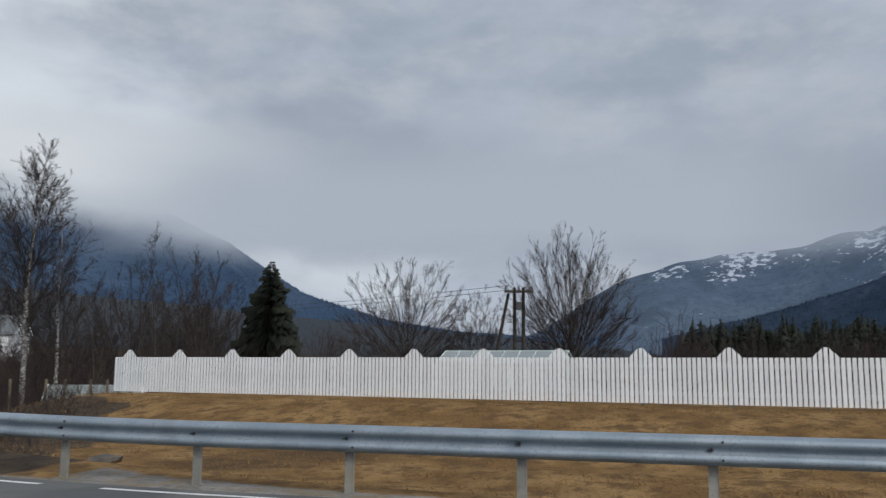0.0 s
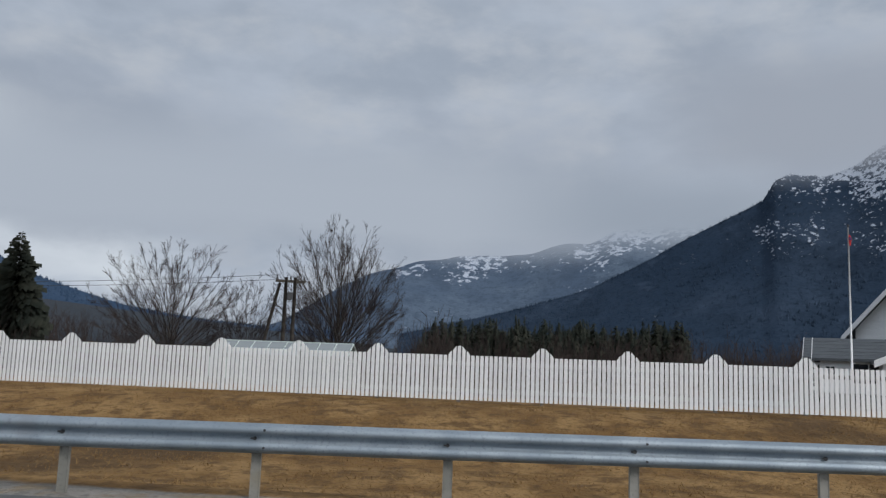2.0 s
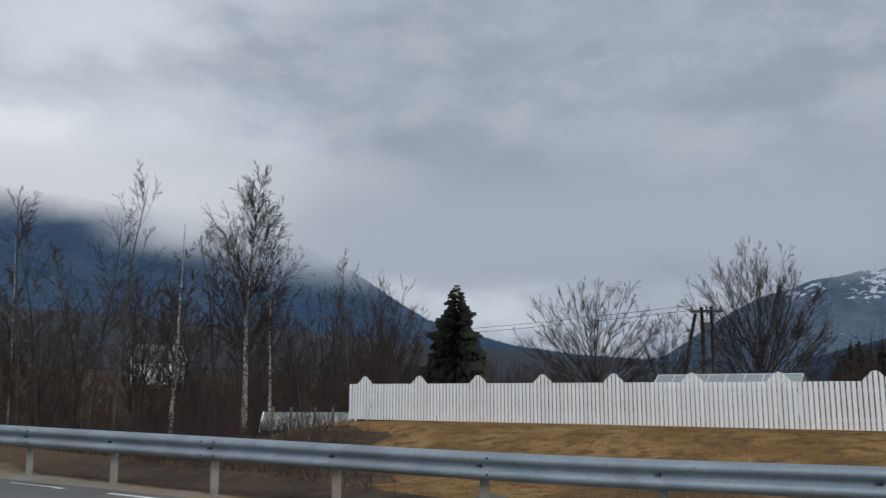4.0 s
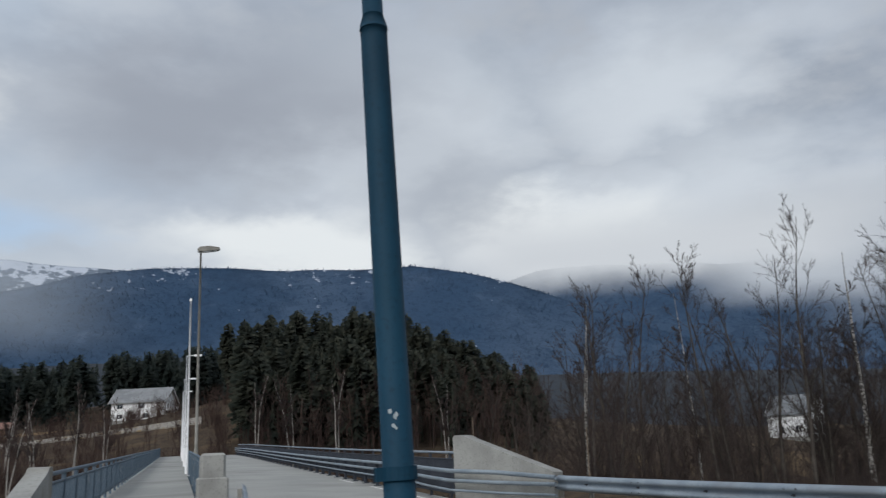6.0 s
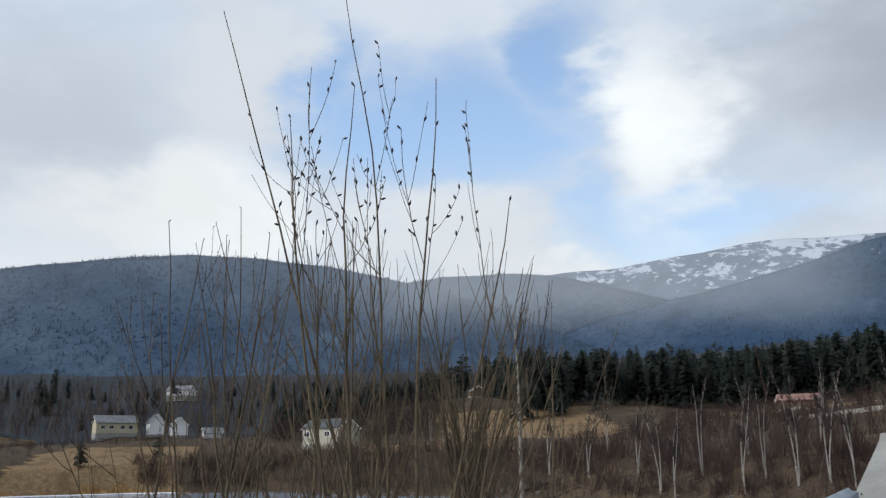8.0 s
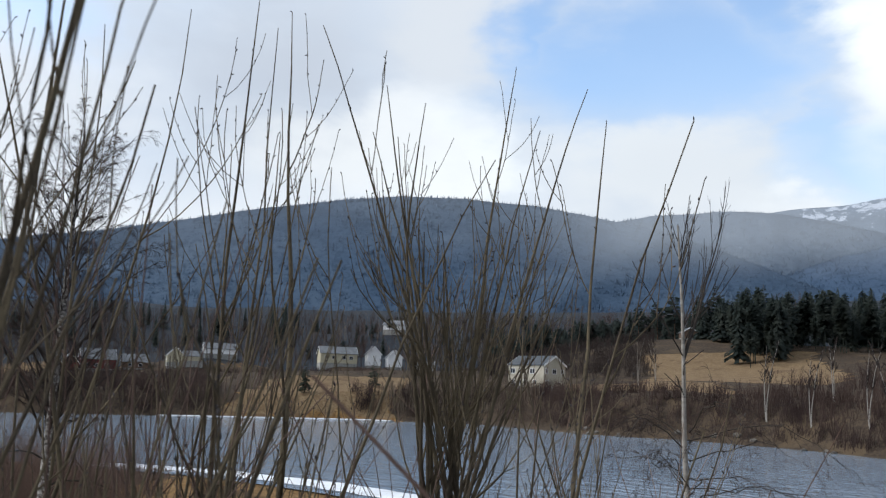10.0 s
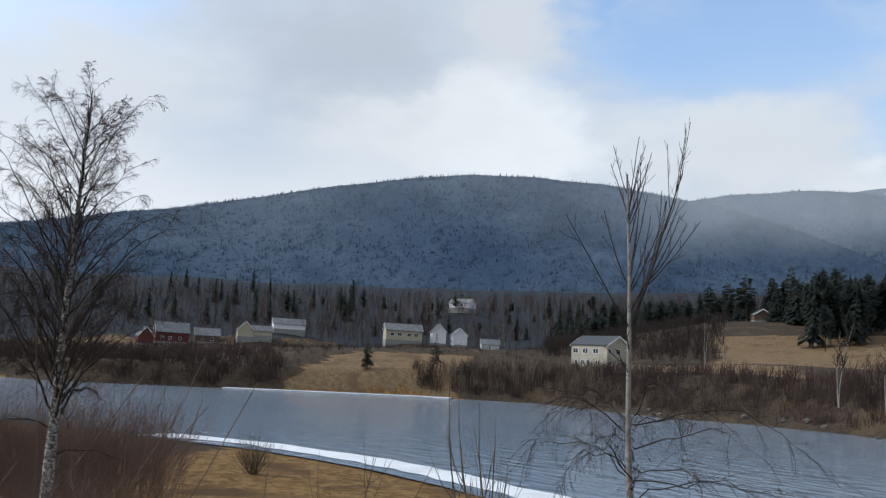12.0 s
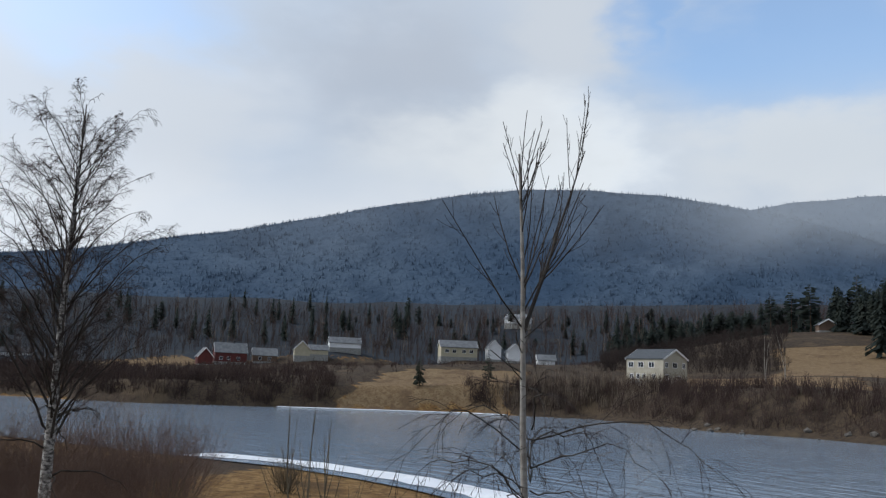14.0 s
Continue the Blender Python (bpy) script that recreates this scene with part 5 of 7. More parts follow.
    P4, R4 = hanging_limbs(rng, (0, 0), 7, h * 0.14, h * 0.30, h * 0.17, 0.25, 0.5, 0.03)
    P5, R5 = fork_rel(rng, P4, R4, 7, 0.3, 1.0, 40, 0.4, 6, -0.5, 0.12, 0.4, 0.004, 0.2)
    part("trunk", quick_mesh("trunk", [tube_rows(P0, R0, 14)], M["birch_big"]), t, "white birch bark with black cracks")
    tagged(part("branchwork", quick_mesh("branchwork", [tube_rows(P1, R1, 6), tube_rows(P4, R4, 5)], M["bark"]), t), "thin dark limbs", kind="stuff")
    tagged(part("crown", quick_mesh("crown", [tube_rows(P2, R2, 3), tube_rows(P3, R3, 3), tube_rows(P5, R5, 3)], M["twig"]), t), "hanging fine twigs", kind="stuff")


river_birches()


def willow(seed, x, y, shoots_n, h, lean, spread, r0, label, buds=False, side=2, fan=None, stool=0.6):
    """A clump of upright willow shoots."""
    rng = np.random.default_rng(seed)
    gz = float(ground_z(x, y))
    t = thing("willow_bush", label, "bush", pose(x, y, gz - 0.15))
    base = rng.normal(0, 0.16, (shoots_n, 3)) * (1, 1, 0)
    d = rng.normal(0, spread, (shoots_n, 3)) * (1, 1, 0) + (lean[0], lean[1], 1.0)
    if fan:
        # shoots from one old stool, spread like the ribs of a fan
        base = base * (0.35, 0.35, 0) + (0, 0, stool)
        d = d + (fan[2] + (fan[3] - fan[2]) * np.linspace(0, 1, shoots_n) ** 1.5)[:, None] * np.array([fan[0], fan[1], 0.0])
        butt = np.stack([base * (1.3, 1.3, 0), base * (1.1, 1.1, 0.55), base], 1)
        part("stool", quick_mesh("stool", [tube_rows(butt, np.full((shoots_n, 3), r0 * 1.15), 6)], M["willow"]), t)
    P0, R0 = shoots(rng, base, d, h * rng.uniform(0.55, 1.0, shoots_n), r0 * rng.uniform(0.6, 1.1, shoots_n), np.full(shoots_n, 0.0013), 14, 0.45, 0.045)
    P1, R1 = fork(rng, P0, R0, 6, 0.10, 0.80, 30, h * 0.36, 10, 1.3, 0.05, 0.55, 0.0018, 0.45)
    P2, R2 = fork(rng, P1, R1, side, 0.2, 0.85, 30, h * 0.13, 6, 1.1, 0.06, 0.6, 0.0014, 0.3)
    part("stem_clump", quick_mesh("stem_clump", [tube_rows(P0, R0, 6)], M["willow"]), t, "smooth olive-brown stems")
    part("shoot_mass", quick_mesh("shoot_mass", [tube_rows(P1, R1, 4), tube_rows(P2, R2, 3)], M["willow"]), t, "thin upright shoots")
    src = np.concatenate([P1[:, 2:].reshape(-1, 3), P2[:, 2:].reshape(-1, 3), P0[:, 7:].reshape(-1, 3)])
    n = min(len(src), 500)
    pick = rng.choice(len(src), n, False)
    big = 0.010 if buds else 0.0045
    a = src[pick]
    b = a + unit(rng.normal(0, 0.5, (n, 3)) + (0, 0, 1)) * big * 2.2
    mid = (a + b) / 2
    P = np.stack([a, mid, b], 1)
    R = np.broadcast_to(np.array([0.25, 0.8, 0.15]) * big * 0.6, (n, 3))
    if buds:
        top = a[:, 2] > np.quantile(a[:, 2], 0.72)
        P, R = P[top], R[top]
    tagged(part("bud_mass", quick_mesh("bud_mass", [tube_rows(P, R, 4)], M["bud"]), t), "dark swollen buds", kind="stuff")
    return t


willow(71, -2.80, 12.15, 7, 2.8, (0.0, 0.0), 0.06, 0.009, "tall willow with dark catkin buds beside the path", True, 3, fan=(0.93, 0.36, -0.24, 0.40), stool=0.5)
willow(72, -3.30, 12.05, 9, 2.45, (0.0, 0.0), 0.08, 0.011, "clump of straight willow shoots beside the path")
willow(73, -2.95, 12.6, 6, 1.7, (0.12, 0.05), 0.10, 0.012, "low clump of willow shoots beside the path")
willow(74, -3.50, 13.72, 17, 1.70, (0.0, 0.0), 0.09, 0.009, "spreading willow clump leaning over the bank", fan=(0.64, 0.77, -0.30, 0.52), stool=0.95)
willow(75, -3.65, 13.0, 7, 2.9, (0.03, 0.0), 0.12, 0.011, "dense tall willow clump on the bank")
willow(76, -4.2, 12.7, 7, 3.0, (0.03, -0.03), 0.12, 0.011, "dense tall willow clump on the bank")
willow(77, -3.75, 12.95, 5, 3.0, (0.10, 0.12), 0.14, 0.017, "old willow with forked stems on the bank")
willow(78, -6.1, 17.95, 7, 2.2, (-0.40, 0.15), 0.30, 0.018, "low sprawling willow shoots on the bank", side=1)
willow(79, -6.9, 17.3, 4, 1.7, (-0.2, 0.1), 0.3, 0.012, "low sprawling willow shoots on the bank", side=1)
willow(81, -3.05, 13.35, 6, 2.3, (0.05, 0.05), 0.13, 0.010, "slim willow clump with upright shoots on the bank")
willow(80, -47.2, 36.6, 46, 3.5, (0, 0), 0.38, 0.022, "round olive bush on the river flat")


def brush(name, label, pts, seed, h, per, r, material, lean=0.18, fork_n=2):
    """Many thin upright stems about points (x, y): one mass of scrub."""
    rng = np.random.default_rng(seed)
    pts = np.array(pts)
    c = np.repeat(pts, per, 0) + rng.normal(0, 0.45, (len(pts) * per, 2))
    base = np.column_stack([c, ground_z(c[:, 0], c[:, 1]) - 0.1])
    d = rng.normal(0, lean, (len(base), 3)) * (1, 1, 0) + (0, 0, 1)
    hh = h * rng.uniform(0.45, 1.1, len(base)) * np.repeat(rng.uniform(0.6, 1.1, len(pts)), per)
    P, R = shoots(rng, base, d, hh, np.full(len(base), r), np.full(len(base), r * 0.35), 3 if r > 0.03 else 4, 0.15, 0.09)
    blocks = [tube_rows(P, R, 3)]
    if fork_n:
        P1, R1 = fork(rng, P, R, fork_n, 0.3, 0.95, 30, h * 0.38, 2 if r > 0.03 else 3, 0.3, 0.12, 0.7, r * 0.5, 0.3)
        blocks.append(tube_rows(P1, R1, 3))
    return tagged(new(name, quick_mesh(name, blocks, material)), label, "scrub", kind="stuff")


def scatter(seed, n, x0, x1, y0, y1, keep):
    r = random.Random(seed)
    out = []
    while len(out) < n:
        x, y = r.uniform(x0, x1), r.uniform(y0, y1)
        if keep(x, y):
            out.append((x, y))
    return out


brush("scrub", "dark tangled undergrowth in the riverside wood", scatter(1, 640, 10.5, 52, 27.5, 52, lambda x, y: y > 26.5 + max(0, x - 30) * 0.1), 81, 4.0, 7, 0.010, M["twig"], 0.24, 3)
brush("scrub", "red-brown bank scrub beside the large birch", [(-1.35 + d * math.cos(radians(a)), 15.6 + d * math.sin(radians(a))) for a, d in scatter(2, 200, 160.5, 174, 30, 52, lambda a, d: (a - 160.5) * 1.6 + noise.noise((a * 0.9, d * 0.3, 1.0)) * 5 > (46 - d) * 0.25)], 82, 4.5, 6, 0.009, M["twig_bush"], 0.30, 9)
brush("scrub", "thin scrub on the slope under the large birch", [(-1.35 + d * math.cos(radians(a)), 15.6 + d * math.sin(radians(a))) for a, d in scatter(3, 110, 164, 176, 20, 46, lambda a, d: True)], 83, 1.9, 6, 0.006, M["twig_bush"], 0.4, 6)
brush("scrub", "red-brown scrub along the far shore", scatter(4, 1100, -175, 25, 90, 190, lambda x, y: 2.5 < y - float(far_shore(x)) < 15 and math.degrees(math.atan2(y - 15.6, x + 1.35)) < 144), 84, 3.1, 9, 0.05, M["twig_red"], 0.25, 1)
brush("scrub", "dark scrub along the distant shore", scatter(5, 1500, -380, -150, -20, 170, lambda x, y: 3 < y - float(far_shore(x)) < 60 and math.degrees(math.atan2(y - 15.6, x + 1.35)) > 152.8), 85, 3.4, 7, 0.07, M["twig_red"], 0.28, 1)
brush("scrub", "dense dark brushwood at the distant waterline", scatter(23, 420, -330, -152, 0, 150, lambda x, y: 2 < y - float(far_shore(x)) < 20 and math.degrees(math.atan2(y - 15.6, x + 1.35)) > 152.5), 123, 3.3, 8, 0.07, M["twig_red"], 0.28, 1)
brush("scrub", "leafless thicket on the slope across the bridge", scatter(6, 420, -70, 25, 118, 232, lambda x, y: 10 < y - float(far_shore(x)) < 92 and not (-58 < x < 12 and 94 < y - float(far_shore(x)) < 106)), 86, 5.0, 9, 0.05, M["twig_red"])
brush("scrub", "leafless thicket on the valley floor beyond the fence", scatter(7, 620, 75, 330, -130, 130, lambda x, y: (x - 75) > abs(y) * 0.2 and not (y < -5 and x < 110)), 87, 6.0, 9, 0.045, M["twig"])
brush("reed_bed", "pale tan reeds in a bank strip across the river", scatter(8, 200, -147, -118, 118, 170, lambda x, y: 4 < y - float(far_shore(x)) < 20), 88, 3.4, 9, 0.05, M["twig_tan"], 0.08, 0)


brush("scrub", "thin reddish shoots on the verge under the willows", scatter(21, 46, -5.6, -3.1, 11.2, 14.2, lambda x, y: True), 121, 1.7, 6, 0.0032, M["twig_bush"], 0.16, 4)
brush("scrub", "low tangled undergrowth at the end of the grassy bank", scatter(22, 230, 10.3, 24, 11.5, 28, lambda x, y: y > min(24.2, 12.6 + (x - 10) * 0.95) and x > float(rail_x(y)) + 0.7), 122, 1.1, 7, 0.006, M["twig"], 0.35, 4)


# pale birch trunks on the far bank, each told apart
def far_birch(x, y, h, src=[]):
    if not src:
        w, f = bare_tree(91, 10.0, stems=2, spread=0.07, r0=0.075, limbs=16, limb_ang=32, limb_len=0.18, lift=0.5, twigs=5, twiglets=0, twig_r=0.03, low=0.45)
        t = thing("birch_tree", "slim leafless birch with pale trunk across the river", "tree", at(x, y), "far bank birches")
        part("trunk", quick_mesh("trunk", w[:1], M["birch"]), t)
        part("crown", quick_mesh("crown", w[1:] + f, M["twig"]), t)
        t.scale = (h / 10,) * 3
        src.append(t)
    else:
        copy_scaled(src[0], x, y, x * 37 % 360, h / 10)


for x, y, h in ((-66.5, 143, 11), (-58.5, 141, 10), (-57, 146, 9), (-44, 133, 12), (-41, 130, 11), (-38, 134, 12), (-31, 128, 12), (-28.5, 130, 11), (-24, 127, 13), (-20, 126, 12), (-17, 125, 12), (-13, 128, 12), (-33, 140, 10), (-9, 126, 11), (-49, 138, 10), (-22, 134, 11), (-106, 166, 9), (-103, 168, 9), (14, 122, 12), (20, 121, 13), (27, 119, 12), (34, 118, 12), (10, 127, 11)):
    far_birch(x, y, h * 1.2)


def pine_wood(name, label, spots, seed, hs, wide, material, pine=0.4, rows=18, per=8, blade=0.26):
    """Distant conifers joined into one wood: uneven boughs on each."""
    rng = np.random.default_rng(seed)
    V, F, k = [], [], 0
    for x, y in spots:
        h = rng.uniform(*hs) * (0.5 + 0.5 * float(smooth01((math.degrees(math.atan2(y - 8, x)) - 63) / 15.0)) if x > 0 and y > 80 else 1.0)
        z0 = float(ground_z(x, y))
        kind = rng.random() < pine
        w = wide * h * rng.uniform(0.8, 1.2)
        n = rows
        for i in range(n):
            t = (0.35 if kind else 0.10) + (0.97 - (0.35 if kind else 0.10)) * i / (n - 1)
            rr = w * ((1 - t) ** 0.75 if not kind else math.sin(math.pi * min(1, 0.2 + 0.8 * (t - 0.35) / 0.65)) ** 0.6 * 0.8) + 0.12
            for j in range(per):
                a = rng.uniform(0, 2 * math.pi)
                l = rr * rng.uniform(0.6, 1.25)
                c, s = math.cos(a), math.sin(a)
                zz = z0 + t * h + rng.uniform(-0.03, 0.03) * h
                b = l * blade
                dz = -0.30 * l if not kind else 0.12 * l
                V += [(x + b * s * 0.5, y - b * c * 0.5, zz + 0.05 * h * (1 - t) + 0.02 * h), (x - b * s * 0.5, y + b * c * 0.5, zz + 0.02 * h), (x + l * c - b * s, y + l * s + b * c, zz + dz), (x + l * c + b * s, y + l * s - b * c, zz + dz - 0.025 * h)]
                F.append((k, k + 1, k + 2, k + 3))
                k += 4
        V += [(x - 0.12, y, z0 - 0.5), (x + 0.12, y, z0 - 0.5), (x + 0.06, y, z0 + h * 0.9), (x - 0.06, y, z0 + h * 0.9)]
        F.append((k, k + 1, k + 2, k + 3))
        k += 4
    return tagged(new(name, quick_mesh(name, [(np.array(V), np.array(F))], material, False)), label, "wood", kind="stuff")


def bearing_spots(seed, n, az0, az1, r0, r1, keep=lambda x, y: True):
    r = random.Random(seed)
    out = []
    while len(out) < n:
        a, d = radians(r.uniform(az0, az1)), r.uniform(r0, r1)
        x, y = d * math.cos(a) - 0.7, d * math.sin(a) + 8
        if keep(x, y):
            out.append((x, y))
    return out


ROADSIDE = lambda x, y: not (-30 < x < 8 and y < 252)
pine_wood("pine_wood", "dark pine and spruce wood beyond the bridge", bearing_spots(1, 620, 66.0, 89.5, 124, 222, lambda x, y: x > 6 + 0.02 * y), 101, (6, 17), 0.15, M["needle"], 0.9, 22, 11, 0.19)
pine_wood("pine_wood", "dark conifers behind the white house across the river", bearing_spots(2, 420, 86, 118, 246, 330, lambda x, y: not (-110 < x < -30 and y < 262)), 102, (10, 19), 0.17, M["pine_needle"], 0.7, 20, 11, 0.19)
pine_wood("pine_wood", "dark conifer wood on the slope across the river", bearing_spots(3, 220, 110, 134, 330, 470), 103, (7, 14), 0.26, M["pine_needle"], 0.4)
pine_wood("pine_wood", "scattered conifers among houses across the river", bearing_spots(13, 70, 128, 152, 400, 520), 113, (5, 10), 0.24, M["pine_needle"], 0.3)
brush("scrub", "brown scrub between the distant houses", bearing_spots(14, 1000, 130.5, 172, 185, 315, lambda x, y: y - float(far_shore(x)) > 20 and zone(x, y) != 2), 114, 1.7, 6, 0.05, M["twig_red"], 0.3, 1)
brush("scrub", "dark leafless thicket above the fields across the river", bearing_spots(17, 420, 122.8, 134, 228, 325, lambda x, y: zone(x, y) != 2), 117, 5.0, 8, 0.045, M["twig"], 0.25, 4)
brush("birch_wood", "bare trunks in front of the dark pines", bearing_spots(15, 330, 66, 89, 121, 150, lambda x, y: x > 9), 115, 11.0, 2, 0.06, M["twig_red"], 0.06, 6)
pine_wood("pine_wood", "thin conifer wood behind the distant houses", bearing_spots(4, 60, 146, 178, 430, 560), 104, (9, 16), 0.17, M["pine_needle"], 0.3)
pine_wood("pine_wood", "dark spruce wood on the valley floor", bearing_spots(5, 800, -10, 7.5, 215, 330), 105, (8, 15), 0.13, M["needle"], 0.4)
brush("birch_wood", "grey leafless birch wood at the hill foot", bearing_spots(6, 2700, 114, 178, 385, 560), 106, 10.5, 3, 0.08, M["twig_red"], 0.12, 2)
pine_wood("pine_wood", "dark pines beside the field across the river", bearing_spots(31, 34, 115.5, 120.2, 300, 332), 131, (9, 16), 0.2, M["pine_needle"], 0.6)
brush("birch_wood", "pale birch stems at the hill foot", bearing_spots(16, 200, 128, 178, 390, 540), 116, 13.0, 2, 0.10, M["twig_tan"], 0.06, 1)
brush("birch_wood", "leafless birch wood on the valley floor", bearing_spots(7, 520, -20, 32, 170, 300), 107, 9.5, 5, 0.07, M["twig"], 0.10, 3)

for i, (az, d, h, wd) in enumerate(((119.3, 330, 21, 3.6), (117.8, 331, 20, 3.2), (116.4, 335, 22, 3.8), (121.9, 322, 17, 4.6), (123.0, 325, 15, 3.4), (124.2, 326, 15, 3.2), (110.6, 318, 19, 4.0), (108.2, 320, 22, 3.6), (106.8, 322, 19, 3.4), (105.2, 320, 21, 3.6), (103.6, 318, 18, 3.6))):
    x, y = d * math.cos(radians(az)) - 1.5, d * math.sin(radians(az)) + 13
    conifer_thing("pine_tree", "tall dark pine above the field across the river", 110 + i, h, wd, x, y, 18, 6, True, 0.12)
conifer_thing("spruce_tree", "small dark spruce on the grassy knoll across the river", 121, 6.6, 1.9, -156.6, 116.2, 16, 9)
conifer_thing("spruce_tree", "young sparse spruce near the far shore", 122, 7.2, 2.0, -155.0, 133.7, 14, 5)
conifer_thing("juniper_bush", "dark evergreen bush beside the white house", 123, 4.0, 1.6, 60.0, -15.4, 14, 9, False, 0.0)
# ---- houses ----


def window(parent, x, z, w, h, face_y, cross=1, frame_mat="trim_white"):
    """A window on the wall at local y = face_y, looking towards -y."""
    t = 0.09
    fr = Shape().box(x - w / 2 - t, x + w / 2 + t, face_y - 0.05, face_y + 0.02, z + h, z + h + t).box(x - w / 2 - t, x + w / 2 + t, face_y - 0.07, face_y + 0.02, z - t, z)
    fr.box(x - w / 2 - t, x - w / 2, face_y - 0.05, face_y + 0.02, z, z + h).box(x + w / 2, x + w / 2 + t, face_y - 0.05, face_y + 0.02, z, z + h)
    for k in range(cross):
        cx = x - w / 2 + w * (k + 1) / (cross + 1)
        fr.box(cx - 0.03, cx + 0.03, face_y - 0.035, face_y + 0.01, z, z + h)
    win = part("window", fr.mesh("window", M[frame_mat]), parent)
    part("pane", Shape().box(x - w / 2, x + w / 2, face_y - 0.012, face_y + 0.012, z, z + h).mesh("pane", M["pane"]), win)
    return win


def on_side(win, a, cx, cy):
    win.matrix_basis = Matrix.Translation((cx, cy, 0)) @ pose(0, 0, 0, 0, 0, a)
    return win


def house(name, label, x, y, z, rz, w, d, eave, top, wall, roof, front=(), left=(), right=(), over=0.4, chimney=None, trim="trim_white", base=0.35, door=None):
    """Ridge along local x; the front looks to -y. Windows: (x, z, w, h)."""
    h = thing(name, label, "house", pose(x, y, z, 0, 0, rz))
    s = Shape().prism([(-d / 2, -2.5), (d / 2, -2.5), (d / 2, eave), (0, top), (-d / 2, eave)], -w / 2, w / 2)
    s.v = [(b, a, c) for a, b, c in s.v]
    body = part("wall", s.mesh("wall", M[wall]), h)
    part("plinth", Shape().box(-w / 2 - 0.03, w / 2 + 0.03, -d / 2 - 0.03, d / 2 + 0.03, -2.5, base).mesh("plinth", M["concrete"]), h)
    sl = (top - eave) / (d / 2)
    th = 0.18
    for sg in (-1, 1):
        yo, zo = sg * (d / 2 + over), eave - sl * over
        # courses of tiles step down the slope
        n = max(4, int(math.hypot(yo, top - zo) / 0.5))
        prof = [(0, top + 0.02), (yo, zo + 0.02)]
        for k in range(n, 0, -1):
            a, c = k / n, (k - 1) / n
            prof += [(yo * a, top + (zo - top) * a + th + 0.015), (yo * c, top + (zo - top) * c + th)]
        r = Shape().prism(prof, -w / 2 - over, w / 2 + over)
        r.v = [(b, a, c) for a, b, c in r.v]
        rf = part("roof", r.mesh("roof", M[roof]), h)
        for ex in (-w / 2 - over - 0.03, w / 2 + over):
            bb = Shape()
            bb.add([(ex, 0, top - 0.22), (ex, yo, zo - 0.22), (ex, yo, zo + th + 0.03), (ex, 0, top + th + 0.03), (ex + 0.03, 0, top - 0.22), (ex + 0.03, yo, zo - 0.22), (ex + 0.03, yo, zo + th + 0.03), (ex + 0.03, 0, top + th + 0.03)],
                   [(0, 1, 2, 3), (7, 6, 5, 4), (0, 4, 5, 1), (1, 5, 6, 2), (2, 6, 7, 3), (3, 7, 4, 0)])
            part("bargeboard", bb.mesh("bargeboard", M[trim]), rf)
    for a in front:
        window(h, *a, -d / 2)
    for a in left:
        on_side(window(h, a[0], a[1], a[2], a[3], -w / 2), -90, 0, 0)
    for a in right:
        on_side(window(h, a[0], a[1], a[2], a[3], -w / 2), 90, 0, 0)
    if chimney:
        cx, cz = chimney
        ch = part("chimney", Shape().box(cx - 0.35, cx + 0.35, -0.35, 0.35, top - 0.8, top + cz, 0.02).mesh("chimney", M["roof_dark"]), h)
        part("cap", Shape().box(cx - 0.42, cx + 0.42, -0.42, 0.42, top + cz, top + cz + 0.12, 0.01).mesh("cap", M["roof_dark"]), ch)
    if door:
        dx, dw, dh = door
        part("door", Shape().box(dx - dw / 2, dx + dw / 2, -d / 2 - 0.05, -d / 2 + 0.02, base, base + dh).mesh("door", M[trim]), h)
    return h


def polar(az, d, x0=-0.2, y0=2.3):
    return x0 + d * math.cos(radians(az)), y0 + d * math.sin(radians(az))


# white house behind the fence: gable towards the road, lower wings
def gable_front(label, x, y, z, yaw, w, d, eave, top, wall, roof, wins=(), chimney=None, over=0.5, name="white_house"):
    """A house whose gable end looks along yaw degrees."""
    h = house(name, label, x - d / 2 * math.cos(radians(yaw)), y - d / 2 * math.sin(radians(yaw)), z, yaw, d, w, eave, top, wall, roof, right=wins, over=over, chimney=chimney)
    return h


hx, hy = polar(-20.3, 66)
gable_front("white wooden house with grey tiled roof behind the fence", hx, hy, 0.3, 136, 5.4, 11.0, 4.75, 7.5, "white_wall", "roof_grey", [(0.15, 4.05, 0.75, 1.55)], (-3.6, 1.0), 0.7)
hx, hy = polar(-18.9, 61)
house("house_annex", "low white annex with a grey tiled roof", hx + 1.0, hy - 0.6, 0.3, -108, 6.4, 4.5, 2.55, 3.7, "white_wall", "roof_grey", over=0.45, left=[], front=[(-2.6, 1.5, 0.5, 0.5), (-0.4, 1.0, 2.0, 1.2)])
hx, hy = polar(-23.2, 58)
gable_front("low white porch wing with a broad gable", hx, hy, 0.3, 165, 7.5, 5.0, 2.4, 4.05, "white_wall", "roof_grey", [], None, 0.5, "house_annex")
hx, hy = polar(-17.9, 74)
house("house_annex", "low rear wing with dark tiled roof", hx + 1, hy, 0.3, -108, 5.0, 6.0, 2.9, 4.3, "white_wall", "roof_grey", over=0.5)


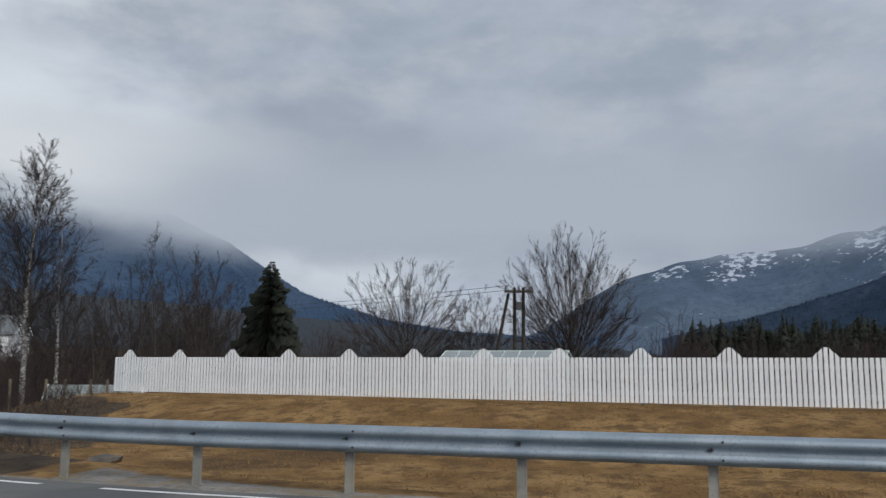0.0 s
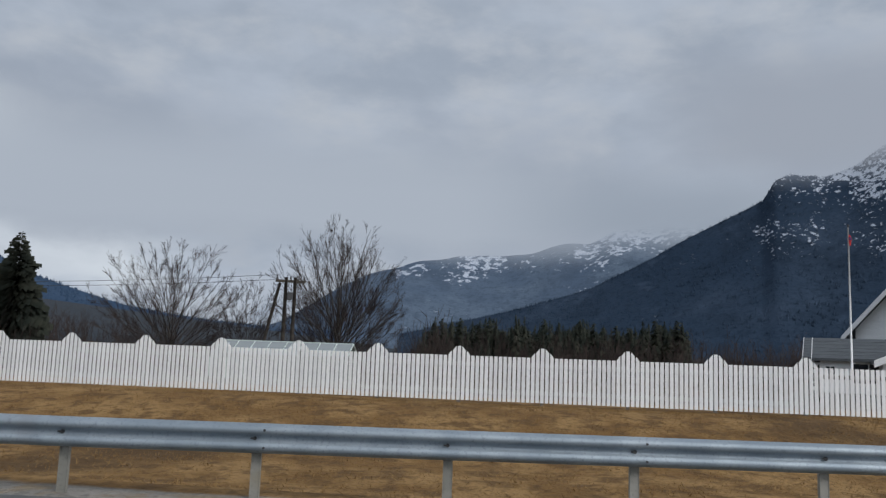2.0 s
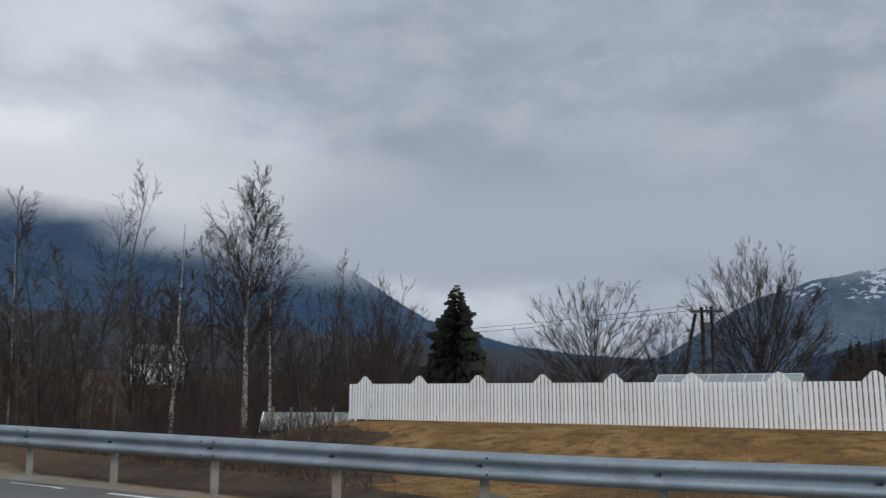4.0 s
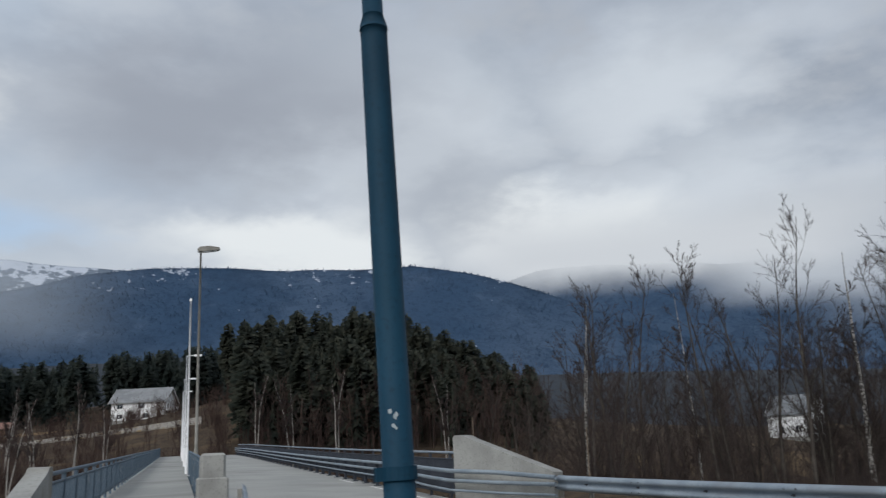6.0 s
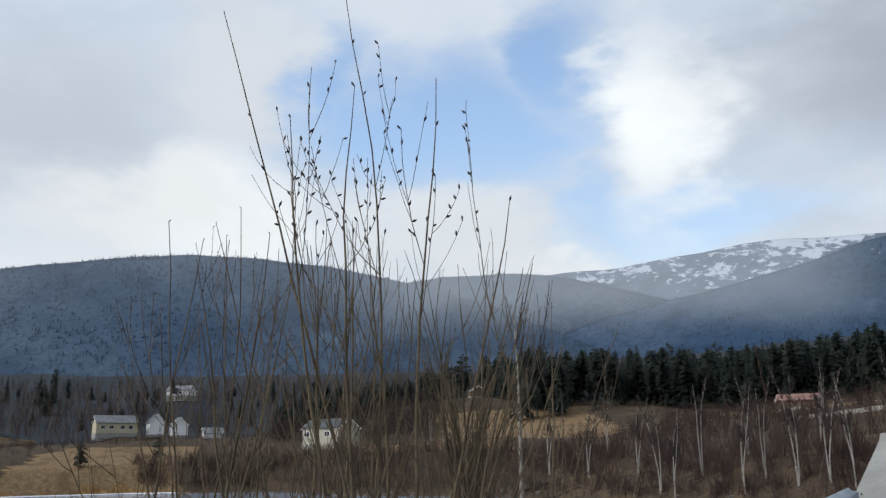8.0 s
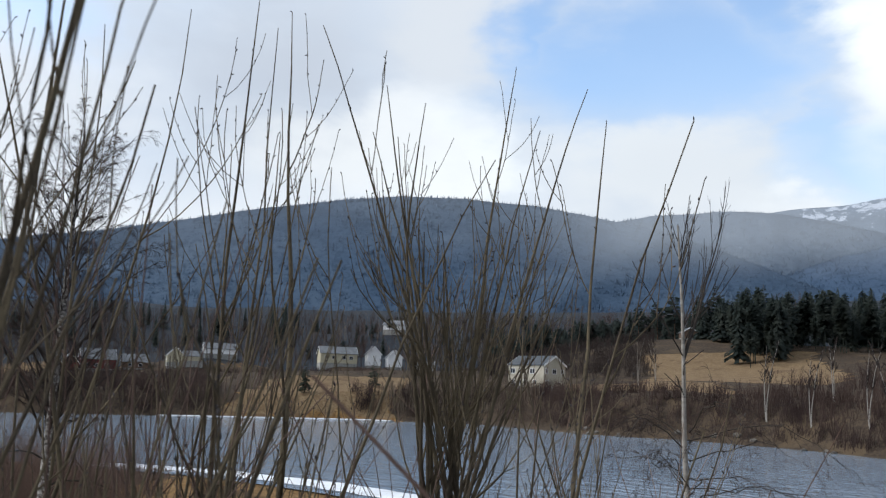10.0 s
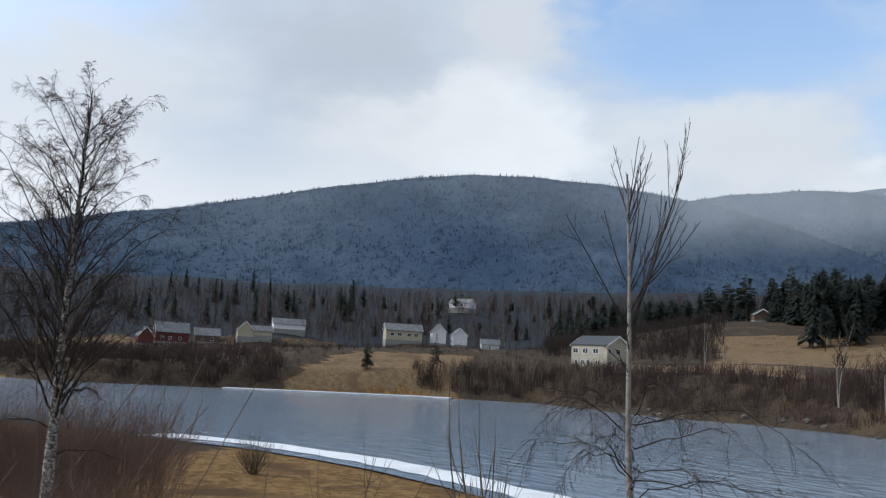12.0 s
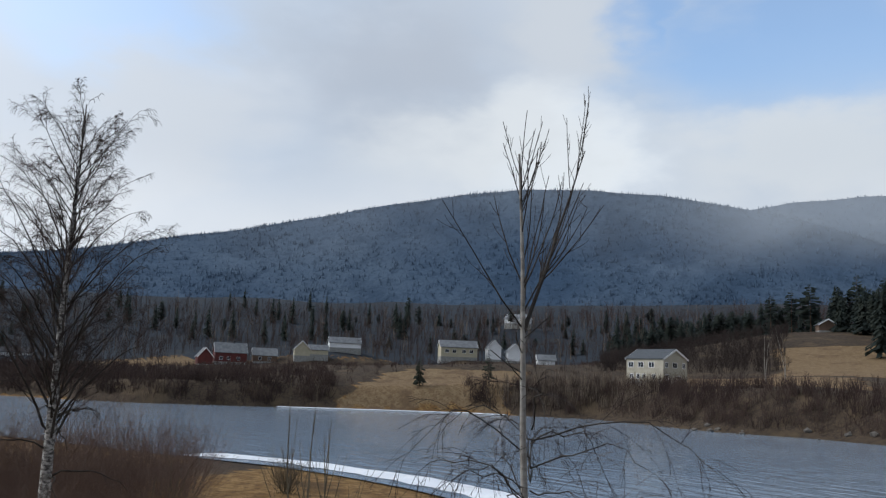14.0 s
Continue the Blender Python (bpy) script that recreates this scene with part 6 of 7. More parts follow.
def flagpole():
    x, y = polar(-17.85, 57)
    z = float(ground_z(x, y))
    f = thing("flagpole", "tall white flagpole with a limp red flag", "flagpole", pose(x, y, z))
    part("pole", Shape().tube([(0, 0, 0), (0, 0, 10.75 - z)], [0.075, 0.035], 10).mesh("pole", M["trim_white"], True), f)
    part("finial", Shape().tube([(0, 0, 10.75 - z), (0, 0, 10.85 - z), (0, 0, 10.95 - z)], [0.04, 0.08, 0.03], 8).mesh("finial", M["roof_dark"], True), f)
    s, b = Shape(), Shape()
    for k, (sh, o) in enumerate(((s, 0.0), (b, 0.02))):
        zz = 10.35 - z
        if k == 0:
            sh.add([(0.04, 0, zz), (0.05, -0.10, zz - 0.1), (-0.03, -0.17, zz - 0.3), (0.03, -0.13, zz - 0.7), (0, -0.05, zz - 0.75), (0.02, 0, zz - 0.6)], [(0, 1, 2, 3, 4, 5)])
            sh.add([(-0.03, 0, zz), (-0.04, -0.10, zz - 0.1), (-0.09, -0.17, zz - 0.3), (-0.05, -0.13, zz - 0.7), (-0.06, -0.05, zz - 0.75), (-0.05, 0, zz - 0.6)], [(5, 4, 3, 2, 1, 0)])
        else:
            sh.add([(-0.10, -0.03, zz - 0.2), (-0.11, -0.14, zz - 0.28), (-0.11, -0.13, zz - 0.42), (-0.10, -0.03, zz - 0.34)], [(0, 3, 2, 1)])
    fl = part("flag", s.mesh("flag", M["flag_red"]), f, "limp red flag cloth")
    part("stripe", b.mesh("stripe", M["flag_blue"]), fl)


flagpole()


def utility_pole():
    x, y = 55.2, 20.2
    z = float(ground_z(x, y))
    u = thing("utility_pole", "dark wooden H-frame power pole with braces", "utility pole", pose(x, y, z, 0, 0, 20))
    H = 6.95 - z
    for dy in (-0.3, 0.3):
        part("pole", Shape().tube([(0, dy, -0.5), (0, dy, H)], [0.15, 0.11], 10).mesh("pole", M["bark"], True), u)
    part("stay", Shape().tube([(0.3, 2.2, -0.5), (0, 0.7, H - 0.4)], [0.13, 0.10], 8).mesh("stay", M["bark"], True), u)
    part("crossarm", Shape().box(-0.08, 0.08, -1.0, 1.0, H - 0.35, H - 0.18, 0.01).mesh("crossarm", M["bark"]), u)
    ins = Shape().tube([(0, 0, 0), (0, 0, 0.1), (0, 0, 0.2), (0, 0, 0.28)], [0.05, 0.08, 0.05, 0.03], 8).mesh("insulator", M["roof_dark"], True)
    for dy in (-0.9, 0.0, 0.9):
        part("insulator", ins, u, "", pose(0, dy, H - 0.18))
    part("fuse_box", Shape().box(-0.2, 0.2, -0.2, 0.2, H - 1.5, H - 1.0, 0.04).mesh("fuse_box", M["roof_dark"]), u)


utility_pole()


def wires():
    for dz in (0.0, 0.55):
        pts = []
        for k in range(13):
            t = k / 12
            pts.append((55.2 + 12 * t, 21 + 60 * t, 6.8 + dz * 0.6 - 3.2 * t * (1 - t) + 0.5 * t))
        tagged(new("power_line", Shape().tube(pts, 0.015, 4).mesh("power_line", M["roof_dark"])), "thin sagging power line", "power line", "power lines")


wires()


def greenhouse():
    x, y = 37.0, 14.4
    z = float(ground_z(x, y))
    g = thing("greenhouse", "long greenhouse with pale green glass roof", "greenhouse", pose(x, y, z, 0, 0, 90))
    L, D, e, t = 6.0, 2.8, 1.15, 2.22 - z
    part("plinth", Shape().box(-L / 2, L / 2, -D / 2, D / 2, 0, 0.3).mesh("plinth", M["concrete"]), g)
    bars = Shape()
    n = 8
    for k in range(n + 1):
        xx = -L / 2 + L * k / n
        for sg in (-1, 1):
            bars.tube([(xx, sg * D / 2, 0.3), (xx, sg * D / 2, e)], 0.025, 4)
            bars.tube([(xx, sg * D / 2, e), (xx, 0, t)], 0.025, 4)
    for yy, zz in ((-D / 2, e), (D / 2, e), (0, t)):
        bars.box(-L / 2, L / 2, yy - 0.03, yy + 0.03, zz - 0.03, zz + 0.03)
    part("frame", bars.mesh("frame", M["greenhouse_frame"]), g)
    w = L / n - 0.06
    for sg in (-1, 1):
        q = Shape().add([(-w / 2, sg * D / 2, e + 0.01), (w / 2, sg * D / 2, e + 0.01), (w / 2, 0.02 * sg, t), (-w / 2, 0.02 * sg, t)], [(0, 1, 2, 3)]).mesh("pane", M["greenhouse_glass"])
        q2 = Shape().add([(-w / 2, sg * D / 2, 0.31), (w / 2, sg * D / 2, 0.31), (w / 2, sg * D / 2, e), (-w / 2, sg * D / 2, e)], [(0, 1, 2, 3)]).mesh("pane", M["greenhouse_glass"])
        for k in range(n):
            for me in (q, q2):
                part("pane", me, g, "", pose(-L / 2 + L * (k + 0.5) / n, 0, 0))


greenhouse()


def shed():
    x, y = polar(41.3, 35.5, 0.0, 5.2)
    z = float(ground_z(x, y))
    s = thing("shed", "low weathered shed with a pale sheet roof by the wood", "shed", pose(x, y, z, 0, 0, 128))
    e, r = 0.10 - z, 0.60 - z
    w = Shape().prism([(-0.85, -0.6), (0.85, -0.6), (0.85, e), (0, r - 0.04), (-0.85, e)], -1.7, 1.6)
    w.v = [(b, a, c) for a, b, c in w.v]
    part("wall", w.mesh("wall", M["roof_dark"]), s, "dark open lower wall and gable")
    for sg in (-1, 1):
        q = Shape().prism([(0, r), (sg * 1.1, e - 0.14), (sg * 1.1, e - 0.10), (0, r + 0.045)], -1.9, 1.8)
        q.v = [(b, a, c) for a, b, c in q.v]
        sheet = part("roof", q.mesh("roof", M["tarp"]), s, "pale weathered sheet roof")
        for ex in (-1.95, 1.8):
            g = Shape().prism([(0, r - 0.06), (sg * 1.12, e - 0.22), (sg * 1.12, e - 0.09), (0, r + 0.07)], ex, ex + 0.05)
            g.v = [(b, a, c) for a, b, c in g.v]
            part("bargeboard", g.mesh("bargeboard", M["trim_white"]), sheet)
    for k in range(4):
        part("wall_post", Shape().box(-1.5 + k * 0.95, -1.42 + k * 0.95, 0.86, 0.94, -0.5, e).mesh("wall_post", M["twig_tan"]), s)
    p = Shape().tube([(0, 0, -0.3), (0.03, 0, 1.0)], 0.05, 6).mesh("fence_post", M["twig_tan"])
    for i, (az, d) in enumerate(((43.6, 31), (42.4, 31), (40.8, 31.2), (39.6, 30.5), (45.5, 30))):
        px, py = polar(az, d, 0.0, 5.2)
        ob = new("fence_post", p)
        ob.matrix_basis = pose(px, py, float(ground_z(px, py)), 0, 0, i * 50)
        tagged(ob, "short weathered wooden post near the shed", "post", "old posts")


shed()

# across the river
def far_house(name, label, az, d, z_base, yaw_off, w, dd, eave, top, wall, roof, cam0=(-1.35, 15.64), **kw):
    x, y = cam0[0] + d * math.cos(radians(az)), cam0[1] + d * math.sin(radians(az))
    z = float(ground_z(x, y)) + (0.3 if d > 340 else 0.8 if az > 125 and d < 200 else 0.0) if z_base is None else z_base
    return house(name, label, x, y, z, az - 90 + yaw_off, w, dd, eave, top, wall, roof, **kw)


far_house("cream_house", "cream two-storey house with grey roof across the river", 131.5, 190, None, -38, 9.8, 8.0, 5.0, 7.0, "cream_wall", "roof_grey",
          front=[(-3.7, 3.2, 1.3, 1.0), (-1.0, 3.2, 1.3, 1.0), (1.8, 3.2, 1.3, 1.0), (-3.5, 0.8, 0.8, 0.9), (-1.7, 0.8, 0.8, 0.9), (-0.2, 0.8, 0.8, 0.9), (2.4, 0.8, 0.8, 0.9)], right=[(-3.0, 3.2, 0.8, 1.0), (-0.2, 3.2, 1.4, 1.0), (2.8, 3.2, 0.8, 1.0), (-2.8, 0.8, 0.8, 0.9), (1.2, 0.8, 1.6, 0.6)], over=0.25)
far_house("red_house", "dark red wooden house with pale gabled roof", 159.6, 372, None, 8, 13, 8, 4.4, 8.3, "red_wall", "roof_light", front=[(-4, 1.2, 1.2, 1.2), (-1, 1.2, 1.2, 1.2), (3, 1.2, 1.2, 1.2)], chimney=(1.5, 0.9))
far_house("red_annex", "dark red gabled wing beside the red house", 161.2, 368, None, -80, 6, 6, 3.6, 7.0, "red_wall", "roof_light")
far_house("dark_house", "dark house with pale roof beside the red one", 157.4, 378, None, 5, 10, 7, 3.0, 6.0, "brown_wall", "roof_light", front=[(-2, 1, 1.2, 1.2), (2, 1, 1.2, 1.2)])
far_house("yellow_house", "pale yellow gabled house across the river", 155.0, 372, None, -85, 7, 6.5, 3.4, 6.6, "yellow_wall", "roof_dark", front=[(0, 1.2, 1.2, 1.2)], left=[(0, 3.2, 1.0, 1.0)])
far_house("low_house", "low yellow wing of the gabled house", 153.9, 372, None, 5, 8, 5, 2.4, 4.4, "yellow_wall", "roof_light")
far_house("low_house", "low pale-roofed house across the river", 152.2, 385, None, 8, 14, 7, 2.6, 5.0, "white_wall", "roof_light")
far_house("yellow_house", "wide pale yellow house with light roof", 144.6, 350, None, 10, 15, 8, 4.3, 7.0, "yellow_wall", "roof_light", front=[(-5, 2, 1.4, 1.2), (-2, 2, 1.4, 1.2), (2, 2, 1.4, 1.2), (5, 2, 1.4, 1.2)])
far_house("white_house", "tall narrow white house across the river", 142.2, 352, None, -80, 6.5, 5.5, 5.2, 8.2, "white_wall", "roof_dark", left=[(-1, 1.0, 0.9, 1.3), (1, 3.6, 0.9, 1.3)], front=[(0, 1, 1, 1.2), (0, 3.6, 1, 1.2)])
far_house("white_house", "white house beside the tall narrow one", 140.8, 350, None, -80, 6, 6, 4.4, 7.2, "white_wall", "roof_light", front=[(-1, 1, 1, 1.2), (1.2, 1, 1, 1.2)])
far_house("low_house", "low pale-roofed house among trees", 138.7, 345, None, 10, 7, 5, 2.6, 4.6, "white_wall", "roof_light")
far_house("white_house", "white house high on the wooded slope", 140.6, 455, None, -30, 12, 8, 3.0, 5.4, "white_wall", "roof_mid", front=[(-2, 1, 1, 1.2), (2, 1, 1, 1.2)])
far_house("cabin", "small white-trimmed cabin by tall pines", 121.3, 318, None, -75, 5, 6, 2.4, 4.2, "brown_wall", "roof_light", left=[(0, 1, 1.2, 1.0)])
far_house("barn", "long pale farm building across the river", 173.0, 430, None, 5, 26, 8, 2.2, 4.4, "white_wall", "roof_dark")
# the white house over the bridge
B0 = (-0.52, 8.14)
wh = far_house("white_house", "white two-storey house with grey roof above the river", 92.0, 232, None, -22, 13.5, 8.5, 5.0, 8.4, "white_wall", "roof_mid", B0,
               front=[(-4.6, 3.3, 1.5, 1.1), (0.9, 3.3, 1.7, 1.1), (-4.6, 0.8, 1.4, 1.0), (-1.2, 0.8, 1.4, 1.1), (2.2, 0.8, 1.6, 1.1)], right=[(-1.8, 3.2, 1.0, 1.1), (1.8, 3.2, 1.0, 1.1), (-1.0, 0.6, 1.2, 1.6)], over=0.6)
ver = Shape().prism([(-1.6, 2.0), (0, 2.9), (1.6, 2.0), (1.6, 2.2), (0, 3.1), (-1.6, 2.2)][::-1], -5.4, -4.25)
part("porch_roof", ver.mesh("porch_roof", M["trim_white"]), wh, "small gabled porch roof").location = (-1.2, 0, 0)
for px in (-2.6, 0.2):
    part("porch_post", Shape().box(px - 0.06, px + 0.06, -5.3, -5.18, -0.5, 2.1).mesh("porch_post", M["trim_white"]), wh)
bal = Shape().box(6.75, 8.3, -4.2, 1.5, 2.5, 2.7).box(8.2, 8.3, -4.2, 1.5, 2.7, 3.6)
part("balcony", bal.mesh("balcony", M["trim_white"]), wh, "white balcony on dark posts")
for py in (-4.0, -1.5, 1.2):
    part("balcony_post", Shape().box(8.1, 8.25, py, py + 0.15, -1, 2.5).mesh("balcony_post", M["brown_wall"]), wh)
far_house("garage", "low brown outbuilding with rusty roof on the slope", 100.6, 225, None, -10, 9, 5, 2.0, 3.4, "brown_wall", "roof_red", B0)
far_house("white_house", "white house half hidden by the riverside wood", 51.2, 170, None, -20, 7.6, 7.5, 4.4, 7.6, "white_wall", "roof_light", (0.0, 5.2), front=[(-1.5, 1, 1, 1.2), (1.5, 1, 1, 1.2)])
far_house("white_house", "small white farmhouse far down the valley", -8.8, 330, 0.5, 10, 9, 7, 3.6, 6.6, "white_wall", "roof_dark", (0.2, 2.3), front=[(-2, 1, 1, 1.2), (2, 1, 1, 1.2)])
far_house("low_house", "low pale barn far down the valley", -10.2, 320, 0.5, 5, 9, 5, 2.2, 3.6, "white_wall", "roof_dark", (0.2, 2.3))
far_house("low_house", "low pale building far down the valley", -13.8, 300, 0.2, 5, 16, 6, 2.2, 3.6, "white_wall", "roof_light", (0.2, 2.3))


def dirt_road():
    """The pale track that climbs to the white house."""
    def on_slope(az, el):
        d = 150.0
        while d < 260 and float(ground_z(B0[0] + d * math.cos(az), B0[1] + d * math.sin(az))) < 1.4 + d * math.tan(el):
            d += 1.0
        x, y = B0[0] + d * math.cos(az), B0[1] + d * math.sin(az)
        return x, y, float(ground_z(x, y))

    s = Shape()
    v, f = [], []
    for k in range(25):
        t = k / 24
        az = radians(101.5 - 13.0 * t)
        x, y, z = on_slope(az, radians(1.85 + 1.25 * t))
        r = Vector((x - B0[0], y - B0[1])).normalized() * 5.0
        z2 = max(float(ground_z(x + r.x, y + r.y)), z)
        v += [(x, y, z + 0.25), (x + r.x, y + r.y, z2 + 0.45), (x, y, z - 3)]
    for k in range(24):
        a = 3 * k
        f += [(a, a + 1, a + 4, a + 3), (a + 2, a, a + 3, a + 5)]
    s.add(v, f)
    tagged(new("dirt_road", s.mesh("dirt_road", [M["gravel"]])), "pale gravel track climbing to the white house", "road", kind="structure")


dirt_road()
for mx, my in ((7.2, 114.8), (8.0, 116.5)):
    ob = new("marker_post", Shape().box(-0.12, 0.12, -0.05, 0.05, -0.5, 1.1, 0.02).box(-0.13, 0.13, -0.06, 0.06, 0.75, 0.95).mesh("marker_post", M["trim_white"]))
    ob.matrix_basis = pose(mx, my, 3.4)
    tagged(ob, "short white marker post at the far bridge end", "post", "marker posts")


def snow_strips():
    def ribbon(label, xs, y_of, w, lift):
        v, f = [], []
        for i, x in enumerate(xs):
            y = float(y_of(x))
            ww = w * (0.62 + 0.38 * noise.noise((x * 0.12, y * 0.12, 5.0)) + 0.12 * noise.noise((x * 0.6, y * 0.6, 9.0))) + 0.3
            y0, y1 = y - ww, y + 0.35 + 0.5 * noise.noise((x * 0.3, 2.0, 1.0))
            v += [(x, y0, max(float(ground_z(x, y0)), WATER - 0.05) + lift * 0.5), (x, (y0 + y1) / 2, max(float(ground_z(x, (y0 + y1) / 2)), WATER) + lift), (x, y1, WATER + 0.10), (x, y1 + 0.05, WATER - 0.2)]
            if i:
                a, b = 4 * i - 4, 4 * i
                f += [(a, b, b + 1, a + 1), (a + 1, b + 1, b + 2, a + 2), (a + 2, b + 2, b + 3, a + 3)]
        tagged(new("snow_bank", mesh_of("snow_bank", v, f, M["snow"])), label, "snow")

    ribbon("strip of old snow and ice along the near shore", list(np.linspace(-71, -20, 160)), lambda x: near_shore(x) + 1.0, 3.6, 0.16)
    ribbon("thin strip of snow along the far shore", list(np.linspace(-163, -141, 30)), lambda x: far_shore(x) - 0.2, 0.8, 0.25)


snow_strips()


def shore_rocks():
    rng = random.Random(9)
    me = []
    for k in range(4):
        bm = bmesh.new()
        bmesh.ops.create_icosphere(bm, subdivisions=1, radius=0.5)
        for v in bm.verts:
            v.co *= rng.uniform(0.7, 1.2)
            v.co.z *= 0.6
        d = bpy.data.meshes.new("stone")
        bm.to_mesh(d)
        bm.free()
        d.materials.append(M["rock"])
        me.append(d)
    for k in range(36):
        x = rng.uniform(-100, 10)
        y = float(far_shore(x)) + rng.uniform(-0.5, 3.0)
        ob = new("stone", me[k % 4])
        s = rng.uniform(0.5, 1.8)
        ob.matrix_basis = pose(x, y, max(float(ground_z(x, y)), WATER) + 0.05, 0, 0, rng.uniform(0, 360)) @ Matrix.Diagonal((s, s, s, 1))
        tagged(ob, "grey stone on the far shore", "stone", "shore stones")
    ob = new("stone", me[0])
    x, y = 10.0, 10.6
    ob.matrix_basis = pose(x, y, float(ground_z(x, y)) + 0.05) @ Matrix.Diagonal((0.6, 0.5, 0.35, 1))
    tagged(ob, "pale stone lying in the grass behind the rail", "stone")


shore_rocks()

# ---- mountains, low cloud and haze sheets ----


def mountain(label, az, el, r_foot, r_top, material, rough=0.02, seed=1, fringe=0.0, foot_z=0.0):
    """A long slope whose skyline is given by bearings and heights in degrees as seen from the road."""
    A = np.radians(np.linspace(az[0], az[-1], int(abs(az[-1] - az[0]) * 5) + 2))
    E = np.interp(np.degrees(A), az, el)
    rows = 64
    v = []
    for i in range(rows + 8):
        t = i / (rows - 1)
        for a, e in zip(A, E):
            top = r_top * math.tan(radians(e))
            r = r_foot + (r_top - r_foot) * t
            if t <= 1:
                h = foot_z + (top - foot_z) * (t ** 1.15)
            else:
                h = top * (1 - (t - 1) * 1.6)
            p = (r * math.cos(a) * 0.006, r * math.sin(a) * 0.006, seed * 7.0)
            h += top * rough * (noise.noise((p[0] * 0.5, p[1] * 0.5, p[2])) * 2 + 0.5 * noise.noise((p[0] * 1.6, p[1] * 1.6, p[2]))) * min(1, t * 2)
            v.append((r * math.cos(a), r * math.sin(a) + 8, h))
    n = len(A)
    idx = np.arange((rows + 8) * n).reshape(rows + 8, n)
    f = np.stack([idx[:-1, :-1], idx[:-1, 1:], idx[1:, 1:], idx[1:, :-1]], -1).reshape(-1, 4)
    ob = new("mountain", mesh_of("mountain", v, f.tolist(), material, True))
    tagged(ob, label, "mountain", kind="structure")
    if fringe:
        # spruce tops along the skyline and down the slope that faces the river
        rng = np.random.default_rng(seed)
        V = np.array(v).reshape(rows + 8, n, 3)
        m = int(n * 34)
        row = np.r_[rng.uniform(4, rows - 1, m), np.full(n * 7, rows - 1.0) + rng.uniform(-1.2, 0.9, n * 7)]
        colm = np.r_[rng.uniform(0, n - 1.001, m), rng.uniform(0, n - 1.001, n * 7)]
        gap = np.array([noise.noise((a * 0.05, b * 0.09, seed * 3.0)) + 0.5 * noise.noise((a * 0.2, b * 0.3, seed * 5.0)) for a, b in zip(colm.tolist(), row.tolist())])
        ok = (gap > rng.uniform(-0.9, 0.15, len(gap))) | (row > rows - 2.3)
        row, colm, gap = row[ok], colm[ok], gap[ok]
        r0, c0 = row.astype(int), colm.astype(int)
        fr, fc = (row - r0)[:, None], (colm - c0)[:, None]
        p = (V[r0, c0] * (1 - fc) + V[r0, c0 + 1] * fc) * (1 - fr) + (V[r0 + 1, c0] * (1 - fc) + V[r0 + 1, c0 + 1] * fc) * fr
        h = fringe * rng.uniform(0.4, 1.0, len(p)) * (0.8 + 0.5 * np.clip(gap, 0, 1))
        w = h * np.where(row > rows - 2.3, rng.uniform(0.18, 0.28, len(p)), rng.uniform(0.32, 0.5, len(p)))
        turn = rng.uniform(0, 2.1, len(p))
        ring = [p + np.stack([w * np.cos(turn + k * 2.0944), w * np.sin(turn + k * 2.0944), np.full(len(p), -1.0)], -1) for k in range(3)]
        B = np.stack(ring + [p + np.stack([0 * h, 0 * h, h], -1)], 1).reshape(-1, 3)
        q = np.arange(len(p))[:, None] * 4
        F = np.concatenate([q + (0, 1, 3), q + (1, 2, 3), q + (2, 0, 3)])
        tagged(new("hill_forest", quick_mesh("hill_forest", [(B, F)], material, False)), "distant haze-tinted spruce forest covering the hillside", "wood", kind="stuff")


# the wood tones carry the blue of distance haze in their base colour
M["mtn_e"] = mountain_mat("steep_haze_blue_mountain", (0.020, 0.036, 0.062), (0.034, 0.053, 0.084), 0.70, 150, 400, 0.665, 0.11)
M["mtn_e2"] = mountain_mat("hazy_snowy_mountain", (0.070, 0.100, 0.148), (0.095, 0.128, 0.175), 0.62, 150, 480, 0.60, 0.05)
M["mtn_n"] = mountain_mat("haze_blue_hill_north", (0.032, 0.062, 0.112), (0.056, 0.088, 0.140), 0.60, 240, 500, 0.655, 0.05)
M["mtn_nw"] = mountain_mat("haze_blue_snowy_fell", (0.10, 0.135, 0.185), (0.13, 0.165, 0.215), 0.75, 300, 760, 0.63, 0.03)
M["mtn_w"] = mountain_mat("haze_blue_hill_west", (0.050, 0.084, 0.136), (0.085, 0.122, 0.172), 0.22, 260, 560, 0.80, 0.04)
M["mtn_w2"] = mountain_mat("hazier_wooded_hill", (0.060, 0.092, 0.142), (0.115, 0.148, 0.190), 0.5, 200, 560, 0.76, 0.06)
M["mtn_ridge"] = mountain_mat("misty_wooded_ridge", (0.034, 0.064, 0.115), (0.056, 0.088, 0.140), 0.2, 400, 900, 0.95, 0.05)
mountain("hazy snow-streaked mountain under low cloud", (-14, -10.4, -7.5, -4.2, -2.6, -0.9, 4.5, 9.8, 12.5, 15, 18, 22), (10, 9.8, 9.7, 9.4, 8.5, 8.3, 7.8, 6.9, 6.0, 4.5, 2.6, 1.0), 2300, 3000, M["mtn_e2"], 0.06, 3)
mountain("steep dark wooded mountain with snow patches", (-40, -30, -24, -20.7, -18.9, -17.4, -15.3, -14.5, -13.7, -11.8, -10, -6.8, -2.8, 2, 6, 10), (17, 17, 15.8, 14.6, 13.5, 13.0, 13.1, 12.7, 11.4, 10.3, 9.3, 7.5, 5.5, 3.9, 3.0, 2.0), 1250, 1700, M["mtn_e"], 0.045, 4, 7)
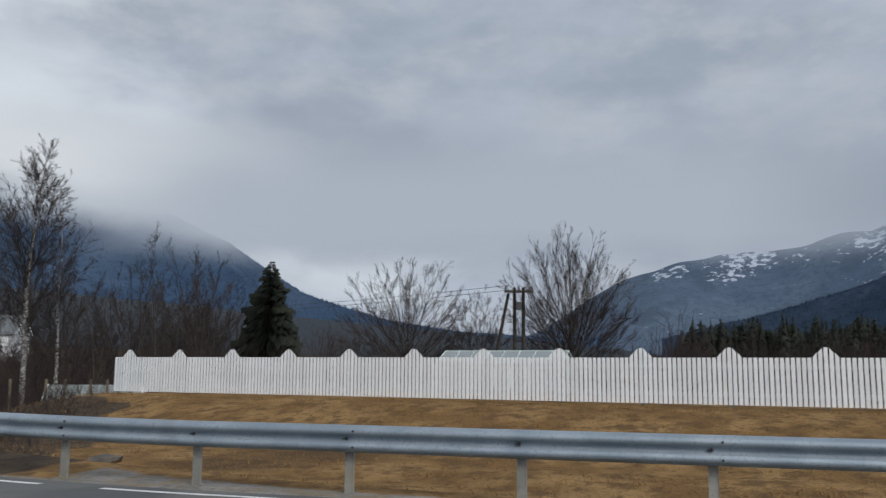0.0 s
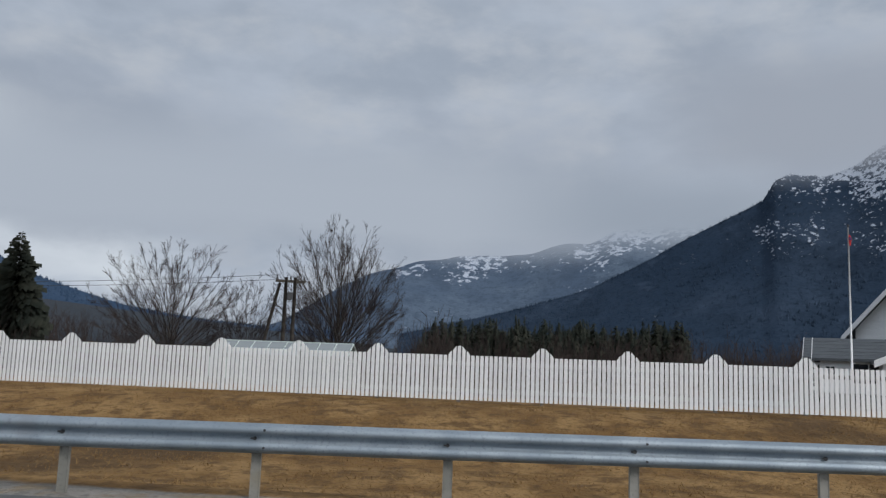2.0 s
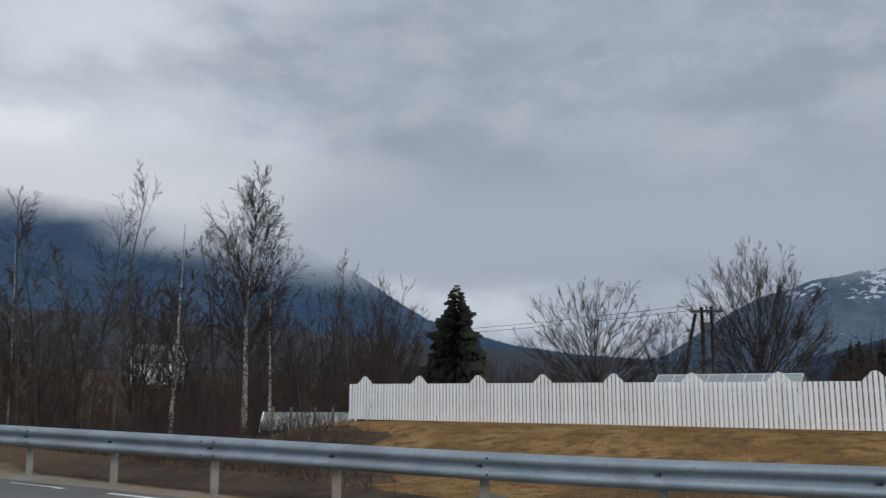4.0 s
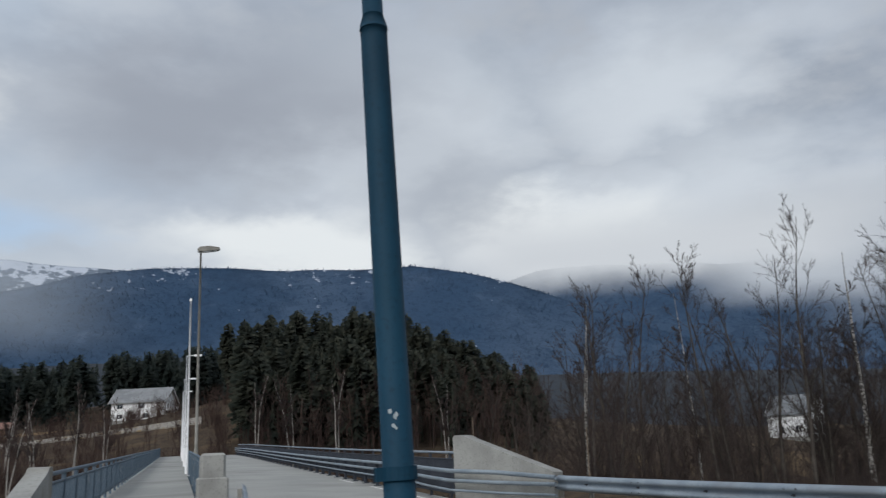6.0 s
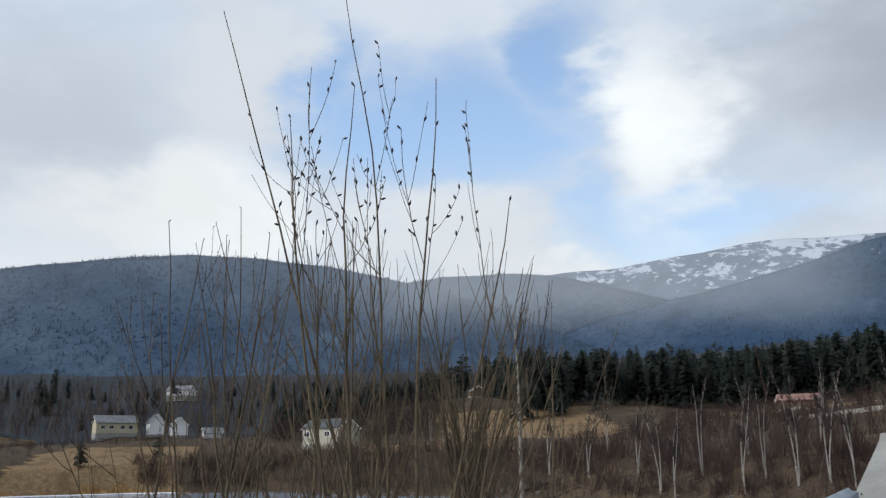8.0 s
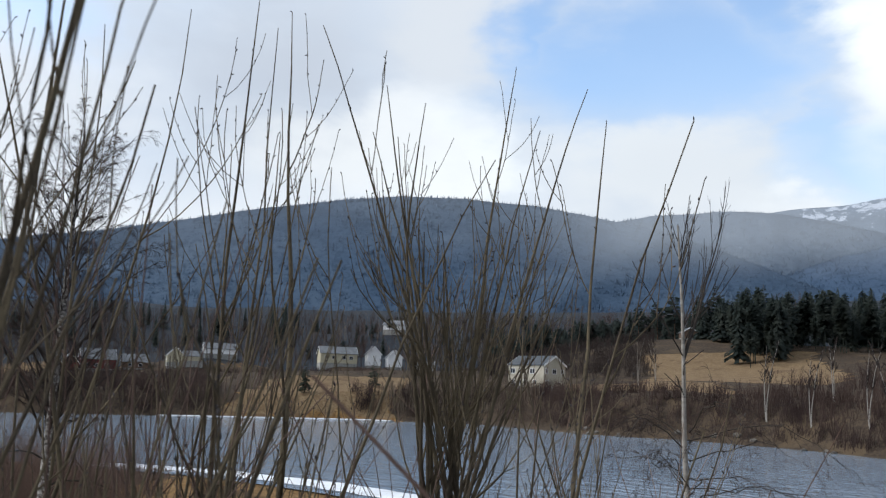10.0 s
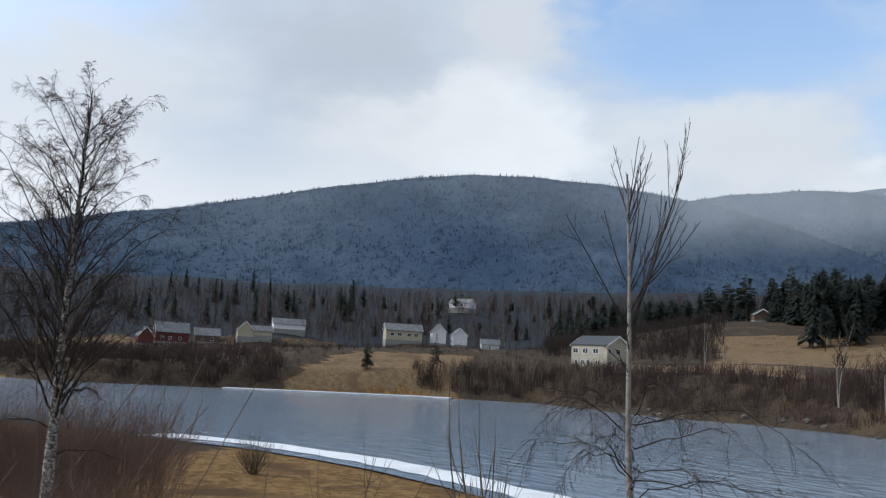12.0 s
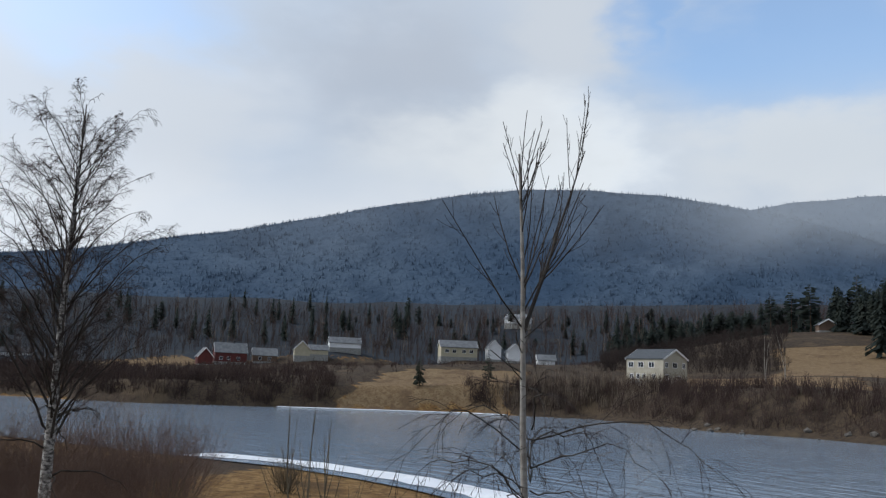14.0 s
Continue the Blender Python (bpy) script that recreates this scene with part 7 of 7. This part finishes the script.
mountain("wooded ridge tinted haze blue, rising into the cloud", (14, 20, 24, 28, 30.5, 34, 39, 43, 47, 52, 57, 62, 66, 70), (2.0, 2.3, 2.6, 3.2, 3.9, 5.0, 8.2, 9.6, 10.6, 11.9, 12.4, 12.5, 12.4, 11.5), 1500, 2200, M["mtn_ridge"], 0.03, 5, 8)
mountain("wooded hill tinted haze blue behind the bridge", (48, 56, 60, 64, 67.5, 71, 74.5, 78, 82, 87, 92, 96, 100, 104, 108, 112, 118), (5.0, 7.0, 8.6, 10.2, 11.5, 12.4, 13.1, 13.0, 13.1, 13.3, 13.05, 12.4, 11.4, 10.6, 9.8, 8.8, 6.5), 1200, 1700, M["mtn_n"], 0.018, 6, 7)
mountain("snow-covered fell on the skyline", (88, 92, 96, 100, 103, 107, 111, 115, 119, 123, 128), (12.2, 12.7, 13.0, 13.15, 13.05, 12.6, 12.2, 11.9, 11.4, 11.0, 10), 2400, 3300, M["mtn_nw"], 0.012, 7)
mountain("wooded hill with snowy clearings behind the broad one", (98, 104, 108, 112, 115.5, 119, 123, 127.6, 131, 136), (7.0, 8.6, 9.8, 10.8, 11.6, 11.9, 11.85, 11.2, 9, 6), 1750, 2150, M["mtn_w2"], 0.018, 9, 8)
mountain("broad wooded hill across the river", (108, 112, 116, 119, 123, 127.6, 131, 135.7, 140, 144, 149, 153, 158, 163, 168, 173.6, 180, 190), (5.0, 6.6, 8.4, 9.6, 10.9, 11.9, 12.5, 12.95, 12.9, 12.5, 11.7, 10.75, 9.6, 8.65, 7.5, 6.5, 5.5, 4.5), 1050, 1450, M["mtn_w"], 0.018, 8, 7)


def cloud_bank(label, az0, az1, r, z0, z1, top, col, most=1.0):
    A = np.radians(np.linspace(az0, az1, 40))
    rows, low = 12, z0 - 0.6 * (z1 - z0)
    v, f, thins = [], [], []
    for i, a in enumerate(A):
        side = float(smooth01(min(i, 39 - i) / 9.0))
        for k in range(rows):
            t = k / (rows - 1)
            v.append((r * math.cos(a), r * math.sin(a) + 8, low + (top - low) * t))
            thins.append(side * float(1 - smooth01((t - 0.55) / 0.45)))
            if i and k:
                q = i * rows + k
                f.append((q - rows - 1, q - 1, q, q - rows))
    me = mesh_of("backdrop", v, f, cloud_mat("glowing_cloud_haze", col, z0, z1, most))
    thin = me.attributes.new("thin", "FLOAT", "POINT")
    thin.data.foreach_set("value", thins)
    ob = new("backdrop", me)
    ob.visible_shadow = False
    tagged(ob, label, "cloud", kind="structure")


cloud_bank("grey low cloud veiling the snowy mountain", -22, 26, 1800, 226, 312, 470, (0.315, 0.36, 0.425), 0.97)
cloud_bank("grey low cloud veiling the steep mountain", -52, -4, 1250, 258, 340, 520, (0.34, 0.375, 0.435), 0.97)
# two self-lit sheets hung before the slopes stand in for sunlit haze
cloud_bank("thin glowing sheet for bright haze along the broad hill top", 98, 192, 1020, 130, 270, 420, (0.50, 0.54, 0.58), 0.16)
cloud_bank("thin glowing sheet for sunlit haze on the slopes behind the bridge", 92, 132, 1040, 128, 196, 420, (0.50, 0.55, 0.60), 0.30)
cloud_bank("grey low cloud veiling the northern ridge", -6, 51, 1300, 150, 215, 400, (0.41, 0.455, 0.52), 0.98)
cloud_bank("grey low cloud hanging on the ridge flank", 31, 57, 1780, 255, 330, 540, (0.50, 0.54, 0.59), 0.98)
cloud_bank("bright low cloud on the ridge beside the wooded hill", 34, 76, 1760, 312, 392, 540, (0.66, 0.69, 0.72), 0.98)


def grass():
    """Dry tufts on the bank before the fence and on the river flat."""
    rng = np.random.default_rng(5)
    x = rng.uniform(9.8, 21.3, 70000)
    y = rng.uniform(-14, 24.5, 70000)
    ok = x > rail_x(y) + 0.4
    x, y = x[ok], y[ok]
    clump = np.array([noise.noise((a * 0.9, b * 0.9, 3.0)) for a, b in zip(x, y)])
    ok = clump > rng.uniform(-0.5, 0.4, len(x))
    x, y = x[ok], y[ok]
    x2, y2 = rng.uniform(-60, -14, 9000), rng.uniform(14, 46, 9000)
    ok = y2 < near_shore(x2) - 3
    x, y = np.r_[x, x2[ok]], np.r_[y, y2[ok]]
    xb, yb = 21.2 - np.abs(rng.normal(0, 1.1, 12000)), rng.uniform(-14, 22.5, 12000)
    x, y = np.r_[x, xb], np.r_[y, yb]
    x3, y3 = rng.uniform(-9, -2.8, 4000), rng.uniform(9, 24, 4000)
    x, y = np.r_[x, x3], np.r_[y, y3]
    z = ground_z(x, y)
    h = rng.uniform(0.03, 0.085, len(x)) * np.where((x > 20.9) & (y < 23), 0.6, 1.0)
    a = rng.uniform(0, 2 * math.pi, len(x))
    w = rng.uniform(0.004, 0.009, len(x))
    lx, ly = rng.normal(0, 0.07, len(x)), rng.normal(0, 0.07, len(x))
    b = np.stack([x, y, z - 0.02], -1)
    s = np.stack([np.cos(a) * w, np.sin(a) * w, 0 * a], -1)
    tip = b + np.stack([lx, ly, h], -1)
    V = np.stack([b - s, b + s, tip + s * 0.3, tip - s * 0.3], 1).reshape(-1, 3)
    F = np.arange(len(V)).reshape(-1, 4)
    tagged(new("grass", quick_mesh("grass", [(V, F)], M["dry_blade"], False)), "dry straw-coloured winter grass tufts", "grass", kind="stuff")


grass()
fence()
